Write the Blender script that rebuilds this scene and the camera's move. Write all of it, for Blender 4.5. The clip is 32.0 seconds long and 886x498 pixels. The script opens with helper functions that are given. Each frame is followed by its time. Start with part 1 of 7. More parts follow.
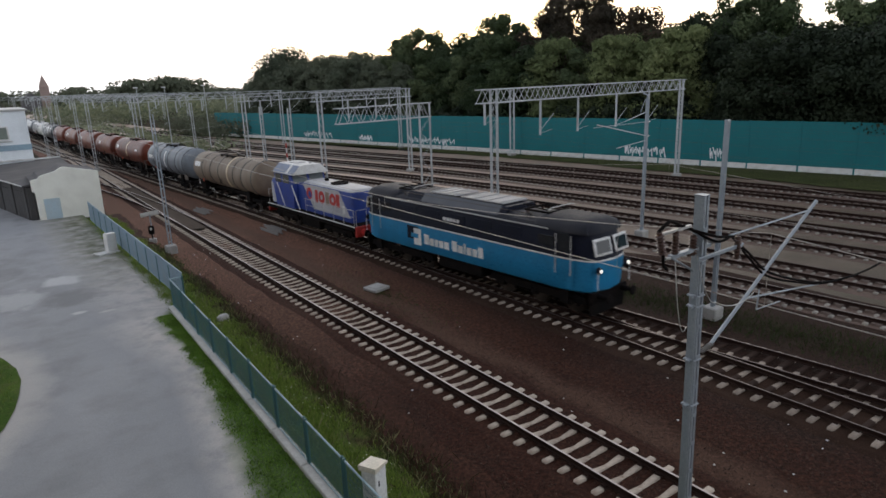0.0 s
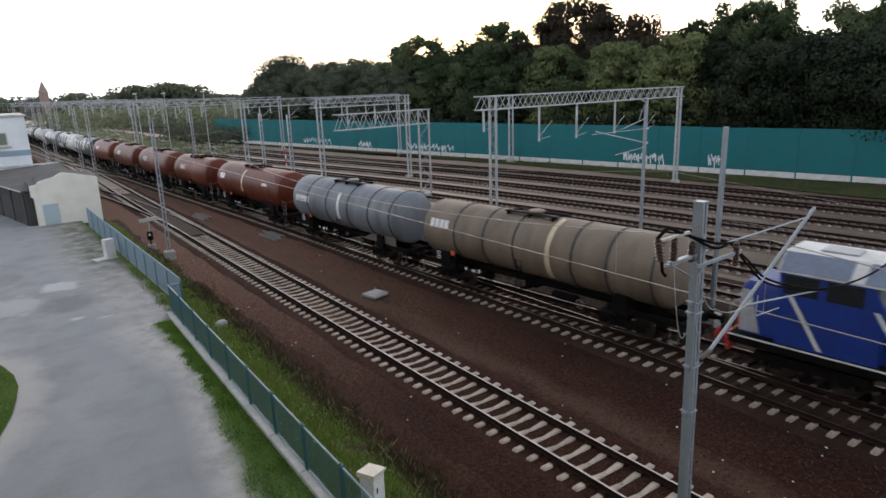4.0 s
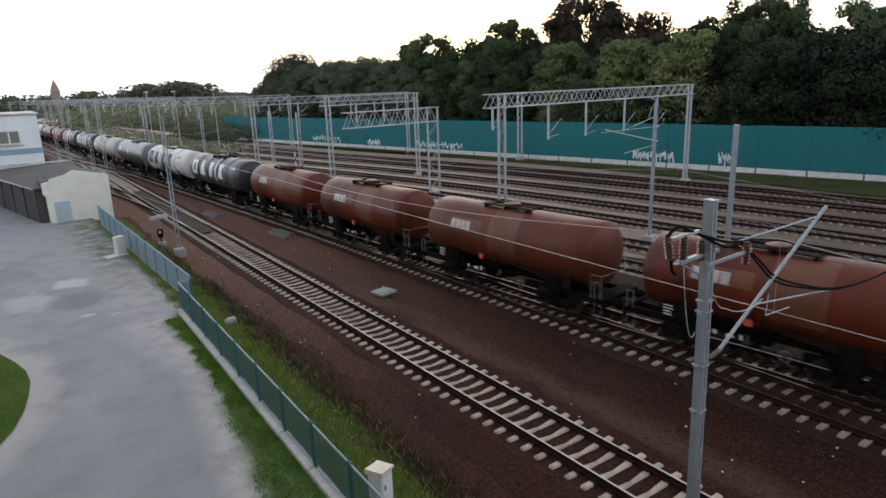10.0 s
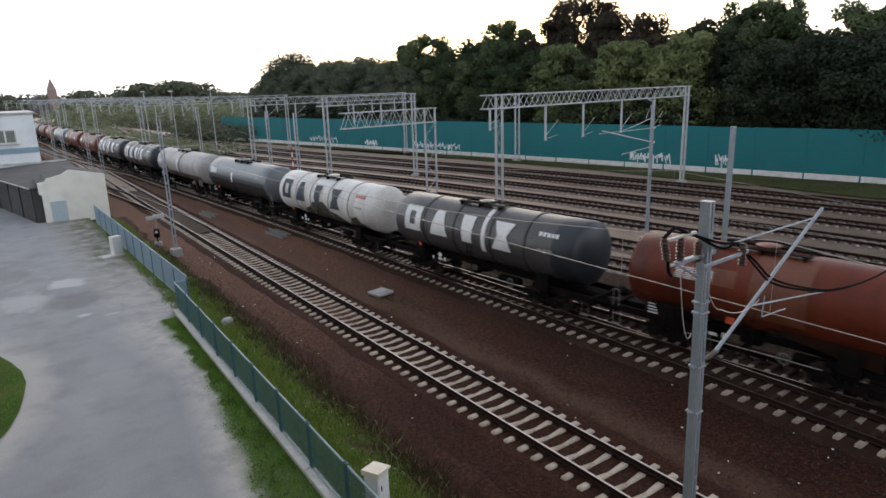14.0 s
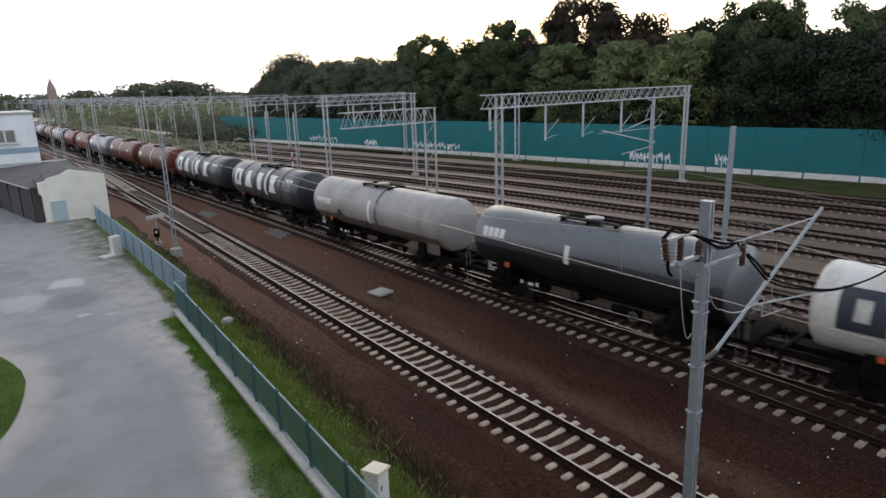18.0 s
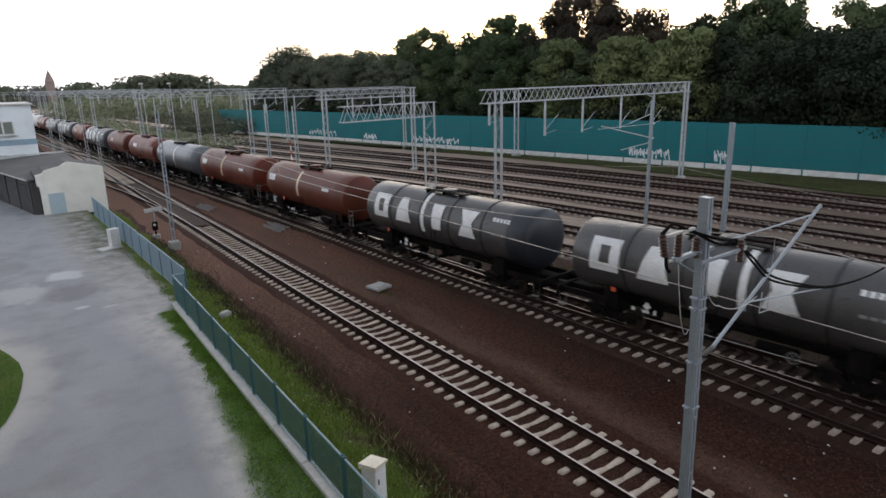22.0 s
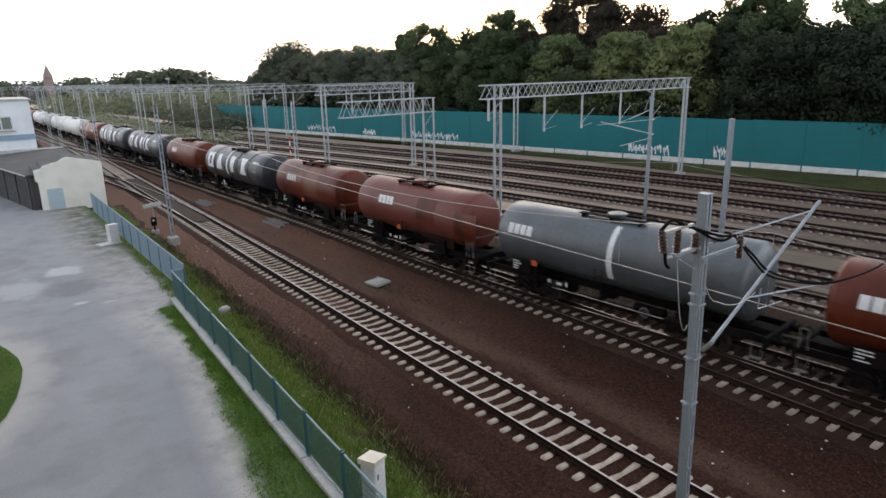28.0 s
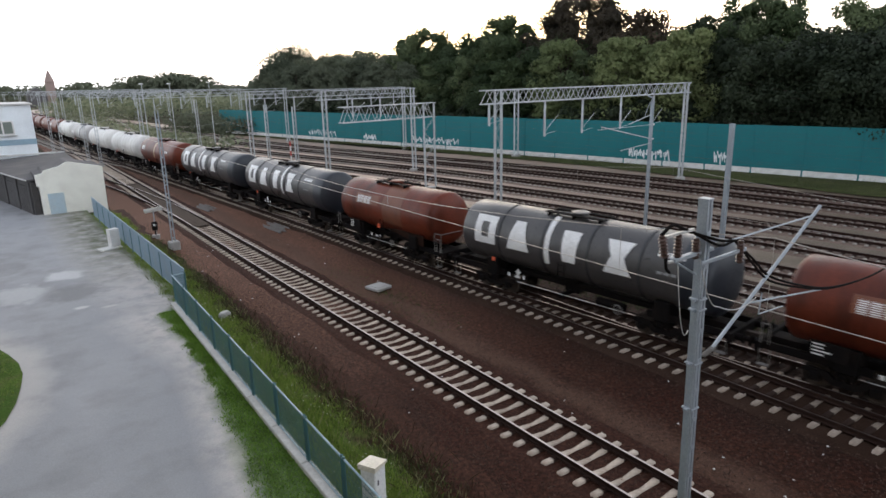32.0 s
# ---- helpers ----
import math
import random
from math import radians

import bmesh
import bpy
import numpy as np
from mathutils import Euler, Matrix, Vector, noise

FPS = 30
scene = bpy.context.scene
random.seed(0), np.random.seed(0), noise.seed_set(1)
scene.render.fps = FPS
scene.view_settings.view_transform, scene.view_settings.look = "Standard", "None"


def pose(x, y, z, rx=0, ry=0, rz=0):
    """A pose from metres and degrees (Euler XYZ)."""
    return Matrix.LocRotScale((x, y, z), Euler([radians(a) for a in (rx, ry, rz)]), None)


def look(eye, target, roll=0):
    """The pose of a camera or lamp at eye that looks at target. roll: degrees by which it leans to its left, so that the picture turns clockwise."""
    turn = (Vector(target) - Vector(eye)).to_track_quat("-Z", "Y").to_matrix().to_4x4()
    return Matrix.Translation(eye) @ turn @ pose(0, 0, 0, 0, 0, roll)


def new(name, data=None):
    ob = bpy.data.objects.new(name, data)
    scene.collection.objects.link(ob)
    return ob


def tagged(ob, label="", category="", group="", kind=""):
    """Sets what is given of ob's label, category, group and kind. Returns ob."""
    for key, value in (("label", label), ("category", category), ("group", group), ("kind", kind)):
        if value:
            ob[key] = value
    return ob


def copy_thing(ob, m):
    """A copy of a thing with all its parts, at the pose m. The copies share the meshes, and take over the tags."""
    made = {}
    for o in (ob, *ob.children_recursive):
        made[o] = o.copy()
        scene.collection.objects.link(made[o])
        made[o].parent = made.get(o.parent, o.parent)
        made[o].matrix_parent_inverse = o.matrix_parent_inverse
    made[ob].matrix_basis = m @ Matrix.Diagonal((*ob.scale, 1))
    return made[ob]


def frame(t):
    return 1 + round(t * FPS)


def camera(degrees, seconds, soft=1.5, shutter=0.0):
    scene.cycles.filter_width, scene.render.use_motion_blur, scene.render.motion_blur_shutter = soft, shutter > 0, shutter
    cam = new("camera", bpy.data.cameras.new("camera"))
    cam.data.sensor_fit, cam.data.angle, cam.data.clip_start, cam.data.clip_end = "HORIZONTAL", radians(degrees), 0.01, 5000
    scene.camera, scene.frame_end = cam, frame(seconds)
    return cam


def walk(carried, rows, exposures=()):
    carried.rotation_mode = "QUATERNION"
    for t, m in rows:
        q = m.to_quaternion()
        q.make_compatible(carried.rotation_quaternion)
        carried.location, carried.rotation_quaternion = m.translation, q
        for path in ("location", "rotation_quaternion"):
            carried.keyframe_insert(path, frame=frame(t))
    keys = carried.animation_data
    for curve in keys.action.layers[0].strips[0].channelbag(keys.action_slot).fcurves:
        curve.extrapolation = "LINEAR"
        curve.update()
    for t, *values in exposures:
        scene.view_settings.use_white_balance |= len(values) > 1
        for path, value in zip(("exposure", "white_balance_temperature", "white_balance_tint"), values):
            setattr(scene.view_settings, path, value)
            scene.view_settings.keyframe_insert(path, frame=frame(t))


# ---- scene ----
cam = camera(70.0, 32.0, soft=1.6, shutter=0.4)
EYE = (0.0, 0.0, 10.386)
# seconds, yaw, pitch, roll of the camera, which stands still on a footbridge and is held by hand
PATH = [
    (0, -36.18, -14.95, 1.97), (0.5, -36.26, -14.77, 1.97), (1, -36.19, -15, 1.61), (1.5, -35.95, -14.52, 2.01),
    (2, -36.01, -14.63, 1.97), (2.5, -36.2, -14.53, 1.96), (3, -36.06, -14.24, 2.09), (3.5, -36.29, -14.39, 1.87),
    (5.5, -36.07, -14.29, 1.84), (6, -36.07, -13.92, 1.91), (6.5, -35.83, -14.07, 1.82), (7, -36.06, -14.51, 1.68),
    (7.5, -36.01, -14.31, 1.82), (8, -35.62, -14.11, 2.01), (8.5, -35.86, -14.3, 1.82), (9, -35.78, -14.29, 1.91),
    (9.5, -35.5, -14.3, 1.97), (10, -35.48, -14.54, 1.92), (10.5, -35.58, -14.53, 1.86), (11, -35.65, -14.55, 1.55),
    (11.5, -35.69, -14.13, 1.7), (12, -35.69, -14.3, 1.69), (12.5, -35.3, -14.56, 1.83), (13, -35.67, -14.44, 1.71),
    (13.5, -35.76, -14.48, 1.7), (14, -35.7, -14.48, 1.71), (14.5, -35.58, -14.33, 1.77), (16.5, -35.62, -14.44, 1.94),
    (17, -35.86, -14.58, 1.55), (17.5, -35.56, -14.38, 1.74), (18, -35.71, -14.5, 1.71), (18.5, -35.7, -14.25, 1.74),
    (19, -35.62, -13.98, 1.71), (19.5, -35.53, -14.04, 1.65), (20, -35.73, -14.71, 1.44), (20.5, -35.82, -14.8, 1.33),
    (21, -35.47, -14.61, 1.48), (21.5, -35.72, -14.96, 1.32), (22, -35.75, -14.98, 1.33), (22.5, -35.42, -15.07, 1.34),
    (23, -35.53, -15.12, 1.37), (23.5, -35.4, -15.14, 1.42), (24, -35.66, -15.36, 1.31), (24.5, -35.76, -15.37, 1.28),
    (25, -36.56, -16.2, 0.89), (25.5, -35.98, -16.64, 0.96), (26, -35.8, -16.86, 0.92), (26.5, -35.23, -15.67, 1.33),
    (28.5, -35.91, -15.29, 1.25), (29, -35.86, -15.15, 1.25), (29.5, -35.96, -15.03, 1.23), (30, -35.78, -15, 1.26),
    (30.5, -35.84, -15.16, 1.23), (31, -35.78, -15.07, 1.26), (31.5, -35.77, -15.08, 1.25), (32, -35.76, -14.93, 1.25),
]
walk(cam, [(t, pose(*EYE, 90 + p, r, w)) for t, w, p, r in PATH], exposures=[(0, -0.10), (1, 0.03), (2, 0.19), (10, 0.17), (19, 0.21), (22, 0.12), (24, 0.10), (25.3, 0.08), (26, 0.42), (28.5, 0.40), (32, 0.47)])

# ---- world and light ----
world = bpy.data.worlds.new("evening_sky")
scene.world = world
world.use_nodes = True
wn = world.node_tree
sky = wn.nodes.new("ShaderNodeTexSky")
sky.sky_type, sky.sun_disc = 'NISHITA', False
sky.sun_elevation, sky.sun_rotation = radians(10), radians(42)
sky.air_density, sky.dust_density, sky.ozone_density = 1.0, 3.0, 1.0
cloud = wn.nodes.new("ShaderNodeMixRGB")
cloud.inputs[0].default_value = 0.7
cloud.inputs[2].default_value = (9.0, 9.35, 10.1, 1)
wn.links.new(sky.outputs[0], cloud.inputs[1])
coord = wn.nodes.new("ShaderNodeTexCoord")
split = wn.nodes.new("ShaderNodeSeparateXYZ")
fade = wn.nodes.new("ShaderNodeValToRGB")
fade.color_ramp.elements[0].position, fade.color_ramp.elements[0].color = 0.22, (1.0, 1.0, 1.0, 1)
fade.color_ramp.elements[1].position, fade.color_ramp.elements[1].color = 0.62, (0.40, 0.412, 0.44, 1)
dusk = wn.nodes.new("ShaderNodeMixRGB")
dusk.blend_type = "MULTIPLY"
dusk.inputs[0].default_value = 1.0
wn.links.new(coord.outputs["Generated"], split.inputs[0])
wn.links.new(split.outputs["Z"], fade.inputs[0])
wn.links.new(cloud.outputs[0], dusk.inputs[1])
wn.links.new(fade.outputs[0], dusk.inputs[2])
wn.links.new(dusk.outputs[0], wn.nodes["Background"].inputs[0])
wn.nodes["Background"].inputs[1].default_value = 0.205
sun = new("sun", bpy.data.lights.new("sun", "SUN"))
sun.data.energy, sun.data.angle, sun.data.color = 0.3, radians(40), (1.0, 0.95, 0.88)
sun.matrix_world = look((0, 0, 60), (-60 * math.sin(radians(42)), -60 * math.cos(radians(42)), 60 - 60 * math.tan(radians(20))))


# ---- materials ----
def nodes_of(name):
    m = bpy.data.materials.new(name)
    m.use_nodes = True
    nt = m.node_tree
    return m, nt, nt.nodes["Principled BSDF"]


def noise_node(nt, scale, detail=4, coords="Object", stretch=None, rough=0.55):
    tc = nt.nodes.new("ShaderNodeTexCoord")
    n = nt.nodes.new("ShaderNodeTexNoise")
    n.inputs["Scale"].default_value, n.inputs["Detail"].default_value = scale, detail
    n.inputs["Roughness"].default_value = rough
    src = tc.outputs[coords]
    if stretch:
        mp = nt.nodes.new("ShaderNodeMapping")
        mp.inputs["Scale"].default_value = stretch
        nt.links.new(src, mp.inputs[0])
        src = mp.outputs[0]
    nt.links.new(src, n.inputs["Vector"])
    return n


def ramp(nt, src, stops):
    r = nt.nodes.new("ShaderNodeValToRGB")
    e = r.color_ramp.elements
    while len(e) < len(stops):
        e.new(0.5)
    for el, (p, c) in zip(e, stops):
        el.position, el.color = p, (*c, 1) if len(c) == 3 else c
    nt.links.new(src, r.inputs[0])
    return r


def blend(nt, fac, a, b, kind="MIX"):
    m = nt.nodes.new("ShaderNodeMixRGB")
    m.blend_type = kind
    for i, v in ((0, fac), (1, a), (2, b)):
        if isinstance(v, (int, float)):
            m.inputs[i].default_value = v
        elif isinstance(v, tuple):
            m.inputs[i].default_value = (*v, 1)
        else:
            nt.links.new(v, m.inputs[i])
    return m.outputs[0]


def bump(nt, bsdf, src, strength, dist):
    b = nt.nodes.new("ShaderNodeBump")
    b.inputs["Strength"].default_value, b.inputs["Distance"].default_value = strength, dist
    nt.links.new(src, b.inputs["Height"])
    nt.links.new(b.outputs[0], bsdf.inputs["Normal"])


def paint(name, col, rough=0.5, metal=0.0, dirt=(0.12, 0.09, 0.07), amount=0.35, scale=1.2, fine=18.0, relief=0.15, vary=0.0, stretch=None, spec=0.5):
    """A painted or plain surface with dirt in large patches and a fine grain."""
    m, nt, b = nodes_of(name)
    big = noise_node(nt, scale, 5, stretch=stretch)
    small = noise_node(nt, fine, 4)
    f = ramp(nt, big.outputs["Fac"], [(0.42, (0, 0, 0)), (0.72, (amount, amount, amount))])
    c = blend(nt, f.outputs[0], col, dirt)
    g = ramp(nt, small.outputs["Fac"], [(0.3, (0.82, 0.82, 0.82)), (0.7, (1.08, 1.08, 1.08))])
    c = blend(nt, 1.0, c, g.outputs[0], "MULTIPLY")
    if vary:
        oi = nt.nodes.new("ShaderNodeObjectInfo")
        v = ramp(nt, oi.outputs["Random"], [(0, (1 - vary,) * 3), (1, (1 + vary,) * 3)])
        c = blend(nt, 1.0, c, v.outputs[0], "MULTIPLY")
    nt.links.new(c, b.inputs["Base Color"])
    r = ramp(nt, small.outputs["Fac"], [(0.3, (max(rough - 0.1, 0.05),) * 3), (0.7, (min(rough + 0.12, 1),) * 3)])
    nt.links.new(r.outputs[0], b.inputs["Roughness"])
    b.inputs["Metallic"].default_value = metal
    b.inputs["Specular IOR Level"].default_value = spec
    if relief:
        bump(nt, b, small.outputs["Fac"], relief, 0.01)
    return m


def ground_mix(name, cols, scales, rough=0.95, relief=0.6, dist=0.03, fine=25.0, grain=(0.45, 1.5), spec=0.06, lumps=0.0, tint=(1.0, 0.72, 0.58)):
    """Loose ground: three tones mixed at two scales, with a grainy relief."""
    m, nt, b = nodes_of(name)
    n1 = noise_node(nt, scales[0], 6)
    n2 = noise_node(nt, scales[1], 5)
    n3 = noise_node(nt, fine, 6, rough=0.7)
    c = blend(nt, ramp(nt, n1.outputs["Fac"], [(0.38, (0, 0, 0)), (0.62, (1, 1, 1))]).outputs[0], cols[0], cols[1])
    c = blend(nt, ramp(nt, n2.outputs["Fac"], [(0.45, (0, 0, 0)), (0.75, (0.8,) * 3)]).outputs[0], c, cols[2])
    c = blend(nt, 1.0, c, ramp(nt, n3.outputs["Fac"], [(0.25, (grain[0],) * 3), (0.75, (grain[1],) * 3)]).outputs[0], "MULTIPLY")
    if lumps:
        n4 = noise_node(nt, lumps, 3, rough=0.8)
        c = blend(nt, 1.0, c, ramp(nt, n4.outputs["Fac"], [(0.32, (0.4,) * 3), (0.5, (0.95,) * 3), (0.68, (1.9,) * 3)]).outputs[0], "MULTIPLY")
    nt.links.new(c, b.inputs["Base Color"])
    b.inputs["Roughness"].default_value = rough
    b.inputs["Specular IOR Level"].default_value = spec
    b.inputs["Specular Tint"].default_value = (*tint, 1)
    bump(nt, b, n3.outputs["Fac"], relief, dist)
    return m


def flat(name, col, rough=0.6, metal=0.0, glow=0.0):
    m, nt, b = nodes_of(name)
    n = noise_node(nt, 9.0, 4)
    c = blend(nt, 1.0, col, ramp(nt, n.outputs["Fac"], [(0.3, (0.8,) * 3), (0.7, (1.1,) * 3)]).outputs[0], "MULTIPLY")
    nt.links.new(c, b.inputs["Base Color"])
    b.inputs["Roughness"].default_value, b.inputs["Metallic"].default_value = rough, metal
    if glow:
        b.inputs["Emission Color"].default_value, b.inputs["Emission Strength"].default_value = (*col, 1), glow
    return m


def sleeper_concrete(name, col, dirt, inner=0.58, outer=0.99):
    """Concrete with rust, brake dust and painted rail shade round the rail seats."""
    m, nt, b = nodes_of(name)
    tc = nt.nodes.new("ShaderNodeTexCoord")
    sep = nt.nodes.new("ShaderNodeSeparateXYZ")
    nt.links.new(tc.outputs["Object"], sep.inputs[0])
    n1, n2 = noise_node(nt, 3.0, 5), noise_node(nt, 22.0, 4)
    a = nt.nodes.new("ShaderNodeMath")
    a.operation = "ABSOLUTE"
    nt.links.new(sep.outputs["X"], a.inputs[0])
    w = nt.nodes.new("ShaderNodeMath")
    w.operation = "MULTIPLY_ADD"
    w.inputs[1].default_value, w.inputs[2].default_value = 0.16, -0.08
    nt.links.new(n1.outputs["Fac"], w.inputs[0])
    d = nt.nodes.new("ShaderNodeMath")
    nt.links.new(a.outputs[0], d.inputs[0])
    nt.links.new(w.outputs[0], d.inputs[1])
    seat = ramp(nt, d.outputs[0], [(inner, (0, 0, 0)), (inner + 0.05, (1, 1, 1)), (outer - 0.05, (1, 1, 1)), (outer, (0, 0, 0))])
    c = blend(nt, ramp(nt, n1.outputs["Fac"], [(0.4, (0, 0, 0)), (0.75, (0.8,) * 3)]).outputs[0], col, dirt)
    c = blend(nt, seat.outputs[0], c, (0.045, 0.028, 0.022))
    c = blend(nt, 1.0, c, ramp(nt, n2.outputs["Fac"], [(0.3, (0.8,) * 3), (0.7, (1.1,) * 3)]).outputs[0], "MULTIPLY")
    oi = nt.nodes.new("ShaderNodeObjectInfo")
    c = blend(nt, 1.0, c, ramp(nt, oi.outputs["Random"], [(0, (0.82,) * 3), (1, (1.15,) * 3)]).outputs[0], "MULTIPLY")
    nt.links.new(c, b.inputs["Base Color"])
    b.inputs["Roughness"].default_value, b.inputs["Specular IOR Level"].default_value = 0.9, 0.1
    bump(nt, b, n2.outputs["Fac"], 0.2, 0.01)
    return m


BALLAST = ground_mix("brown_ballast", ((0.038, 0.0142, 0.0094), (0.046, 0.0210, 0.0146), (0.028, 0.0105, 0.0072)), (0.25, 1.4), rough=0.85, spec=0.13, lumps=8.0)
YARD = ground_mix("yard_ballast", ((0.262, 0.182, 0.137), (0.312, 0.224, 0.172), (0.172, 0.145, 0.092)), (0.10, 0.35), rough=0.5, relief=0.25, spec=1.0)
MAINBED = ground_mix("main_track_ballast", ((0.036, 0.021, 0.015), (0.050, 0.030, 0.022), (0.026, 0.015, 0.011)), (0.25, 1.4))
YARDBED = ground_mix("yard_track_bed", ((0.066, 0.041, 0.031), (0.090, 0.060, 0.047), (0.046, 0.029, 0.023)), (0.2, 1.0), rough=0.58, relief=0.3, spec=0.8)
PATHSOIL = ground_mix("sandy_path", ((0.10, 0.078, 0.062), (0.125, 0.10, 0.08), (0.075, 0.058, 0.048)), (0.3, 1.5))
SOIL = ground_mix("dark_soil", ((0.055, 0.045, 0.032), (0.075, 0.06, 0.042), (0.04, 0.045, 0.022)), (0.15, 0.9))
DRYTURF = ground_mix("rough_dry_turf", ((0.045, 0.055, 0.022), (0.07, 0.08, 0.032), (0.06, 0.055, 0.036)), (0.35, 1.6), relief=0.8, fine=14.0)
TURF = ground_mix("turf", ((0.05, 0.095, 0.018), (0.08, 0.13, 0.025), (0.10, 0.105, 0.045)), (0.35, 1.6), relief=0.8, fine=14.0)
SLEEPER = sleeper_concrete("concrete_sleeper", (0.55, 0.47, 0.385), (0.30, 0.22, 0.17))
MAINSLEEPER = sleeper_concrete("main_concrete_sleeper", (0.40, 0.335, 0.275), (0.20, 0.15, 0.12), 0.46, 1.06)
OLDSLEEPER = sleeper_concrete("old_concrete_sleeper", (0.38, 0.345, 0.30), (0.07, 0.06, 0.052), 0.40, 1.04)
RAILSIDE = paint("rusty_rail", (0.026, 0.014, 0.011), 0.85, dirt=(0.05, 0.03, 0.022), amount=0.4, fine=30, spec=0.1)
RAILDULL = flat("dull_rail_head", (0.26, 0.215, 0.185), 0.5, 0.1)
RAILRUST = flat("rust_brown_rail_head", (0.085, 0.055, 0.042), 0.6, 0.1)
RAILSHINE = flat("shiny_rail_head", (0.115, 0.088, 0.075), 0.34, 0.8)
RAILTOP = flat("polished_rail_head", (0.56, 0.48, 0.43), 0.4, 0.1)
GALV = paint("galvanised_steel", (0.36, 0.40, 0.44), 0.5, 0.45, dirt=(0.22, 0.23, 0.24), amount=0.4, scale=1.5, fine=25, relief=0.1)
# Paler, less metallic galvanised steel, mostly for the farther masts and gantries.
GALVFAR = paint("pale_galvanised_steel", (0.48, 0.50, 0.51), 0.6, 0.25, dirt=(0.25, 0.25, 0.25), amount=0.4, scale=0.8, fine=8, relief=0.0)
CONCRETE = paint("grey_concrete", (0.40, 0.39, 0.37), 0.9, dirt=(0.2, 0.18, 0.15), amount=0.5, fine=15)
KERBSTONE = paint("pale_kerb_concrete", (0.56, 0.55, 0.52), 0.9, dirt=(0.36, 0.34, 0.30), amount=0.6, scale=0.8, fine=15)
WHITEPLINTH = paint("whitish_plinth_concrete", (0.68, 0.68, 0.66), 0.85, dirt=(0.3, 0.28, 0.24), amount=0.5, fine=10)
TEAL = paint("teal_barrier_panel", (0.006, 0.145, 0.158), 0.8, dirt=(0.008, 0.115, 0.13), amount=0.6, scale=0.25, fine=5, relief=0.05)
FENCEGREEN = paint("blue_green_fence_paint", (0.045, 0.140, 0.150), 0.55, amount=0.3, fine=30)
FENCERAIL = paint("worn_blue_rail_paint", (0.30, 0.42, 0.47), 0.5, dirt=(0.16, 0.26, 0.30), amount=0.6, scale=2.5, fine=20)
FENCEBLUE = paint("grey_blue_fence_paint", (0.22, 0.32, 0.40), 0.6, dirt=(0.25, 0.29, 0.31), amount=0.5, fine=30)
STUCCO = paint("pale_stucco", (0.88, 0.87, 0.78), 0.9, dirt=(0.6, 0.57, 0.5), amount=0.35, scale=0.9, fine=20)
STUCCO_BLUE = paint("pale_blue_render", (0.84, 0.88, 0.90), 0.9, dirt=(0.5, 0.52, 0.54), amount=0.35, scale=0.5, fine=12)
BAND_BLUE = paint("blue_render_band", (0.30, 0.42, 0.50), 0.9, amount=0.2, scale=0.5, fine=12)
ROOFFELT = paint("dark_roofing_felt", (0.095, 0.09, 0.09), 0.9, dirt=(0.16, 0.15, 0.14), amount=0.5, scale=0.6, fine=14)
DARKWALL = paint("dark_shed_wall", (0.058, 0.054, 0.053), 0.9, dirt=(0.09, 0.085, 0.08), amount=0.5, fine=10)
BARK = paint("bark", (0.075, 0.062, 0.05), 0.95, amount=0.5, scale=2, fine=9, relief=0.6, stretch=(1, 1, 0.25))
PALEBLUE = paint("pale_blue_door_paint", (0.46, 0.58, 0.64), 0.7, dirt=(0.5, 0.55, 0.56), amount=0.6, scale=2.0, fine=14)
GATEGREY = paint("weathered_grey_boards", (0.078, 0.074, 0.075), 0.9, dirt=(0.06, 0.055, 0.05), amount=0.6, fine=12)
OLDPANE = flat("dusty_window_glass", (0.20, 0.23, 0.20), 0.15)
BLACK = paint("black_underframe", (0.007, 0.006, 0.006), 0.85, dirt=(0.022, 0.015, 0.012), amount=0.5, scale=1.5, fine=14, spec=0.08)
STEELWHEEL = paint("worn_wheel_steel", (0.035, 0.028, 0.024), 0.7, 0.2, amount=0.5, fine=20, spec=0.15)
WHITE = paint("white_paint", (0.78, 0.77, 0.75), 0.6, dirt=(0.35, 0.31, 0.27), amount=0.45, fine=15)
MARKWHITE = paint("bright_marking_paint", (0.86, 0.86, 0.85), 0.5, dirt=(0.6, 0.58, 0.55), amount=0.4, scale=2.0, fine=15)
LIDCREAM = paint("yellowed_lid_paint", (0.74, 0.68, 0.56), 0.6, dirt=(0.45, 0.38, 0.28), amount=0.5, fine=15)
CREAM = paint("cream_stripe_paint", (0.72, 0.60, 0.42), 0.6, dirt=(0.4, 0.28, 0.2), amount=0.5, fine=15)
RED = paint("signal_red_paint", (0.50, 0.025, 0.02), 0.45, amount=0.3, fine=9)
ORANGE = flat("orange_placard", (0.62, 0.095, 0.035), 0.5)
BAREMETAL = paint("light_metal", (0.55, 0.54, 0.52), 0.5, 0.3, amount=0.4, fine=20)
DULLSTEEL = paint("dull_steel", (0.20, 0.19, 0.18), 0.6, 0.3, amount=0.5, fine=20)
CERAMIC = paint("brown_ceramic", (0.07, 0.034, 0.025), 0.35, amount=0.3, fine=20)
COPPER = flat("dark_copper_wire", (0.09, 0.075, 0.065), 0.5, 0.6)
WIRELIGHT = flat("worn_contact_wire", (0.42, 0.38, 0.34), 0.45, 0.5)


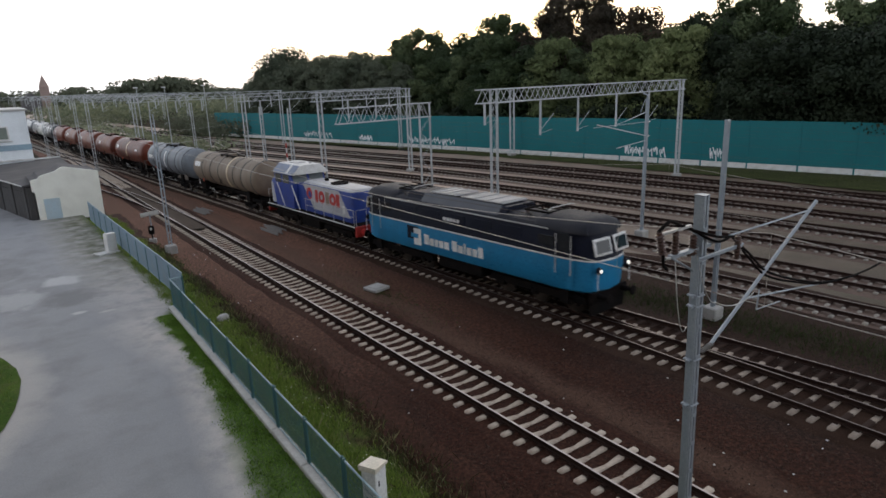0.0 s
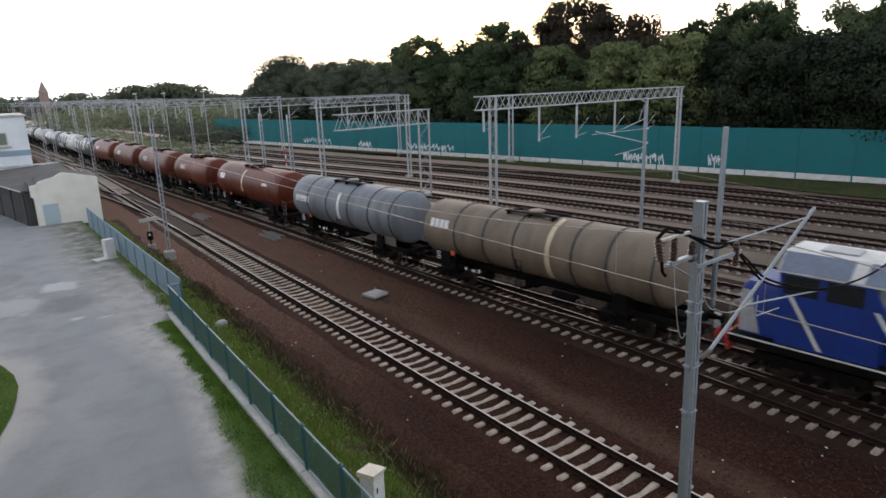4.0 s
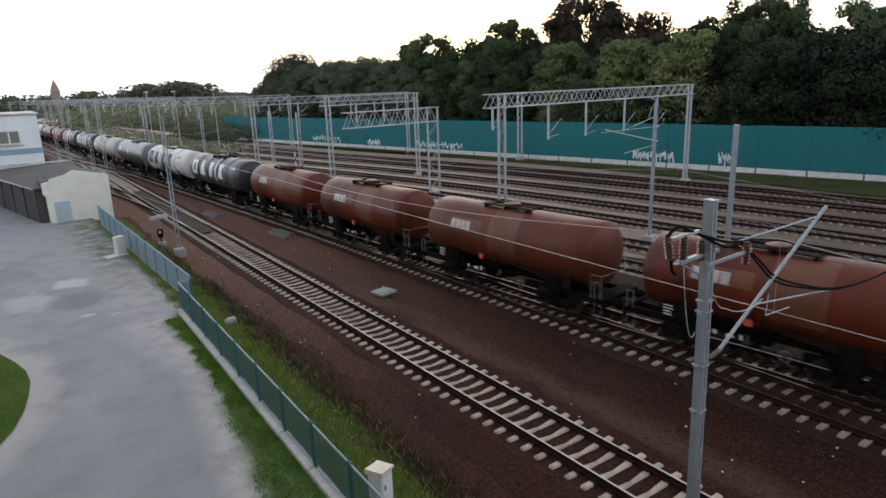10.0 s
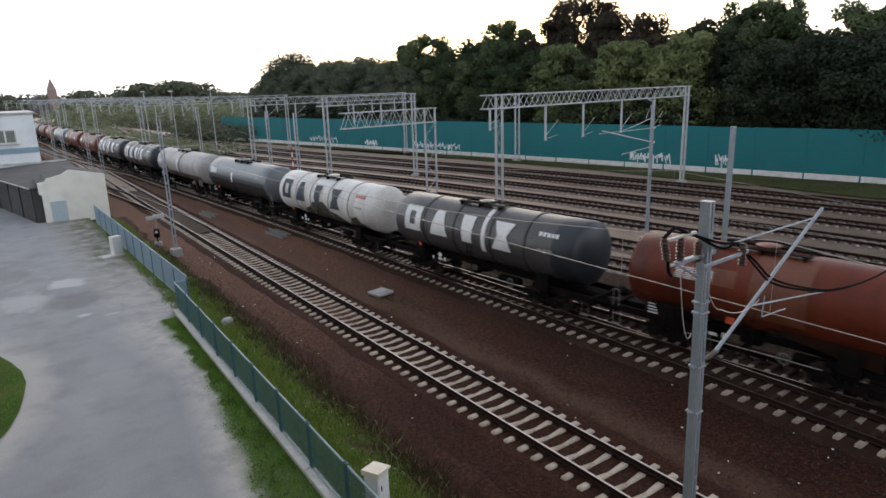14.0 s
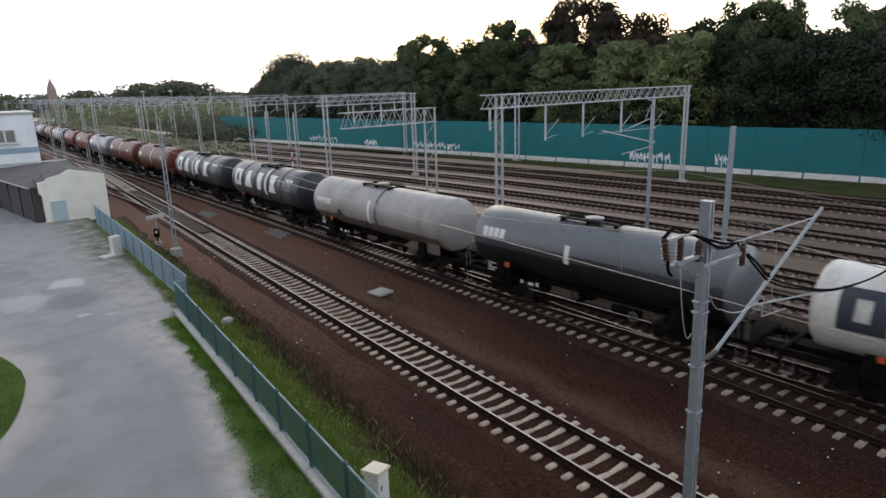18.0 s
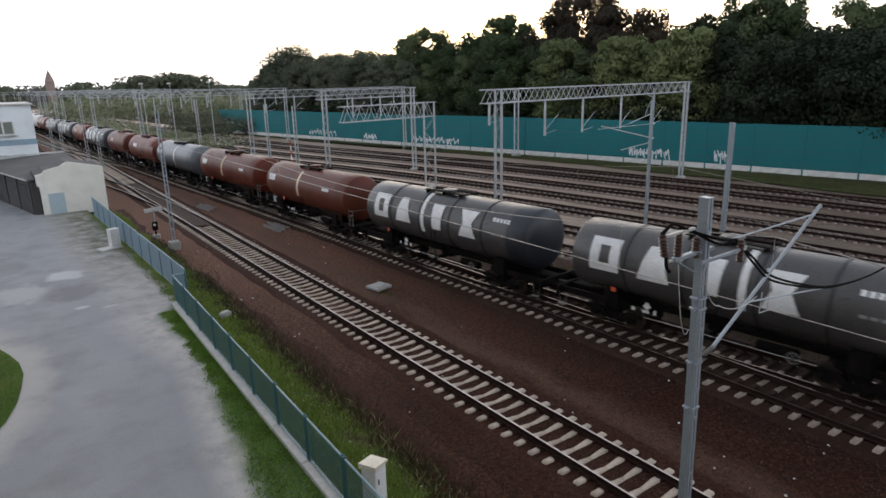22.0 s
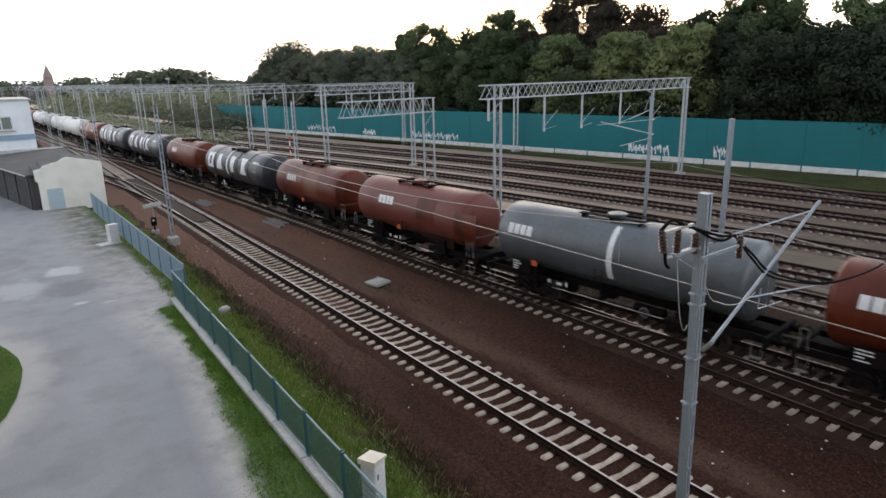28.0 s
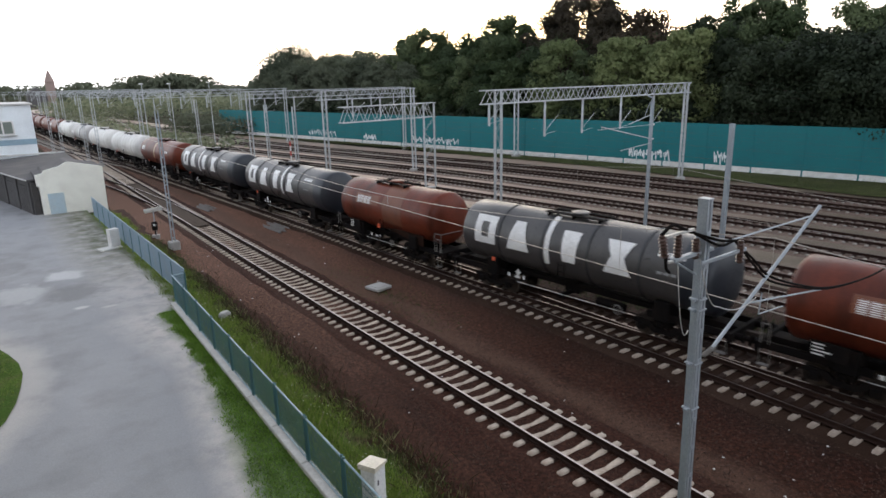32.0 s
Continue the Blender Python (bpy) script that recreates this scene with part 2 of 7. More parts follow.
def leafy(name, a, b2, trans=0.35, clump=0.0):
    m, nt, b = nodes_of(name)
    geo = nt.nodes.new("ShaderNodeNewGeometry")
    oi = nt.nodes.new("ShaderNodeObjectInfo")
    tone = geo.outputs["Random Per Island"]
    if clump:
        n = noise_node(nt, clump, 3)
        spread = ramp(nt, n.outputs["Fac"], [(0.34, (0, 0, 0)), (0.66, (1, 1, 1))])
        tone = blend(nt, 0.62, tone, spread.outputs[0])
    c = ramp(nt, tone, [(0, a), (1, b2)])
    v = ramp(nt, oi.outputs["Random"], [(0, (0.7, 0.75, 0.7)), (1, (1.25, 1.2, 1.1))])
    nt.links.new(blend(nt, 1.0, c.outputs[0], v.outputs[0], "MULTIPLY"), b.inputs["Base Color"])
    b.inputs["Roughness"].default_value = 0.7
    b.inputs["Specular IOR Level"].default_value = 0.2
    if trans:
        out = nt.nodes["Material Output"]
        tl, mix = nt.nodes.new("ShaderNodeBsdfTranslucent"), nt.nodes.new("ShaderNodeMixShader")
        nt.links.new(b.inputs["Base Color"].links[0].from_socket, tl.inputs[0])
        mix.inputs[0].default_value = trans
        nt.links.new(b.outputs[0], mix.inputs[1])
        nt.links.new(tl.outputs[0], mix.inputs[2])
        nt.links.new(mix.outputs[0], out.inputs[0])
    return m


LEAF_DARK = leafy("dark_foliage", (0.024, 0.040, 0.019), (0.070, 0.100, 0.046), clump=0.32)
# Shade of the backlit trees and undergrowth is put into this leaf colour.
LEAF_SHADED = leafy("shade_dark_foliage", (0.014, 0.022, 0.013), (0.034, 0.046, 0.026), 0.2, clump=0.32)
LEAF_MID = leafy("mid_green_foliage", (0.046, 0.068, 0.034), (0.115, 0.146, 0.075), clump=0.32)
# Distance haze is mixed into this leaf colour for far trees and woods.
LEAF_HAZY = leafy("haze_grey_foliage", (0.085, 0.098, 0.070), (0.145, 0.162, 0.118), clump=0.32)
LEAF_LIGHT = leafy("olive_foliage", (0.095, 0.122, 0.052), (0.23, 0.262, 0.125), clump=0.32)
LEAF_RED = leafy("copper_foliage", (0.040, 0.034, 0.026), (0.075, 0.058, 0.042), clump=0.32)
GRASS = leafy("grass_blades", (0.12, 0.195, 0.032), (0.25, 0.325, 0.085))
VERGEGRASS = leafy("verge_grass_blades", (0.125, 0.25, 0.034), (0.235, 0.37, 0.08))
ROUGHGRASS = leafy("rough_dry_grass", (0.045, 0.060, 0.022), (0.10, 0.11, 0.045))
DARKGRASS = leafy("dark_weeds", (0.030, 0.048, 0.016), (0.075, 0.10, 0.036))
MIDGRASS = leafy("dull_green_blades", (0.06, 0.115, 0.022), (0.12, 0.19, 0.045))
# Paled for its distance: haze is worked into the scrub's greens.
SCRUB = leafy("haze_pale_scrub", (0.15, 0.175, 0.115), (0.25, 0.27, 0.19))
DEADSTALK = leafy("dead_stalks", (0.045, 0.028, 0.02), (0.10, 0.07, 0.045))
WEED = leafy("dry_weeds", (0.15, 0.16, 0.07), (0.32, 0.31, 0.18))


def path_field():
    """The ballast between the tracks, with a trodden sandy path worn into it."""
    m, nt, b = nodes_of("ballast_with_path")
    tc = nt.nodes.new("ShaderNodeTexCoord")
    sep = nt.nodes.new("ShaderNodeSeparateXYZ")
    nt.links.new(tc.outputs["Object"], sep.inputs[0])
    n1, n2, n3 = noise_node(nt, 0.22, 6), noise_node(nt, 1.3, 5), noise_node(nt, 24.0, 6, rough=0.7)
    c = blend(nt, ramp(nt, n1.outputs["Fac"], [(0.38, (0, 0, 0)), (0.62, (1, 1, 1))]).outputs[0], (0.033, 0.0118, 0.0078), (0.041, 0.0178, 0.0116))
    c = blend(nt, ramp(nt, n2.outputs["Fac"], [(0.45, (0, 0, 0)), (0.75, (0.8,) * 3)]).outputs[0], c, (0.027, 0.0130, 0.0098))

    def maths(op, p, q):
        k = nt.nodes.new("ShaderNodeMath")
        k.operation = op
        for i, v in enumerate((p, q)):
            if isinstance(v, (int, float)):
                k.inputs[i].default_value = v
            else:
                nt.links.new(v, k.inputs[i])
        return k.outputs[0]

    wob = maths("MULTIPLY", maths("SUBTRACT", n1.outputs["Fac"], 0.5), 3.0)
    # Lighter reddish tone with distance, painting in haze and grazing sheen.
    far_lift = maths("DIVIDE", maths("ADD", maths("SUBTRACT", sep.outputs["Y"], 16.0), maths("MULTIPLY", wob, 3.0)), 24.0)
    c = blend(nt, ramp(nt, far_lift, [(0.0, (0, 0, 0)), (1.0, (0.9,) * 3)]).outputs[0], c, (0.150, 0.080, 0.055))
    off = maths("ABSOLUTE", maths("ADD", maths("SUBTRACT", sep.outputs["X"], 15.2), wob), 0)
    mask = ramp(nt, maths("DIVIDE", off, 1.15), [(0.15, (0.75,) * 3), (0.9, (0, 0, 0))])
    c = blend(nt, mask.outputs[0], c, (0.100, 0.058, 0.041))
    dusty = maths("ADD", maths("DIVIDE", maths("ADD", maths("SUBTRACT", sep.outputs["X"], 16.7), wob), 2.5), 0)
    c = blend(nt, ramp(nt, dusty, [(0.2, (0, 0, 0)), (0.9, (0.7,) * 3)]).outputs[0], c, (0.017, 0.0115, 0.0095))
    c = blend(nt, 1.0, c, ramp(nt, n3.outputs["Fac"], [(0.25, (0.5,) * 3), (0.75, (1.45,) * 3)]).outputs[0], "MULTIPLY")
    n4 = noise_node(nt, 7.0, 3, rough=0.85)
    c = blend(nt, maths("SUBTRACT", 1.0, mask.outputs[0]), c, ramp(nt, n4.outputs["Fac"], [(0.34, (0.34, 0.32, 0.32)), (0.5, (0.92, 0.89, 0.88)), (0.65, (2.05, 1.92, 1.88))]).outputs[0], "MULTIPLY")
    nt.links.new(c, b.inputs["Base Color"])
    b.inputs["Roughness"].default_value, b.inputs["Specular IOR Level"].default_value = 0.8, 0.15
    b.inputs["Specular Tint"].default_value = (1.0, 0.66, 0.48, 1)
    bump(nt, b, n3.outputs["Fac"], 0.7, 0.04)
    return m


def weedy_yard():
    """Yard ballast, browner and overgrown with low weeds towards the disused near end."""
    m = YARD
    nt = m.node_tree
    b = next(n for n in nt.nodes if n.type == "BSDF_PRINCIPLED")
    src = b.inputs["Base Color"].links[0].from_socket
    tc = nt.nodes.new("ShaderNodeTexCoord")
    sep = nt.nodes.new("ShaderNodeSeparateXYZ")
    nt.links.new(tc.outputs["Object"], sep.inputs[0])
    n = noise_node(nt, 0.3, 5)
    k = nt.nodes.new("ShaderNodeMath")
    k.operation = "MULTIPLY_ADD"
    nt.links.new(n.outputs["Fac"], k.inputs[0])
    k.inputs[1].default_value = 26.0
    nt.links.new(sep.outputs["Y"], k.inputs[2])
    d = nt.nodes.new("ShaderNodeMath")
    d.operation = "DIVIDE"
    nt.links.new(k.outputs[0], d.inputs[0])
    d.inputs[1].default_value = 90.0
    f = ramp(nt, d.outputs[0], [(0.30, (0.9,) * 3), (0.78, (0, 0, 0))])
    c = blend(nt, f.outputs[0], src, (0.062, 0.052, 0.034))
    nt.links.new(c, b.inputs["Base Color"])
    s = ramp(nt, d.outputs[0], [(0.25, (0.12,) * 3), (0.85, (1.0,) * 3)])
    nt.links.new(s.outputs[0], b.inputs["Specular IOR Level"])
    return m


def yard_concrete():
    """Worn concrete with a sandy rim towards the verge and vague pale and damp blotches."""
    m, nt, b = nodes_of("worn_concrete_paving")
    tc = nt.nodes.new("ShaderNodeTexCoord")
    sep = nt.nodes.new("ShaderNodeSeparateXYZ")
    nt.links.new(tc.outputs["Object"], sep.inputs[0])
    n1, n2, n3, n4 = noise_node(nt, 0.11, 5), noise_node(nt, 0.5, 6), noise_node(nt, 26.0, 5), noise_node(nt, 0.22, 5, stretch=(1, 0.55, 1))

    def maths(op, p, q):
        k = nt.nodes.new("ShaderNodeMath")
        k.operation = op
        for i, v in enumerate((p, q)):
            if isinstance(v, (int, float)):
                k.inputs[i].default_value = v
            else:
                nt.links.new(v, k.inputs[i])
        return k.outputs[0]

    c = blend(nt, ramp(nt, n1.outputs["Fac"], [(0.35, (0, 0, 0)), (0.65, (1, 1, 1))]).outputs[0], (0.250, 0.256, 0.266), (0.300, 0.304, 0.312))
    c = blend(nt, ramp(nt, n4.outputs["Fac"], [(0.50, (0, 0, 0)), (0.68, (0.38,) * 3)]).outputs[0], c, (0.38, 0.38, 0.39))
    c = blend(nt, ramp(nt, n2.outputs["Fac"], [(0.48, (0, 0, 0)), (0.70, (0.5,) * 3)]).outputs[0], c, (0.16, 0.16, 0.158))
    def clip01(v):
        return maths("MINIMUM", maths("MAXIMUM", v, 0.0), 1.0)

    # the verge: turf beyond a wavering line beside the fence, with a sandy margin before it
    line = maths("MINIMUM", maths("ADD", maths("MULTIPLY", sep.outputs["Y"], 0.125), 2.40), 5.40)
    line = maths("ADD", line, maths("MULTIPLY", clip01(maths("SUBTRACT", sep.outputs["Y"], 31.0)), 1.05))
    line = maths("SUBTRACT", line, maths("MULTIPLY", maths("MAXIMUM", maths("SUBTRACT", sep.outputs["Y"], 34.0), 0.0), 0.018))
    off = maths("ADD", maths("SUBTRACT", sep.outputs["X"], line), maths("MULTIPLY", maths("SUBTRACT", n2.outputs["Fac"], 0.5), 0.7))
    wide = maths("ADD", maths("MULTIPLY", clip01(maths("DIVIDE", maths("SUBTRACT", sep.outputs["Y"], 24.0), 10.0)), 2.6), 1.2)
    rim = ramp(nt, maths("DIVIDE", maths("ADD", off, wide), wide), [(0.0, (0, 0, 0)), (0.9, (0.9,) * 3)])
    n7 = noise_node(nt, 1.1, 7, rough=0.7)
    mottle = ramp(nt, n7.outputs["Fac"], [(0.36, (0.35,) * 3), (0.56, (1, 1, 1))])
    c = blend(nt, maths("MULTIPLY", rim.outputs[0], mottle.outputs[0]), c, (0.54, 0.50, 0.465))
    # pale skims and damp places near the corner of the fence
    n6 = noise_node(nt, 0.9, 6)
    for cx, cy, rx, ry, tone, most in ((2.5, 41.4, 1.1, 1.5, (0.50, 0.50, 0.50), 0.8), (0.2, 38.6, 1.6, 2.2, (0.44, 0.44, 0.44), 0.6), (2.4, 37.4, 1.8, 1.9, (0.15, 0.15, 0.148), 0.6), (2.55, 34.4, 0.45, 0.3, (0.50, 0.49, 0.48), 0.9), (3.7, 33.8, 0.5, 0.25, (0.46, 0.44, 0.42), 0.8), (-1.5, 46.0, 3.0, 3.0, (0.16, 0.16, 0.158), 0.5), (1.6, 12.2, 2.2, 1.3, (0.15, 0.145, 0.142), 0.6)):
        ux = maths("DIVIDE", maths("SUBTRACT", sep.outputs["X"], cx), rx)
        uy = maths("DIVIDE", maths("SUBTRACT", sep.outputs["Y"], cy), ry)
        u = maths("SQRT", maths("ADD", maths("MULTIPLY", ux, ux), maths("MULTIPLY", uy, uy)), 0)
        u = maths("ADD", u, maths("MULTIPLY", maths("SUBTRACT", n6.outputs["Fac"], 0.5), 1.6))
        c = blend(nt, ramp(nt, u, [(0.55, (most,) * 3), (0.95, (0, 0, 0))]).outputs[0], c, tone)
    n5 = noise_node(nt, 1.7, 6)
    off = maths("ADD", off, maths("MULTIPLY", maths("SUBTRACT", n5.outputs["Fac"], 0.5), 0.6))
    grown = ramp(nt, maths("ADD", maths("DIVIDE", off, 1.1), 0.45), [(0.15, (0, 0, 0)), (0.85, (1, 1, 1))])
    c = blend(nt, grown.outputs[0], c, (0.075, 0.125, 0.028))
    dx, dy = maths("ADD", sep.outputs["X"], 10.3), maths("SUBTRACT", sep.outputs["Y"], 27.3)
    far = maths("SQRT", maths("ADD", maths("MULTIPLY", dx, dx), maths("MULTIPLY", dy, dy)), 0)
    far = maths("ADD", far, maths("MULTIPLY", maths("SUBTRACT", n2.outputs["Fac"], 0.5), 2.0))
    ringed = ramp(nt, maths("DIVIDE", far, 14.0), [(0.735, (0.7,) * 3), (0.81, (0, 0, 0))])
    c = blend(nt, ringed.outputs[0], c, (0.46, 0.435, 0.405))
    # moss and dirt before the shed and along the fence beyond the corner
    mossy = maths("MULTIPLY", clip01(maths("DIVIDE", maths("SUBTRACT", sep.outputs["Y"], 36.0), 12.0)), clip01(maths("DIVIDE", maths("SUBTRACT", sep.outputs["X"], 2.6), 2.5)))
    mossy = maths("MULTIPLY", mossy, ramp(nt, n6.outputs["Fac"], [(0.36, (0.25,) * 3), (0.6, (0.95,) * 3)]).outputs[0])
    c = blend(nt, mossy, c, (0.085, 0.095, 0.045))
    c = blend(nt, 1.0, c, ramp(nt, n3.outputs["Fac"], [(0.3, (0.88,) * 3), (0.7, (1.08,) * 3)]).outputs[0], "MULTIPLY")
    nt.links.new(c, b.inputs["Base Color"])
    b.inputs["Roughness"].default_value = 0.75
    bump(nt, b, n3.outputs["Fac"], 0.12, 0.01)
    return m


# ---- mesh building ----
class Build:
    """Gathers vertices and faces of one mesh."""

    def __init__(self):
        self.v, self.f, self.mi = [], [], []

    def add(self, vs, fs, mi=0):
        n = len(self.v)
        self.v += [tuple(p) for p in vs]
        self.f += [tuple(i + n for i in q) for q in fs]
        self.mi += [mi] * len(fs)
        return self

    def box(self, x0, x1, y0, y1, z0, z1, b=0.0, m=None, mi=0):
        """A box with its edges chamfered by b."""
        if b <= 0:
            vs = [(x, y, z) for x in (x0, x1) for y in (y0, y1) for z in (z0, z1)]
            fs = [(0, 1, 3, 2), (4, 6, 7, 5), (0, 4, 5, 1), (2, 3, 7, 6), (0, 2, 6, 4), (1, 5, 7, 3)]
        else:
            lo, hi = (x0, y0, z0), (x1, y1, z1)
            vs, at = [], {}
            for c in [(i, j, k) for i in (0, 1) for j in (0, 1) for k in (0, 1)]:
                for ax in range(3):
                    p = [(hi if c[q] else lo)[q] + (0 if q == ax else (-b if c[q] else b)) for q in range(3)]
                    at[c, ax] = len(vs)
                    vs.append(p)
            fs = []
            for ax in range(3):
                u, w = (ax + 1) % 3, (ax + 2) % 3
                for s in (0, 1):
                    q = []
                    for cu, cw in ((0, 0), (1, 0), (1, 1), (0, 1)):
                        c = [0, 0, 0]
                        c[ax], c[u], c[w] = s, cu, cw
                        q.append(at[tuple(c), ax])
                    fs.append(tuple(q if s else q[::-1]))
                for cu in (0, 1):
                    for cw in (0, 1):
                        c0, c1 = [0, 0, 0], [0, 0, 0]
                        c0[u] = c1[u] = cu
                        c0[w] = c1[w] = cw
                        c1[ax] = 1
                        q = [at[tuple(c0), u], at[tuple(c1), u], at[tuple(c1), w], at[tuple(c0), w]]
                        fs.append(tuple(q if cu == cw else q[::-1]))
            for c in [(i, j, k) for i in (0, 1) for j in (0, 1) for k in (0, 1)]:
                q = [at[c, 0], at[c, 1], at[c, 2]]
                fs.append(tuple(q if sum(c) % 2 else q[::-1]))
        if m is not None:
            vs = [m @ Vector(p) for p in vs]
        return self.add(vs, fs, mi)

    def rod(self, p0, p1, r, n=8, r1=None, caps=True, mi=0):
        """A round bar from p0 to p1."""
        p0, p1 = Vector(p0), Vector(p1)
        d = (p1 - p0).normalized()
        a = d.orthogonal().normalized()
        c = d.cross(a)
        r1 = r if r1 is None else r1
        vs = [p + (a * math.cos(t) + c * math.sin(t)) * q for p, q in ((p0, r), (p1, r1)) for t in [2 * math.pi * i / n for i in range(n)]]
        fs = [(i, (i + 1) % n, n + (i + 1) % n, n + i) for i in range(n)]
        if caps:
            fs += [tuple(range(n))[::-1], tuple(range(n, 2 * n))]
        return self.add(vs, fs, mi)

    def lathe(self, prof, n=32, axis="y", mi=0):
        """Turns (along, radius) pairs round an axis through the origin."""
        vs, fs = [], []
        for a, r in prof:
            for i in range(n):
                t = 2 * math.pi * i / n
                p = (r * math.cos(t), r * math.sin(t))
                vs.append((p[0], a, p[1]) if axis == "y" else (a, p[0], p[1]) if axis == "x" else (p[0], p[1], a))
        for k in range(len(prof) - 1):
            for i in range(n):
                q = (k * n + i, k * n + (i + 1) % n, (k + 1) * n + (i + 1) % n, (k + 1) * n + i)
                fs.append(q if axis != "y" else q)
        return self.add(vs, fs, mi)

    def prism(self, outline, a0, a1, axis="y", mi=0):
        """An outline (pairs) drawn out along an axis: y takes (x, z), x takes (y, z), z takes (x, y)."""
        n = len(outline)
        put = {"y": lambda p, a: (p[0], a, p[1]), "x": lambda p, a: (a, p[0], p[1]), "z": lambda p, a: (p[0], p[1], a)}[axis]
        vs = [put(p, a) for a in (a0, a1) for p in outline]
        fs = [(i, (i + 1) % n, n + (i + 1) % n, n + i) for i in range(n)] + [tuple(range(n))[::-1], tuple(range(n, 2 * n))]
        return self.add(vs, fs, mi)

    def sweep(self, prof, pts, mi=0, closed=True):
        """Draws a profile (across, up) along points (x, y, z) that run mainly along y."""
        n, vs, fs = len(prof), [], []
        for i, p in enumerate(pts):
            a, b = Vector(pts[max(i - 1, 0)]), Vector(pts[min(i + 1, len(pts) - 1)])
            d = (b - a).normalized()
            s = d.cross(Vector((0, 0, 1))).normalized()
            vs += [Vector(p) + s * u + Vector((0, 0, w)) for u, w in prof]
        e = n if closed else n - 1
        for i in range(len(pts) - 1):
            fs += [(i * n + k, i * n + (k + 1) % n, (i + 1) * n + (k + 1) % n, (i + 1) * n + k) for k in range(e)]
        return self.add(vs, fs, mi)

    def mesh(self, name, mats, smooth=35):
        me = bpy.data.meshes.new(name)
        me.from_pydata(self.v, [], self.f)
        for m in mats if isinstance(mats, (list, tuple)) else [mats]:
            me.materials.append(m)
        me.polygons.foreach_set("material_index", self.mi)
        if smooth:
            me.polygons.foreach_set("use_smooth", [True] * len(self.f))
            me.set_sharp_from_angle(angle=radians(smooth))
        bm = bmesh.new()
        bm.from_mesh(me)
        bmesh.ops.recalc_face_normals(bm, faces=bm.faces)
        bm.to_mesh(me)
        bm.free()
        me.update()
        return me


def part(name, b, material, parent, label="", at=None, smooth=35):
    me = b if isinstance(b, bpy.types.Mesh) else b.mesh(name, material, smooth)
    ob = new(name, me)
    ob.parent = parent
    if at is not None:
        ob.matrix_basis = at
    return tagged(ob, label)


def thing(name, label, category, group="", kind="", at=None):
    ob = new(name)
    ob.empty_display_size = 0.3
    if at is not None:
        ob.matrix_basis = at
    return tagged(ob, label, category, group, kind)


def setting(name, b, material, label, category, smooth=35):
    ob = new(name, b.mesh(name, material, smooth))
    return tagged(ob, label, category, "", "structure")


# ---- the plan: how the tracks run (x as a function of y) ----
STEP = np.arange(-420, 900.5, 0.5)


def drawn(slope, x0, y0):
    s = np.array([slope(y) for y in STEP])
    x = np.concatenate(([0.0], np.cumsum((s[1:] + s[:-1]) / 2 * 0.5)))
    x += x0 - np.interp(y0, STEP, x)
    return x


def main_slope(y):
    return 0 if y < 5 else -0.0012 * (y - 5) if y < 60 else -0.066 + (y - 60) * 0.031 / 140 if y < 200 else -0.035


def yard_slope(y):
    if y < 50:
        return -0.08 if y < 10 else max(-0.08 - 0.0018 * (y - 10), -0.15)
    return -0.15 - (y - 50) * 0.003 if y < 75 else -0.225 if y < 80 else -0.225 + (y - 80) * 0.0026 if y < 142 else -0.062


MAIN_X = drawn(main_slope, 20.5, 0)
YARD_X = drawn(yard_slope, 0, 15)
NEAR_X = 12.66
YARD_LINES = (29.7, 34.3, 40.2, 45.0, 50.0, 55.3, 59.3)


def main_x(y):
    return float(np.interp(y, STEP, MAIN_X))


def yard_x(x15):
    return lambda y: x15 + float(np.interp(y, STEP, YARD_X))


def fork_left(y):
    d = max(y - 50, 0)
    return NEAR_X - (d * d * 0.0022 if d < 30 else 1.98 + (d - 30) * 0.132)


def fork_right(y):
    d = max(43.7 - y, 0)
    return main_x(y) + (d * d / 600 if d < 30 else 1.5 + (d - 30) * 0.1)


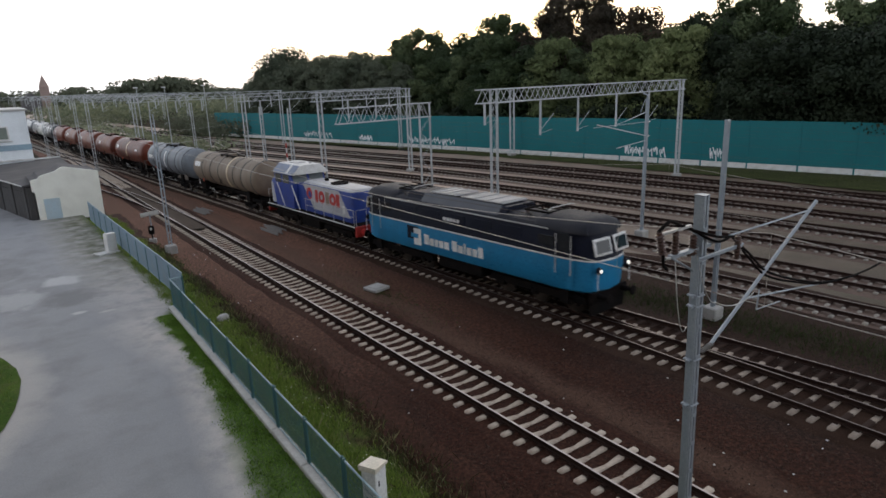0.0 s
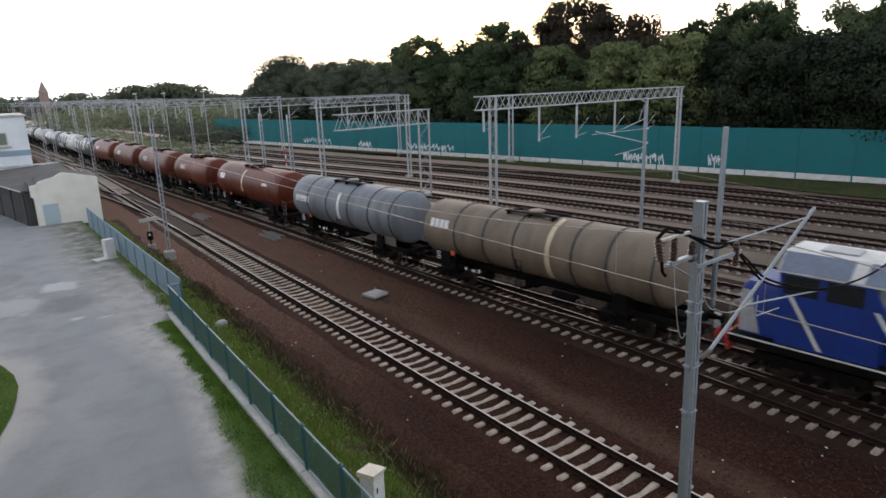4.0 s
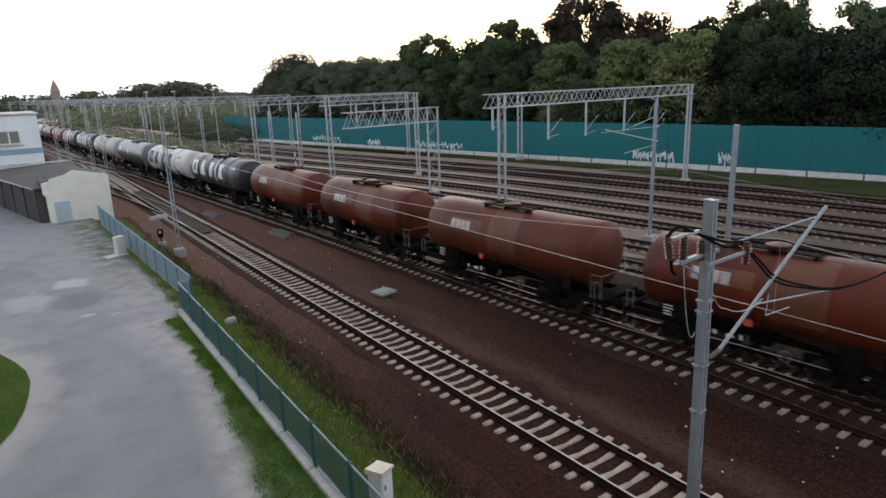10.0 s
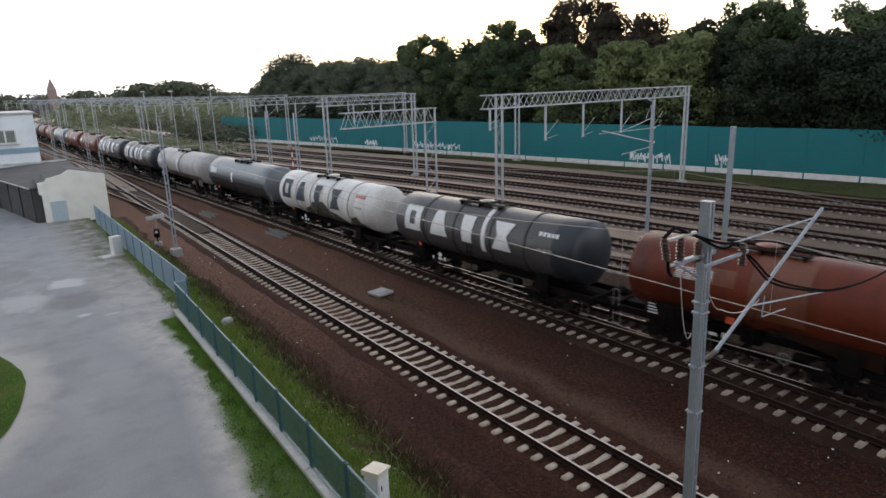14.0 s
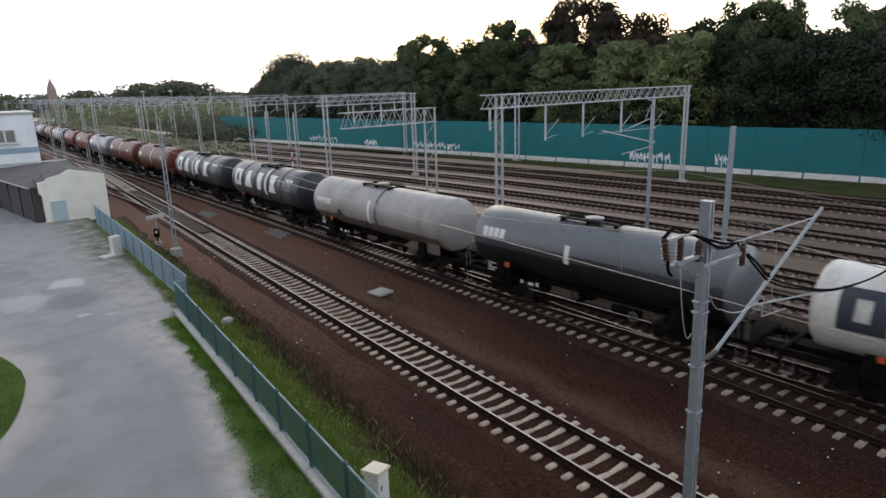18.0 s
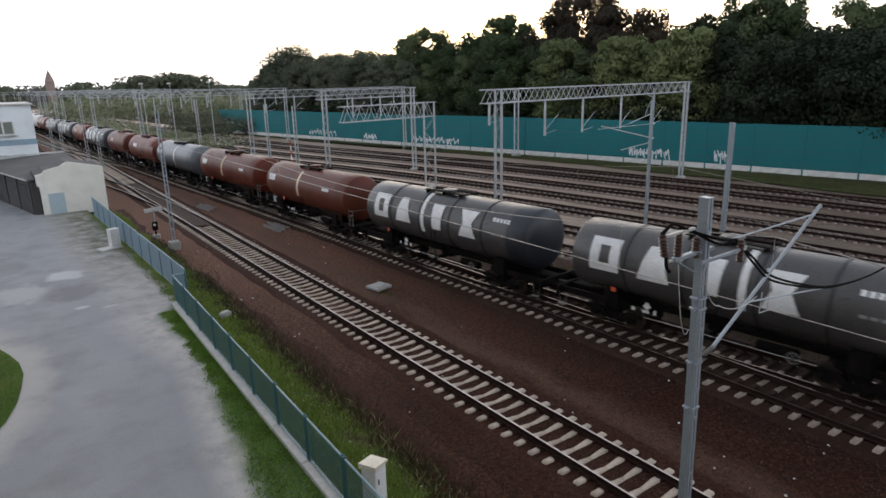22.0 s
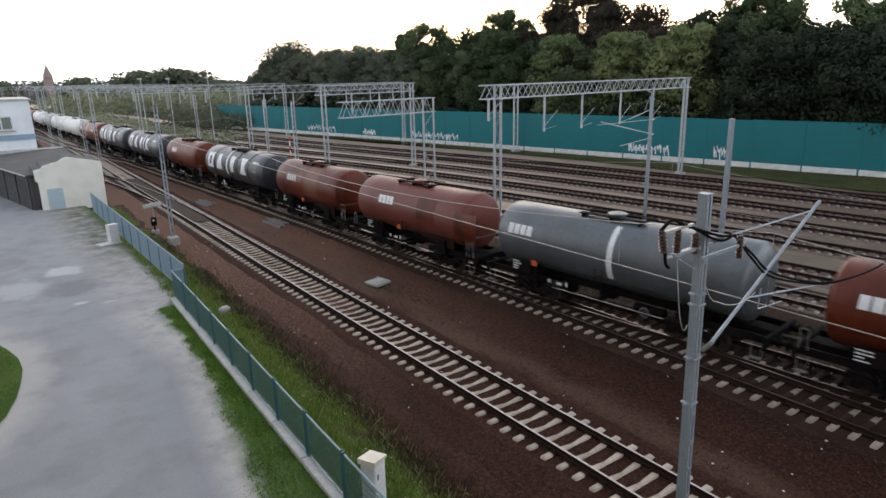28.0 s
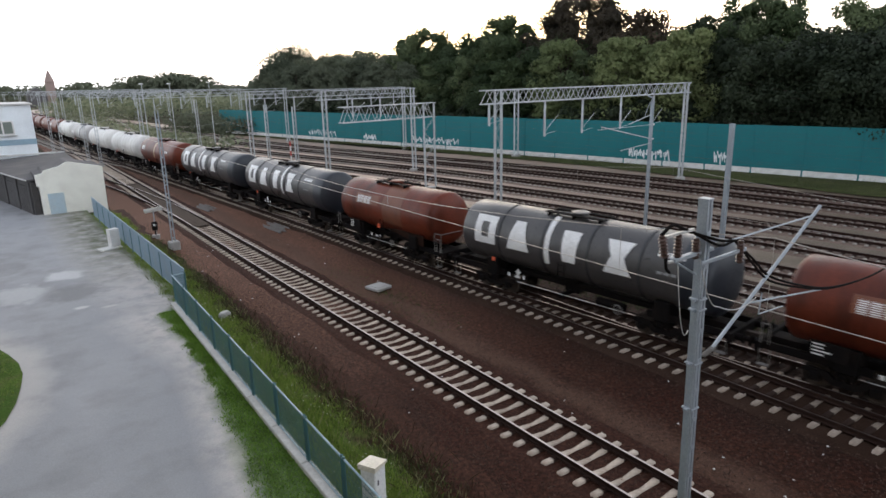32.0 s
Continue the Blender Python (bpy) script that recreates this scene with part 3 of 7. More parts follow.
def edged_turf(name, line, slope, y1, soft, other, side):
    """Turf that thins out into bare ground along a line x = line + slope * min(y, y1)."""
    m, nt, b = nodes_of(name)
    tc = nt.nodes.new("ShaderNodeTexCoord")
    sep = nt.nodes.new("ShaderNodeSeparateXYZ")
    nt.links.new(tc.outputs["Object"], sep.inputs[0])
    n1, n2, n3 = noise_node(nt, 0.4, 5), noise_node(nt, 1.5, 6), noise_node(nt, 15.0, 6, rough=0.7)

    def maths(op, p, q):
        k = nt.nodes.new("ShaderNodeMath")
        k.operation = op
        for i, v in enumerate((p, q)):
            if isinstance(v, (int, float)):
                k.inputs[i].default_value = v
            else:
                nt.links.new(v, k.inputs[i])
        return k.outputs[0]

    c = blend(nt, ramp(nt, n1.outputs["Fac"], [(0.38, (0, 0, 0)), (0.62, (1, 1, 1))]).outputs[0], (0.078, 0.122, 0.026), (0.115, 0.165, 0.038))
    c = blend(nt, ramp(nt, n2.outputs["Fac"], [(0.5, (0, 0, 0)), (0.75, (0.8,) * 3)]).outputs[0], c, (0.085, 0.085, 0.045))
    off = maths("SUBTRACT", sep.outputs["X"], maths("MULTIPLY", maths("MINIMUM", sep.outputs["Y"], y1), slope))
    off = maths("MULTIPLY", maths("SUBTRACT", off, line), side)
    off = maths("ADD", off, maths("MULTIPLY", maths("SUBTRACT", n2.outputs["Fac"], 0.5), soft * 2.2))
    off = maths("ADD", off, maths("MULTIPLY", maths("SUBTRACT", n1.outputs["Fac"], 0.5), soft * 1.6))
    mask = ramp(nt, maths("ADD", maths("DIVIDE", off, soft * 2), 0.5), [(0.2, (0, 0, 0)), (0.8, (1, 1, 1))])
    n4 = noise_node(nt, 7.0, 3, rough=0.85)
    bare = blend(nt, 1.0, other, ramp(nt, n4.outputs["Fac"], [(0.34, (0.34, 0.32, 0.32)), (0.5, (0.92, 0.89, 0.88)), (0.65, (2.05, 1.92, 1.88))]).outputs[0], "MULTIPLY")
    c = blend(nt, mask.outputs[0], c, bare)
    c = blend(nt, 1.0, c, ramp(nt, n3.outputs["Fac"], [(0.25, (0.5,) * 3), (0.75, (1.4,) * 3)]).outputs[0], "MULTIPLY")
    nt.links.new(c, b.inputs["Base Color"])
    b.inputs["Roughness"].default_value = 0.85
    nt.links.new(maths("MULTIPLY", mask.outputs[0], 0.2), b.inputs["Specular IOR Level"])
    b.inputs["Specular Tint"].default_value = (1.0, 0.66, 0.48, 1)
    bump(nt, b, n3.outputs["Fac"], 0.7, 0.03)
    return m


# ---- ground ----
g = Build().add([(-2500, -900, -0.62), (2500, -900, -0.62), (2500, 3500, -0.62), (-2500, 3500, -0.62)], [(0, 1, 2, 3)])
setting("ground", g, SOIL, "dark soil and low growth round the railway", "ground", smooth=0)


def strip(name, left, right, y0, y1, z, step, material, label, category, wob=0.0, rough=0.02, lift=0.0):
    """A strip of ground between two lines x = left(y) and x = right(y)."""
    b = Build()
    ys = np.arange(y0, y1 + step, step)
    nx = 10
    vs = []
    for y in ys:
        a, c = left(y) + wob * noise.noise((y * 0.5, 3.1, z)), right(y) + wob * noise.noise((y * 0.5, 9.7, z))
        for i in range(nx + 1):
            x = a + (c - a) * i / nx
            vs.append((x, y, z + lift * math.sin(math.pi * i / nx) + rough * noise.noise((x * 0.8, y * 0.8, z))))
    fs = [(j * (nx + 1) + i, j * (nx + 1) + i + 1, (j + 1) * (nx + 1) + i + 1, (j + 1) * (nx + 1) + i) for j in range(len(ys) - 1) for i in range(nx)]
    b.add(vs, fs)
    return setting(name, b, material, label, category, smooth=0)


strip("ballast_field", lambda y: 8.3, lambda y: 27.5 + 4.5 * min(max((36 - y) / 14, 0), 1) + (main_x(y) - 20.5), -40, 230, -0.27, 2.0, path_field(), "dark brown ballast and cinders between the running tracks", "ballast", rough=0.05)
strip("yard_field", lambda y: 24.5 + (main_x(y) - 20.5), lambda y: 66 + np.interp(y, STEP, YARD_X), -40, 420, -0.33, 3.0, weedy_yard(), "grey-brown ballast of the marshalling yard", "ballast", rough=0.05)
strip("pavement", lambda y: -60, lambda y: 5.62 + 0.026 * max(y - 10, 0) if y < 31.7 else 6.95 - 0.018 * (y - 32), -40, 130, -0.06, 0.5, yard_concrete(), "worn grey concrete yard with sandy edges", "paving", rough=0.02)
strip("grass_bank", lambda y: 5.9 + 0.026 * min(max(y - 10, 0), 21), lambda y: 9.6 - 0.6 * min(max((y - 20) / 14, 0), 1), 0, 62, -0.17, 0.5, edged_turf("weedy_bank_turf", 7.75, 0.012, 36.0, 0.75, (0.038, 0.0155, 0.0102), 1.0), "weedy grass bank along the track side of the fence", "grass", wob=0.5, rough=0.05, lift=0.05)
strip("grass_by_barrier", lambda y: 75.78 - 0.2 * y - np.interp(y, [20, 32, 55, 90], [9.2, 7.5, 4.6, 2.6]), lambda y: 76.5 - 0.2 * y + 0.4, -40, 180, -0.24, 3.0, DRYTURF, "strip of grass at the foot of the noise barrier", "grass", wob=0.8, rough=0.05)


def disc(name, cx, cy, r, z, material, label, category):
    b = Build()
    n = 48
    vs = [(cx, cy, z + 0.1)]
    for k, q in enumerate((0.6, 1.0)):
        for i in range(n):
            t = 2 * math.pi * i / n
            w = r * q * (1 + 0.03 * noise.noise((math.cos(t) * 3, math.sin(t) * 3, 1.0)))
            vs.append((cx + w * math.cos(t), cy + w * math.sin(t), z + (0.08 if k == 0 else 0)))
    fs = [(0, 1 + i, 1 + (i + 1) % n) for i in range(n)] + [(1 + i, 1 + n + i, 1 + n + (i + 1) % n, 1 + (i + 1) % n) for i in range(n)]
    b.add(vs, fs)
    return setting(name, b, material, label, category)


disc("grass_island", -10.3, 27.3, 10.02, -0.03, TURF, "round grass island in the concrete yard", "grass")


# ---- railway tracks ----
RAIL = [(-0.075, -0.172), (0.075, -0.172), (0.07, -0.155), (0.012, -0.135), (0.012, -0.045), (0.036, -0.035), (0.036, -0.002), (-0.036, -0.002), (-0.036, -0.035), (-0.012, -0.045), (-0.012, -0.135), (-0.07, -0.155)]


def sleeper_mesh(length, material, mid=0.065):
    b = Build()
    h = length / 2
    xs = [-h, -h + 0.05, -0.98, -0.5, -0.25, 0, 0.25, 0.5, 0.98, h - 0.05, h]
    vs = []
    for x in xs:
        a = abs(x)
        top = -0.17 - (0.05 if a > h - 0.02 else 0) - mid * max(0, 1 - a / 0.55)
        w = 0.098 - 0.018 * max(0, 1 - a / 0.6) - (0.02 if a > h - 0.02 else 0)
        vs += [(x, -w - 0.02, -0.34), (x, -w, top - 0.02), (x, -w + 0.02, top), (x, w - 0.02, top), (x, w, top - 0.02), (x, w + 0.02, -0.34)]
    fs = []
    for i in range(len(xs) - 1):
        fs += [(i * 6 + k, i * 6 + k + 1, (i + 1) * 6 + k + 1, (i + 1) * 6 + k) for k in range(5)]
    fs += [tuple(range(6)), tuple(range(len(xs) * 6 - 6, len(xs) * 6))]
    return b.add(vs, fs).mesh("sleeper", material, 50)


SLEEPER_NEW, SLEEPER_MAIN, SLEEPER_OLD = sleeper_mesh(2.6, SLEEPER), sleeper_mesh(2.6, MAINSLEEPER), sleeper_mesh(2.5, OLDSLEEPER, 0.12)


def clip_mesh():
    b = Build()
    for s in (-0.7525, 0.7525):
        for q in (-0.11, 0.11):
            b.box(s + q - 0.05, s + q + 0.05, -0.07, 0.07, -0.172, -0.135, 0.01)
    return b.mesh("fastening", RAILSIDE)


FASTENING = clip_mesh()


def heading(fx, y):
    return math.degrees(-math.atan((fx(y + 0.5) - fx(y - 0.5)) / 1.0))


def track(label, fx, y0, y1, old=False, parts_to=80, parts_from=-8, spacing=0.6, ballast=None, sleepers=True, longer=None, kind=None, head=None):
    tr = thing("track", label, "railway track", "railway tracks", "structure")
    pts = [y for y in np.arange(y0, y1, 4.0)] + [y1]
    for s in (-0.7525, 0.7525):
        b = Build()
        line = [(fx(y) + s, y, 0.0) for y in pts]
        b.sweep(RAIL, line)
        r = part("rail", b, [RAILSIDE], tr, smooth=30)
        h = Build()
        h.sweep([(-0.034, -0.003), (0.034, -0.003), (0.030, 0.002), (-0.030, 0.002)], line)
        part("rail_head", h, head or RAILTOP, r, "worn bright running surface")
    if sleepers:
        me = kind or (SLEEPER_OLD if old else SLEEPER_NEW)
        rest = Build()
        n = 0
        for y in np.arange(y0 + 0.3, y1, spacing):
            m = pose(fx(y), y, random.uniform(-0.012, 0.004), 0, 0, heading(fx, y) + random.uniform(-0.6, 0.6))
            if longer and longer(y) > 0.05:
                k = (2.6 + longer(y)) / 2.6
                m = pose(fx(y) + longer(y) / 2, y, 0, 0, 0, heading(fx, y)) @ Matrix.Diagonal((k, 1, 1, 1))
            if parts_from < y < parts_to and n < 300:
                part("sleeper", me, None, tr, at=m)
                if not old:
                    part("fastening", FASTENING, None, tr, at=m if not (longer and longer(y) > 0.05) else pose(fx(y), y, 0, 0, 0, heading(fx, y)))
                n += 1
            else:
                rest.add([m @ Vector(v) for v in [(-1.27, -0.11, -0.18), (1.27, -0.11, -0.18), (1.27, 0.11, -0.18), (-1.27, 0.11, -0.18), (-1.3, -0.13, -0.3), (1.3, -0.13, -0.3), (1.3, 0.13, -0.3), (-1.3, 0.13, -0.3)]], [(0, 1, 2, 3), (0, 4, 5, 1), (1, 5, 6, 2), (2, 6, 7, 3), (3, 7, 4, 0)])
        if rest.f:
            o = part("far_sleepers", rest, OLDSLEEPER if old else SLEEPER, tr, smooth=0)
            tagged(o, kind="stuff")
    if ballast:
        b = Build()
        w = 0.72 if old else 1.0
        b.sweep([(-2.3 * w, -0.36), (-1.6 * w, -0.235), (0, -0.26), (1.6 * w, -0.235), (2.3 * w, -0.36)], [(fx(y), y, 0.0) for y in pts], closed=False)
        part("ballast_bed", b, ballast, tr, smooth=0)
    return tr


# ---- lineside structures ----
def lattice_leg(b, x, y, z0, z1, w=0.45, t=0.07, lace=0.9):
    """A post of two channels with flat lacing between them."""
    for s in (-w / 2, w / 2):
        b.box(x + s - t / 2, x + s + t / 2, y - 0.11, y + 0.11, z0, z1, 0.008)
    z, k = z0 + 0.4, 0
    while z + lace < z1:
        a, c = (-w / 2, w / 2) if k % 2 == 0 else (w / 2, -w / 2)
        for q in (-0.1, 0.1):
            b.rod((x + a, y + q, z), (x + c, y + q, z + lace), 0.016, 5)
        z += lace
        k += 1


def twin_mast(name, label, x, y, h, w=0.32, turn=0, foot=True, mat=None, group="catenary masts", bend=0.0, d=0.12):
    """A catenary mast: two channels side by side with battens, on a concrete foot."""
    o = thing(name, label, "catenary mast", group, at=pose(x, y, 0, 0, bend, turn))
    mat = mat or GALV
    for s in (-1, 1):
        b = Build()
        e = d - 0.015
        b.prism([(s * w / 2, -d), (s * (w / 2 - 0.06), -d), (s * (w / 2 - 0.06), -e), (s * (w / 2 - 0.014), -e), (s * (w / 2 - 0.014), e), (s * (w / 2 - 0.06), e), (s * (w / 2 - 0.06), d), (s * w / 2, d)][::s], -0.3, h, "z")
        part("channel", b, mat, o)
    z = 0.5
    while z < h - 0.1:
        for q in (-1, 1):
            part("batten", Build().box(-w / 2 + 0.01, w / 2 - 0.01, q * (d + 0.005) - 0.006, q * (d + 0.005) + 0.006, z, z + 0.07, 0.002), mat, o)
        z += 0.6
    b = Build().box(-w / 2 - 0.01, w / 2 + 0.01, -d - 0.01, d + 0.01, h, h + 0.012)
    part("cap", b, mat, o)
    if foot:
        part("foundation", Build().box(-0.34, 0.34, -0.34, 0.34, -0.6, 0.3, 0.05), CONCRETE, o, "pale concrete foundation block")
    return o


def cantilever(parent, x0, z_top, z_low, reach, wire_z, mat, insul, steady=True, drop=0.28, longer=0.1):
    """Arm on a mast: sloping tube, top tie, registration tube and steady arm, towards +x."""
    b = Build().rod((x0 + 0.35, 0, z_low + 0.05), (x0 + reach, 0, z_top + 0.1), 0.037, 10)
    arm = part("arm_tube", b, mat, parent)
    b = Build().rod((x0 + 0.45, 0, z_top - 0.02), (x0 + reach - 0.3, 0, z_top - 0.06), 0.018, 8)
    part("tie_rod", b, mat, parent)
    for z, nm in ((z_low, "insulator"), (z_top - 0.02, "insulator")):
        b = Build()
        prof = [(0.0, 0.02)]
        for i in range(7):
            prof += [(0.03 + i * 0.05, 0.03), (0.04 + i * 0.05, 0.05), (0.055 + i * 0.05, 0.05), (0.065 + i * 0.05, 0.03)]
        prof += [(0.42, 0.02)]
        b.lathe(prof, 12, "x")
        part(nm, b, insul, parent, at=pose(x0 + 0.08, 0, z, 0, -12 if z == z_low else 0, 0))
    if steady:
        zr = wire_z + 0.45
        k = (zr - z_low) / (z_top + 0.05 - z_low)
        xs = x0 + 0.35 + (reach - 0.35) * k
        b = Build().rod((xs, 0, zr), (x0 + reach + longer, 0, zr + drop), 0.02, 8)
        part("registration_tube", b, mat, parent)
        b = Build().rod((xs + 0.5, 0, zr + 0.08), (xs + 0.45, 0, wire_z + 0.1), 0.014, 6).rod((xs + 0.45, 0, wire_z + 0.1), (xs + 1.4, 0, wire_z + 0.03), 0.013, 6)
        part("steady_arm", b, mat, parent)
    return arm


# the two masts of the near track, with their arms
mast_a = twin_mast("catenary_mast", "grey galvanised twin-channel catenary mast with bracket arm", 10.045, 6.07, 8.33, 0.15, 0, mat=GALV, bend=-1.2, d=0.095)
cantilever(mast_a, 0.18, 7.45, 5.31, 4.09, 5.55, GALV, DULLSTEEL, drop=-0.48, longer=0.75)
twin_mast("catenary_mast", "slim galvanised catenary mast on a concrete block", 9.25, 44.3, 8.9, 0.24, 0, mat=GALV, d=0.06)
twin_mast("catenary_mast", "tall galvanised twin-channel mast beside the yard", 24.99, 14.48, 8.4, 0.18, 0, d=0.08)
mast_d = twin_mast("catenary_mast", "slim galvanised mast with bent top bracket", 34.6, 25.5, 8.75, 0.18, 0, d=0.08)
cantilever(mast_d, -0.13, 7.4, 6.4, -4.6, 5.7, GALVFAR, WHITE, steady=False)
for x, y, h in ((9.5, 112, 8.6), (11.85, 104.5, 9.2), (12.7, 99.2, 6.0), (9.3, 126, 9.4), (27.6, 66, 8.0), (28.2, 76, 8.0), (26.5, 100, 8.4)):
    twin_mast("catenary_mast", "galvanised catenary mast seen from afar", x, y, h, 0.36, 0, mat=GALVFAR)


def gantry(xl, yl, xr, yr, ztop, label, left=True, depth=0.95, drops=4, posts=None, legw=0.5, over=0.9):
    """A lattice portal over the yard tracks with hanging posts."""
    o = thing("gantry", label, "catenary gantry", "yard gantries")
    a, c = Vector((xl, yl, 0)), Vector((xr, yr, 0))
    L = (c - a).length
    turn = math.degrees(math.atan2(yr - yl, xr - xl))
    o.matrix_basis = pose(xl, yl, 0, 0, 0, turn)
    for x, on in ((0, left), (L, True)):
        if on:
            b = Build()
            lattice_leg(b, x, 0, -0.3, ztop, legw, 0.085 if legw != 0.68 else 0.065, max(0.8, legw))
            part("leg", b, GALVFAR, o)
            part("foundation", Build().box(x - 0.42, x + 0.42, -0.4, 0.4, -0.7, 0.02, 0.04), CONCRETE, o)
    for y in (-0.28, 0.28):
        for z in (ztop, ztop - depth):
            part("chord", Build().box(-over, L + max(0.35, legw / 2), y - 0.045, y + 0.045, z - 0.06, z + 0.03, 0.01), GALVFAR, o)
    n = max(int(L / (0.62 if yl < 100 else 0.95)), 4)
    near = yl < 100
    b = Build()
    for i in range(n):
        x0, x1 = 0.1 - over + (L + over + 0.1) * i / n, 0.1 - over + (L + over + 0.1) * (i + 1) / n
        za, zb = (ztop, ztop - depth) if i % 2 else (ztop - depth, ztop)
        for y in (-0.28, 0.28):
            if near:
                part("lacing_bar", Build().rod((x0, y, za), (x1, y, zb), 0.03, 5), GALVFAR, o)
            else:
                b.rod((x0, y, za), (x1, y, zb), 0.03, 5)
        if near:
            part("cross_tie", Build().rod((x0, -0.28, ztop), (x0, 0.28, ztop), 0.022, 4), GALVFAR, o)
    if not near:
        tagged(part("lacing", b, GALVFAR, o), kind="stuff")
    for x, foot in posts or [(L * (i + 0.55) / drops, ztop - 2.9) for i in range(drops)]:
        d = part("hanging_post", Build().box(x - 0.07, x + 0.07, -0.07, 0.07, foot, ztop - depth + 0.05, 0.01), GALVFAR, o)
        b = Build().rod((x + 0.05, 0, foot + 0.4), (x + 1.7, 0, foot + 1.6), 0.025, 5).rod((x + 0.05, 0, foot + 0.15), (x + 1.5, 0, foot + 0.35), 0.02, 5)
        part("arm", b, GALVFAR, d)
    return o


gantry(31.0, 36.2, 58.9, 39.4, 9.62, "galvanised lattice portal spanning several yard tracks", posts=[(-0.97, 7.1), (5.4, 5.88), (10.4, 5.8), (16.2, 5.75), (21.8, 5.7)], over=1.65, legw=0.68)
gantry(30.1, 63.6, 42.3, 65.1, 9.6, "galvanised lattice portal over two yard tracks", posts=[(3.64, 6.6), (7.46, 6.5)])
gantry(26.1, 51.3, 36.0, 52.5, 8.3, "lower lattice portal with a broad lattice leg", left=False, depth=1.35, drops=0, legw=1.35, over=0.4)
back = thing("lattice_mast", "galvanised lattice mast at the foot of the noise barrier", "catenary mast", "catenary masts", at=pose(60.7, 67.0, 0, 0, 0, 6))
b = Build()
lattice_leg(b, 0, 0, -0.3, 9.0, 0.8, 0.09, 0.85)
part("leg", b, GALVFAR, back)
part("foundation", Build().box(-0.6, 0.6, -0.4, 0.4, -0.7, 0.05, 0.04), CONCRETE, back)
for yl, w, z in ((86, 27, 9.5), (112, 26, 9.6), (140, 30, 9.6), (172, 30, 9.6), (206, 34, 9.7), (245, 34, 9.7), (290, 36, 9.7)):
    xl = yard_x(36.8)(yl) if yl > 110 else 29.6 - (yl - 86) * 0.12
    gantry(xl, yl, xl + w, yl + 0.14 * w, z, "galvanised lattice portal far along the yard", drops=6)

# noise barrier behind the yard
barrier = thing("noise_barrier", "long teal noise barrier on a whitish concrete plinth", "noise barrier", kind="structure")


def barrier_x(y):
    return 75.78 - 0.2 * y


PANEL = Build().box(-0.06, 0.06, -2.53, 2.53, 0.35, 4.95, 0.02).mesh("panel", TEAL)
PLINTH = Build().box(-0.09, 0.09, -2.5, 2.5, -0.4, 0.36, 0.02).mesh("plinth", WHITEPLINTH)
POST = Build().box(-0.1, 0.1, -0.09, 0.09, -0.4, 5.0, 0.015).mesh("post", TEAL)
for i in range(38):
    y = -38 + 5.0 * i
    tw = math.degrees(math.atan(0.2))
    part("panel", PANEL, None, barrier, at=pose(barrier_x(y + 2.5), y + 2.5, random.uniform(-0.03, 0.03), 0, 0, tw))
    part("plinth", PLINTH, None, barrier, at=pose(barrier_x(y + 2.5), y + 2.5, 0, 0, 0, tw))
    part("post", POST, None, barrier, at=pose(barrier_x(y), y, 0, 0, 0, tw))

# fence of the concrete yard
fence = thing("fence", "blue-green panel fence on a low concrete kerb", "fence", kind="structure")


def fence_panel(length, h=1.45, wide=0.0055, mat=FENCEGREEN):
    f, w = Build(), Build()
    f.rod((0, 0, h), (0, length, h), 0.028, 8).rod((0, 0, 0.12), (0, length, 0.12), 0.02, 6)
    n = int(length / 0.05)
    for i in range(n + 1):
        w.box(-0.003, 0.003, length * i / n - wide, length * i / n + wide, 0.12, h)
    for k in range(1, 7):
        w.box(0.003, 0.009, 0, length, 0.12 + k * 0.19 - 0.006, 0.12 + k * 0.19 + 0.006)
    return f.mesh("rail", FENCERAIL), w.mesh("mesh_infill", mat, 0)


FR, FW = fence_panel(2.36)
FP = Build().rod((0, 0, -0.2), (0, 0, 1.52), 0.04, 8).mesh("post", FENCEGREEN)
KERB = Build().box(-0.17, 0.17, 0.0, 2.38, -0.3, 0.10, 0.02).mesh("kerb", KERBSTONE)
for i in range(12):
    y = 3.1 + 2.4 * i
    m = pose(5.79 + 0.026 * max(y - 10, 0), y, 0, 0, 0, -1.5 if y > 9 else 0)
    part("top_rail", FR, None, fence, "worn pale blue top rail", at=m)
    part("mesh_infill", FW, None, fence, at=m)
    part("kerb", KERB, None, fence, at=m @ Matrix.Translation((-0.08, 0, 0)))
    for d in (-0.06, 0.06):
        part("post", FP, None, fence, at=m @ Matrix.Translation((0, d, 0)))
FR2, FW2 = fence_panel(2.5, 1.65, 0.017, FENCEBLUE)
for i in range(11):
    y = 31.9 + 2.5 * i
    part("top_rail", FR2, None, fence, "worn pale blue top rail", at=pose(6.95 - 0.045 * i, y, 0, 0, 0, 1.0))
    part("mesh_infill", FW2, None, fence, at=pose(6.95 - 0.045 * i, y, 0, 0, 0, 1.0))
    part("post", FP, None, fence, at=pose(6.95 - 0.045 * i, y, 0))
part("cross_panel", FW, None, fence, at=pose(6.95, 31.9, 0, 0, 0, 90) @ Matrix.Diagonal((1, 0.26, 1, 1)))
part("top_rail", FR, None, fence, "worn pale blue top rail", at=pose(6.95, 31.9, 0, 0, 0, 90) @ Matrix.Diagonal((1, 0.26, 1, 1)))


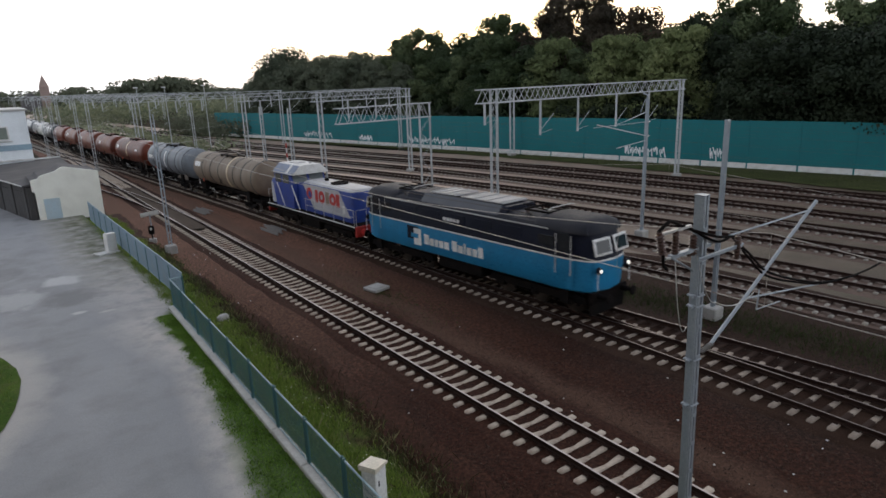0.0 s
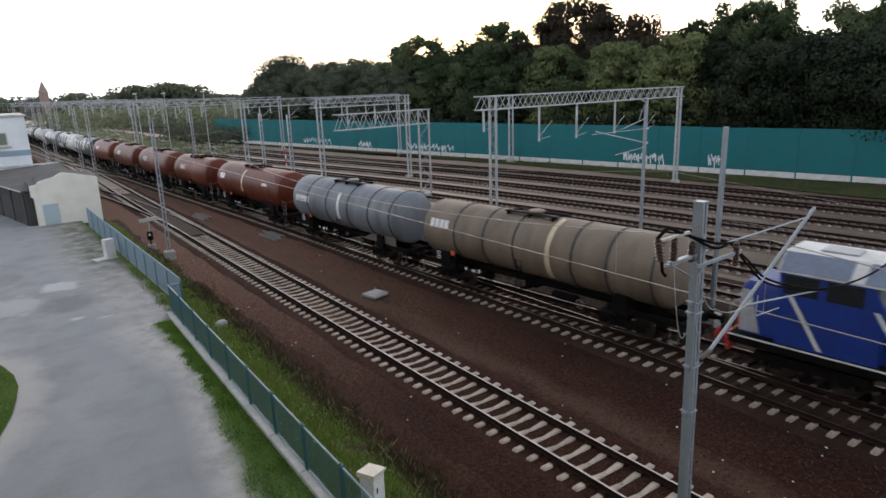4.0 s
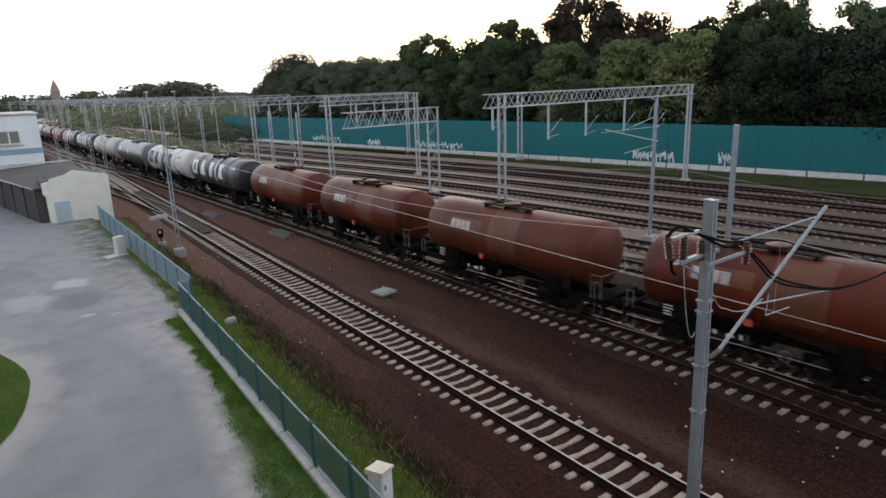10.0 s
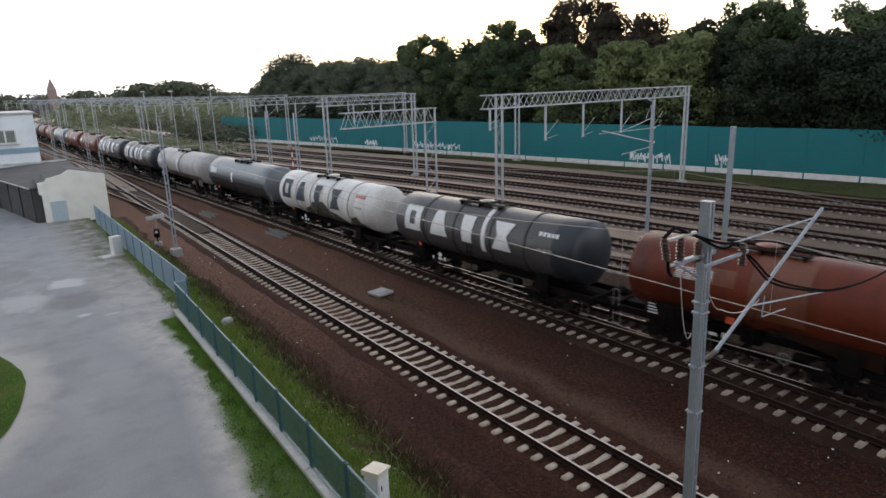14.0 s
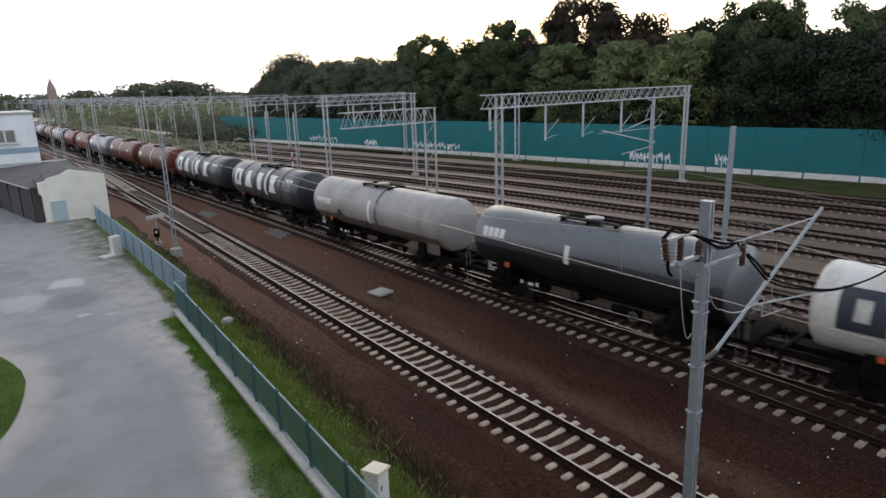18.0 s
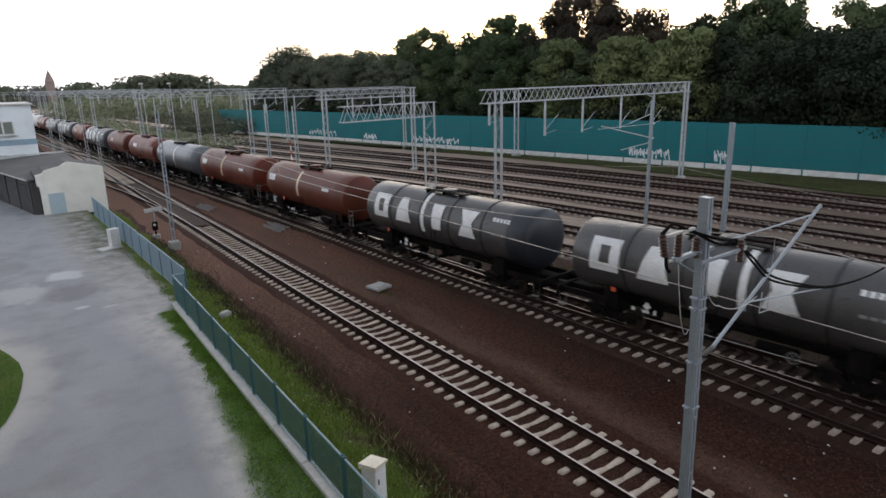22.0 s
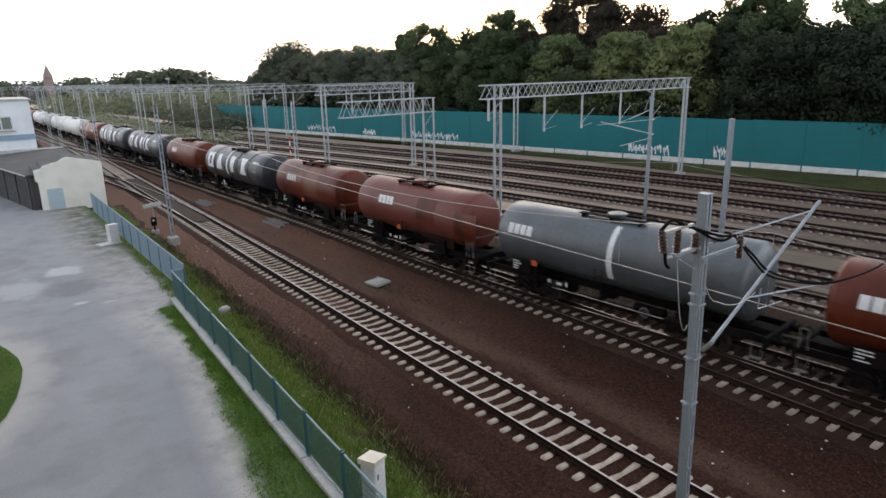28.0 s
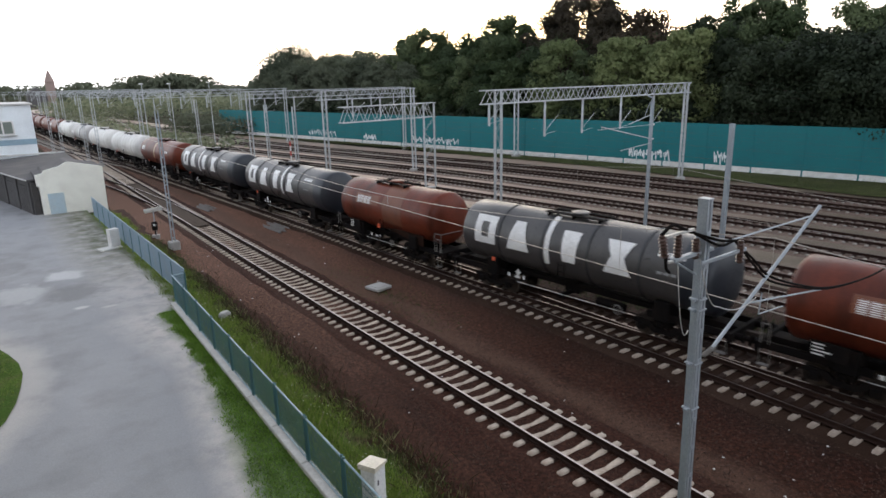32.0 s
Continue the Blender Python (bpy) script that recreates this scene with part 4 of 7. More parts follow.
# ---- buildings beside the yard ----
shed = thing("shed", "small pale stucco shed with a mono-pitch roof", "shed")
EAVES = [(8.15, 3.68), (5.55, 4.29), (5.3, 4.25), (4.8, 3.95), (4.36, 3.86), (3.65, 3.69), (3.5, 3.47), (2.96, 3.38)]
b = Build().prism([(3.15, -0.3), (8.1, -0.3)] + EAVES + [(2.96, 2.42), (3.15, 2.36)], 63.4, 63.7, "y")
part("gable_wall", b, STUCCO, shed)
b = Build().prism([(3.17, -0.3), (8.08, -0.3)] + [(x, z - 0.22) for x, z in EAVES[:-1]] + [(3.17, 2.85)], 63.7, 68.5, "y")
part("wall", b, STUCCO, shed)
b = Build().prism([(x, z - 0.06) for x, z in EAVES] + [(x, z - 0.2) for x, z in EAVES[::-1]], 63.71, 68.7, "y")
part("roof", b, ROOFFELT, shed)
door = part("door", Build().box(3.66, 4.86, 63.34, 63.42, -0.2, 1.72, 0.02), PALEBLUE, shed, "pale blue metal door")
part("door_frame", Build().box(3.60, 3.66, 63.33, 63.42, -0.2, 1.78, 0.01).box(4.86, 4.92, 63.33, 63.42, -0.2, 1.78, 0.01).box(3.6, 4.92, 63.33, 63.42, 1.72, 1.79, 0.01), STUCCO, door)
annex = thing("annex", "long low dark shed with a felt roof", "shed")
FRONT = [(2.6, 63.9), (-1.25, 83.7)]
part("wall", Build().prism([FRONT[0], (3.1, 63.9), (3.1, 68.75), (7.0, 68.75), (7.0, 83.7), FRONT[1]], -0.4, 2.78, "z"), DARKWALL, annex)
rim = [(2.35, 63.78), (3.1, 63.78), (3.1, 68.75), (7.15, 68.75), (7.15, 83.75), (-1.6, 83.75)]
high = [2.86, 2.92, 2.98, 3.34, 3.34, 2.86]
n = len(rim)
b = Build().add([(x, y, z) for (x, y), z in zip(rim, high)] + [(x, y, z + 0.13) for (x, y), z in zip(rim, high)], [tuple(range(n))[::-1], tuple(range(n, 2 * n))] + [(i, (i + 1) % n, n + (i + 1) % n, n + i) for i in range(n)])
part("roof", b, ROOFFELT, annex, smooth=0)
part("fascia", Build().rod((2.3, 63.8, 2.95), (-1.65, 83.8, 2.95), 0.06, 6), BAREMETAL, annex, "pale gutter along the eaves")
part("roof_edge", Build().box(-1.6, 7.2, 83.6, 83.75, 3.4, 3.58, 0.02), WHITEPLINTH, annex, "whitish upstand at the back of the roof")
step = Vector((FRONT[1][0] - FRONT[0][0], FRONT[1][1] - FRONT[0][1], 0)).normalized()
turn = math.degrees(math.atan2(-step.x, step.y))
for k, d in enumerate((0.5, 4.4, 8.3, 12.2, 16.1)):
    at = pose(FRONT[0][0] + step.x * d, FRONT[0][1] + step.y * d, 0, 0, 0, turn)
    gate = part("gate", Build().box(-0.05, 0.03, 0.3, 3.5, -0.3, 2.35, 0.02), GATEGREY if k % 2 else DARKWALL, annex, "dark boarded gate", at=at)
    for j in range(7):
        part("board", Build().box(-0.075, -0.05, 0.34 + j * 0.45, 0.72 + j * 0.45, -0.25, 2.3), GATEGREY if k % 2 else DARKWALL, gate)
    part("pillar", Build().box(-0.14, 0.05, -0.2, 0.16, -0.4, 2.75, 0.02), GATEGREY, annex, at=at)
house = thing("office_building", "two-storey pale blue rendered building", "building")
part("wall", Build().box(-16, 4.75, 84, 96, -0.3, 8.75, 0.05), STUCCO_BLUE, house)
part("band", Build().box(-16.03, 4.78, 83.95, 96.03, 4.55, 5.15), BAND_BLUE, house, "bluish painted band")
part("roof", Build().box(-16.2, 4.95, 83.8, 96.2, 8.75, 8.95, 0.03), BAREMETAL, house)
for x in (0.85, -3.6, -8.1):
    wdw = part("window", Build().box(x - 0.05, x + 2.05, 83.9, 84.0, 5.68, 7.18, 0.02), WHITE, house)
    for k in (0, 1):
        part("pane", Build().box(x + 0.1 + k * 0.98, x + 0.92 + k * 0.98, 83.88, 83.91, 5.82, 7.05), OLDPANE, wdw)
    part("sill", Build().box(x - 0.2, x + 2.25, 83.8, 84.0, 5.5, 5.62, 0.015), BAREMETAL, wdw, "grey metal window sill")

# ---- tracks ----
track("near track on pale concrete sleepers, rails with bright tops", lambda y: NEAR_X, -25, 215, parts_to=84, parts_from=-6, ballast=BALLAST)
track("turnout branch leaving the near track", fork_left, 52, 150, parts_to=52, sleepers=False)
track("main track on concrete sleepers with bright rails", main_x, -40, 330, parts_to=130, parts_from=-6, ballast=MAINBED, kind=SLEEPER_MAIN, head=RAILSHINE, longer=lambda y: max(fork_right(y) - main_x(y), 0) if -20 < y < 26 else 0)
track("turnout branch leaving the main track", fork_right, -40, 42, sleepers=False, head=RAILSHINE)
for x15 in YARD_LINES:
    track("yard track with dull concrete sleepers", yard_x(x15), -15, 330, old=True, parts_to=70, parts_from=-5, spacing=0.65, ballast=YARDBED, head=RAILDULL if x15 < 30 else RAILRUST)

# unseen blocks, added behind and left of the camera to hold back sky light
house = Build().box(-34, 6.0, -15, -1.3, -0.6, 30.0, 0.02)
house.box(-34, -16, -1.3, 42, -0.6, 24.0, 0.02)
setting("sky_light_block", house, CONCRETE, "unseen plain blocks added to hold back sky light", "wall")


# ---- the train ----
def tank_shell(length, r, zc):
    e = 0.42
    prof = []
    h = length / 2
    for k in range(7):
        t = math.pi / 2 * k / 6
        prof.append((-h + e - e * math.cos(t), max(r * math.sin(t), 0.001)))
    prof += [(-h + e + (length - 2 * e) * k / 8, r) for k in range(1, 8)]
    for k in range(7):
        t = math.pi / 2 * (1 - k / 6)
        prof.append((h - e + e * math.cos(t), max(r * math.sin(t), 0.001)))
    b = Build().lathe(prof, 40, "y")
    b.v = [(x, y, z + zc) for x, y, z in b.v]
    return b


def end_shell(length, r, zc, reach):
    """A thin cover over the last stretch of a tank and its dished end."""
    e, h = 0.42, length / 2
    prof = [(-h - 0.006 + e - e * math.cos(math.pi / 12 * k), max((r + 0.006) * math.sin(math.pi / 12 * k), 0.001)) for k in range(7)]
    b = Build().lathe(prof + [(-h + reach, r + 0.006)], 40, "y")
    b.v = [(x, y, z + zc) for x, y, z in b.v]
    return b


def on_tank(r, zc, quads, n=5):
    """A patch of paint on the near flank: corners as (along, angle above the middle in degrees)."""
    b = Build()
    for (a0, t0), (a1, t1), (a2, t2), (a3, t3) in quads:
        n = max(n, int(abs(t2 - t1) / 2.5))
        vs = []
        for i in range(n + 1):
            k = i / n
            for a, t in ((a0 + (a3 - a0) * k, t0 + (t3 - t0) * k), (a1 + (a2 - a1) * k, t1 + (t2 - t1) * k)):
                q = radians(t)
                vs.append((-r * math.cos(q), a, zc + r * math.sin(q)))
        b.add(vs, [(2 * i, 2 * i + 1, 2 * i + 3, 2 * i + 2) for i in range(n)])
    return b


def ring(r, zc, y, w, th=0.03, n=40, a0=0, a1=360):
    b = Build()
    vs, fs = [], []
    full = a1 - a0 >= 360
    m = n if full else n + 1
    for i in range(m):
        t = radians(a0 + (a1 - a0) * i / n)
        c, s = math.cos(t), math.sin(t)
        for rr, yy in ((r - 0.02, y - w / 2), (r + th, y - w / 2), (r + th, y + w / 2), (r - 0.02, y + w / 2)):
            vs.append((rr * c, yy, zc + rr * s))
    for i in range(m if full else m - 1):
        j = (i + 1) % m
        fs += [(4 * i + k, 4 * i + k + 1, 4 * j + k + 1, 4 * j + k) for k in range(3)]
    return b.add(vs, fs)


def wheel_mesh(r):
    b = Build().lathe([(-0.07, 0.001), (-0.07, 0.12), (-0.04, 0.14), (-0.03, r - 0.08), (-0.065, r - 0.06), (-0.065, r), (0.05, r + 0.005), (0.065, r + 0.03), (0.08, r + 0.03), (0.08, r - 0.06), (0.04, r - 0.08), (0.03, 0.14), (0.07, 0.12), (0.07, 0.001)], 24, "x")
    return b.mesh("wheel", STEELWHEEL)


WHEEL = wheel_mesh(0.46)
WHEEL_BIG = wheel_mesh(0.62)
AXLEBOX = Build().box(-0.13, 0.13, -0.17, 0.17, -0.16, 0.16, 0.04).rod((-0.16, 0, 0), (0.13, 0, 0), 0.1, 12).mesh("axle_box", BLACK)


def bogie_frame():
    b = Build()
    for s in (-1, 1):
        x = s * 1.02
        b.prism([(-1.35, 0.62), (-1.25, 0.78), (-0.5, 0.72), (-0.3, 0.52), (0.3, 0.52), (0.5, 0.72), (1.25, 0.78), (1.35, 0.62), (0.65, 0.5), (0.4, 0.33), (-0.4, 0.33), (-0.65, 0.5)], x - 0.06, x + 0.06, "x")
        for y in (-0.22, 0, 0.22):
            b.rod((x, y, 0.5), (x, y, 0.72), 0.07, 8)
    b.box(-1.05, 1.05, -0.3, 0.3, 0.6, 0.82, 0.03)
    b.rod((-0.75, -0.9, 0.46), (0.75, -0.9, 0.46), 0.08, 8).rod((-0.75, 0.9, 0.46), (0.75, 0.9, 0.46), 0.08, 8)
    return b.mesh("bogie", BLACK)


BOGIE = bogie_frame()


def add_bogie(o, y):
    bo = part("bogie", BOGIE, None, o, at=pose(0, y, 0))
    for yy in (-0.9, 0.9):
        for s in (-1, 1):
            part("wheel", WHEEL, None, bo, at=pose(s * 0.7525, yy, 0.46, 0, 0, 0 if s < 0 else 180))
            part("axle_box", AXLEBOX, None, bo, at=pose(s * 1.02, yy, 0.48, 0, 0, 0 if s < 0 else 180))


def buffer_mesh():
    b = Build().lathe([(0, 0.001), (0, 0.13), (0.3, 0.12), (0.3, 0.08), (0.52, 0.08), (0.53, 0.22), (0.57, 0.22), (0.6, 0.12), (0.6, 0.001)], 16, "y")
    return b.mesh("buffer", BLACK)


BUFFER = buffer_mesh()


def ladder(b, x, y, z0, z1, w=0.35):
    for s in (0, w):
        b.rod((x, y + s, z0), (x, y + s, z1), 0.018, 6)
    z = z0 + 0.2
    while z < z1:
        b.rod((x, y, z), (x, y + w, z), 0.013, 5)
        z += 0.3


# plain blocks that stand for large painted marks, as (along, angle) corners; along grows to the reader's left
def block_ring(c, w, t0, t1):
    h, k, q = w / 2, w * 0.33, (t1 - t0) * 0.24
    return [((c + h, t0), (c - h, t0), (c - h, t0 + q), (c + h, t0 + q)), ((c + h, t1 - q), (c - h, t1 - q), (c - h, t1), (c + h, t1)),
            ((c + h, t0 + q), (c + h - k, t0 + q), (c + h - k, t1 - q), (c + h, t1 - q)), ((c - h + k, t0 + q), (c - h, t0 + q), (c - h, t1 - q), (c - h + k, t1 - q))]


def block_wedge(c, w, t0, t1, top=0.4):
    h = w / 2
    return [((c + h, t0), (c - h, t0), (c - h * top, t1), (c + h * top, t1))]


def block_pinch(c, w, t0, t1):
    h, m = w / 2, (t0 + t1) / 2
    return [((c + h, t0), (c - h, t0), (c - h * 0.48, m), (c + h * 0.48, m)), ((c + h * 0.48, m), (c - h * 0.48, m), (c - h, t1), (c + h, t1))]


def handwheel_mesh():
    b = Build()
    n, vs = 18, []
    for i in range(n):
        t = 2 * math.pi * i / n
        for k in range(5):
            q = 2 * math.pi * k / 5
            rr = 0.2 + 0.022 * math.cos(q)
            vs.append((0.022 * math.sin(q), rr * math.cos(t), rr * math.sin(t)))
    b.add(vs, [(i * 5 + k, i * 5 + (k + 1) % 5, ((i + 1) % n) * 5 + (k + 1) % 5, ((i + 1) % n) * 5 + k) for i in range(n) for k in range(5)])
    for k in range(3):
        t = math.pi * k / 3
        b.rod((0, 0.2 * math.cos(t), 0.2 * math.sin(t)), (0, -0.2 * math.cos(t), -0.2 * math.sin(t)), 0.014, 5)
    return b.mesh("handwheel", DULLSTEEL)


HANDWHEEL = handwheel_mesh()


def tank_wagon(spec, length, mats):
    """One bogie tank wagon; its middle is the origin, its length runs along y."""
    r, zc = spec.get("r", 1.5), spec.get("zc", 2.84)
    tankmat = mats[spec["paint"]]
    o = thing("tank_wagon", spec["label"], "tank wagon", "tank wagons of the train")
    tl = length
    end = tl / 2 - 0.35
    tank = part("tank", tank_shell(tl, r, zc), tankmat, o)
    for k in spec.get("bands", ()):
        y = end - k
        part("band", ring(r, zc, y, 0.09, 0.035), mats[spec.get("bandpaint", spec["paint"])], tank, "raised strap round the tank")
    if "stripe" in spec:
        y = end - spec["stripe_y"] if "stripe_y" in spec else tl * spec.get("stripe_at", 0.04)
        part("stripe", ring(r, zc, y, 0.26, 0.039 if spec.get("bands") else 0.012, 24, spec.get("s0", 125), spec.get("s1", 200)), mats[spec["stripe"]], tank, "pale painted stripe round the flank")
    big = spec.get("big")
    if big:
        col = mats[big]
        t0, t1 = -12, 42
        c = [end - g for g in spec["letters"]]
        marks = [block_ring(c[0], 1.4, t0, t1), block_wedge(c[1], 1.4, t0, t1, 0.42), block_wedge(c[2], 0.7, t0, t1, 1.35), block_pinch(c[3], 1.3, t0, t1)]
        for q in marks:
            part("painted_mark", on_tank(r + 0.037, zc, q, 8), col, tank, "large plain painted block")
        e = end - spec["small"]
        q = [((e - 0.24 * k, 30), (e - 0.24 * k - 0.17, 30), (e - 0.24 * k - 0.17, 38), (e - 0.24 * k, 38)) for k in range(5)]
        part("painted_mark", on_tank(r + 0.012, zc, q, 2), RED if spec.get("notice") else col, tank, "row of small plain blocks")
        q = [((e - 0.1 - 0.3 * k, 4), (e - 0.1 - 0.3 * k - 0.22, 4), (e - 0.1 - 0.3 * k - 0.22, 8), (e - 0.1 - 0.3 * k, 8)) for k in range(3)]
        part("painted_mark", on_tank(r + 0.012, zc, q, 2), mats["greytext"], tank, "faint row of small bars")
    # Darker blue-black over the near end, from its last stretch on.
    if "dark_end" in spec:
        part("end_paint", end_shell(tl, r, zc, spec["dark_end"]), mats["deepblue"], tank, "blackish blue dished end")
    if "collar" in spec:
        part("collar", ring(r, zc, end - spec["collar"], 0.16, 0.06), mats["slate"], tank, "dark collar round the tank")
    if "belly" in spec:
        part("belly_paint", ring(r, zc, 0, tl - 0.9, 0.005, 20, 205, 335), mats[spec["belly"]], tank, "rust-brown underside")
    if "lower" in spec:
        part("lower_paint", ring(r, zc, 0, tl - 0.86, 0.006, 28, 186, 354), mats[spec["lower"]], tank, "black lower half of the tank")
        # Mid tone painted in for the sky reflection fading towards the black half.
        part("grime_band", ring(r, zc, 0, tl - 0.86, 0.004, 28, 174, 366), mats["slate2"], tank, "painted fade of the sky reflection above the black half")
    if "skirt" in spec:
        part("end_skirt", Build().prism([(-tl / 2 + 0.7, 1.2), (-tl / 2 + 0.7, 1.85), (-tl / 2 + 3.4, 1.6), (-tl / 2 + 4.2, 1.2)], -1.1, -1.06, "x"), mats[spec["skirt"]], o, "grimy support plate under the tank's end")
    for a, w, t0, t1 in spec.get("stains", ()):
        e = end - a
        def lobe(k, base, amp, n=28):
            x = k / n
            return base + amp * (math.sin(x * 9 + a) + 0.6 * math.sin(x * 23 + 2 * a)) * min(1, 4 * x, 4 * (1 - x))

        q = [((e - w * k / 28, lobe(k, t0, 4)), (e - w * (k + 1) / 28, lobe(k + 1, t0, 4)), (e - w * (k + 1) / 28, t0 + (lobe(k + 1, t1, 7) - t0) * math.sin(math.pi * (k + 1) / 28) ** 0.5), (e - w * k / 28, t0 + (lobe(k, t1, 7) - t0) * math.sin(math.pi * k / 28) ** 0.5)) for k in range(28)]
        part("stain", on_tank(r + 0.010, zc, q, 4), mats["grime"], tank, "dark oily stain down the flank")
    for a, w, t0, t1 in spec.get("patches", ()):
        e = end - a
        part("faded_patch", on_tank(r + 0.008, zc, [((e, t0), (e - w, t0), (e - w, t1), (e, t1))], 8), mats[spec.get("patchpaint", "faded")], tank, "square patch of faded paint")
    if spec.get("mark"):
        y = end - spec.get("mark_at", 1.95)
        q = [((y - 0.37 * k, 10), (y - 0.37 * k - 0.31, 10), (y - 0.37 * k - 0.31, 28), (y - 0.37 * k, 28)) for k in range(spec.get("mark_n", 4))]
        part("painted_mark", on_tank(r + 0.008, zc, q, 3), mats[spec["mark"]], tank, "row of plain white blocks")
    if "small_mark" in spec:
        y = -tl / 2 + spec["small_mark"]
        q = [((y - 0.24 * k, 13), (y - 0.24 * k - 0.18, 13), (y - 0.24 * k - 0.18, 21), (y - 0.24 * k, 21)) for k in range(4)]
        part("painted_mark", on_tank(r + 0.008, zc, q, 3), mats["whitemark"], tank, "row of small white blocks")
    if spec.get("plate"):
        y = end - 0.5
        part("label_plate", on_tank(r + 0.008, zc, [((y, -2), (y - 1.9, -2), (y - 1.9, 14), (y, 14))]), WHITE, tank, "whitish label field")
        part("painted_mark", on_tank(r + 0.012, zc, [((y - 0.25, 1), (y - 1.2, 1), (y - 1.2, 3), (y - 0.25, 3))]), mats["greytext"], tank)
    # top: manhole, walkway, rails
    y = tl * 0.02
    b = Build().lathe([(0, 0.001), (0, 0.36), (0.14, 0.36), (0.16, 0.42), (0.22, 0.42), (0.26, 0.3), (0.28, 0.001)], 18, "z")
    part("manhole", b, tankmat, tank, at=pose(0, y, zc + r - 0.06))
    b = Build()
    for s in (-0.42, 0.42):
        b.box(s - 0.16, s + 0.16, y - 1.6, y + 1.6, zc + r + 0.04, zc + r + 0.08, 0.01)
    for s in (-1.4, 0, 1.4):
        b.box(-0.6, 0.6, y + s - 0.03, y + s + 0.03, zc + r - 0.12, zc + r + 0.04)
    part("walkway", b, BLACK, o, "grating walkway on the tank's top")
    b = Build()
    for s in (-1.5, 1.5):
        for x in (0.62,):
            b.rod((x, y + s, zc + r - 0.15), (x, y + s, zc + r + 0.12), 0.018, 6)
    b.rod((0.62, y - 1.5, zc + r + 0.12), (0.62, y + 1.5, zc + r + 0.12), 0.018, 6)
    part("handrail", b, BLACK, o)
    # frame
    fl = length + 1.3
    part("centre_sill", Build().box(-0.35, 0.35, -fl / 2 + 0.2, fl / 2 - 0.2, 0.95, 1.2, 0.02), BLACK, o)
    for e in (-1, 1):
        for q in (-1, 1):
            part("sole_bar", Build().box(q - 0.06, q + 0.06, min(e * fl / 2, e * (fl / 2 - 3.6)), max(e * fl / 2, e * (fl / 2 - 3.6)), 0.92, 1.2, 0.015), BLACK, o)
        part("head_stock", Build().box(-1.32, 1.32, e * (fl / 2 - 0.08) - 0.08, e * (fl / 2 - 0.08) + 0.08, 0.85, 1.25, 0.02), BLACK, o)
        part("saddle", Build().box(-1.25, 1.25, e * (tl / 2 - 2.2) - 0.35, e * (tl / 2 - 2.2) + 0.35, 0.9, zc - r * 0.75, 0.03), BLACK, o)
    for z in (0.9,):
        for q in (-1.22, 1.22):
            part("side_rail", Build().rod((q, -tl * 0.22, z - 0.05), (q, tl * 0.22, z - 0.05), 0.014, 6), BAREMETAL, o, "thin pale brake or guard rail")
    part("outlet_pipe", Build().rod((-1.2, 0.4, 0.75), (1.2, 0.4, 0.75), 0.11, 10).box(-0.35, 0.35, 0.0, 0.8, 0.7, zc - r + 0.1, 0.05), BLACK, o)
    part("air_reservoir", Build().lathe([(-0.75, 0.001), (-0.72, 0.14), (-0.66, 0.19), (0.66, 0.19), (0.72, 0.14), (0.75, 0.001)], 14, "y"), BLACK, o, at=pose(-0.55, -1.9, 0.78))
    part("brake_rod", Build().rod((-0.3, -tl * 0.3, 0.55), (-0.3, tl * 0.3, 0.55), 0.022, 6), BLACK, o)
    hw = part("handwheel", HANDWHEEL, None, o, "grey brake handwheel", at=pose(-1.36, -tl / 2 + 4.1, 0.95))
    part("hub", Build().rod((-0.02, 0, 0), (0.3, 0, 0), 0.035, 8), BLACK, hw)
    for k, (w, h) in enumerate(((0.16, 0.16), (0.3, 0.12), (0.12, 0.2))):
        part("frame_label", Build().box(-1.072, -1.064, tl / 2 - 3.1 - 0.5 * k - w, tl / 2 - 3.1 - 0.5 * k, 0.98, 0.98 + h), WHITE, o, "small white plate on the frame")
    for e in (-1, 1):
        y1 = e * (fl / 2 - 0.35)
        part("step", Build().box(-1.42, -1.2, y1 - 0.2, y1 + 0.2, 0.42, 0.45).rod((-1.25, y1 - 0.18, 0.45), (-1.25, y1 - 0.18, 1.0), 0.018, 5).rod((-1.25, y1 + 0.18, 0.45), (-1.25, y1 + 0.18, 1.0), 0.018, 5), DULLSTEEL, o, "footstep below the end")
        if spec["paint"] in ("brown", "brown2", "salmon", "slate"):
            part("grab_hoop", Build().rod((-1.3, y1 - 0.12, 1.22), (-1.3, y1 - 0.12, 1.95), 0.02, 6).rod((-1.3, y1 - 0.12, 1.95), (-1.3, y1 + 0.16, 1.95), 0.02, 6).rod((-1.3, y1 + 0.16, 1.95), (-1.3, y1 + 0.16, 1.22), 0.02, 6), DULLSTEEL, o, "grey grab hoop at the wagon's corner")
    if spec["paint"] in ("brown", "brown2", "salmon"):
        ya = -tl / 2
        part("sloping_plate", Build().prism([(ya + 1.3, 1.2), (ya + 1.3, 1.95), (ya + 5.0, 1.75)], -1.12, -1.09, "x"), mats["gusset"], o, "dull sloping support plate under the tank")
    by = tl / 2 - 2.2
    add_bogie(o, by)
    add_bogie(o, -by)
    for s in (-1, 1):
        for x in (-0.875, 0.875):
            part("buffer", BUFFER, None, o, at=pose(x, s * fl / 2, 1.05, 0, 0, 0 if s > 0 else 180))
    for s in (-1, 1):
        part("coupling", Build().box(-0.1, 0.1, min(s * fl / 2, s * (fl / 2 + 0.5)), max(s * fl / 2, s * (fl / 2 + 0.5)), 0.88, 1.05, 0.02), STEELWHEEL, o)
    b = Build()
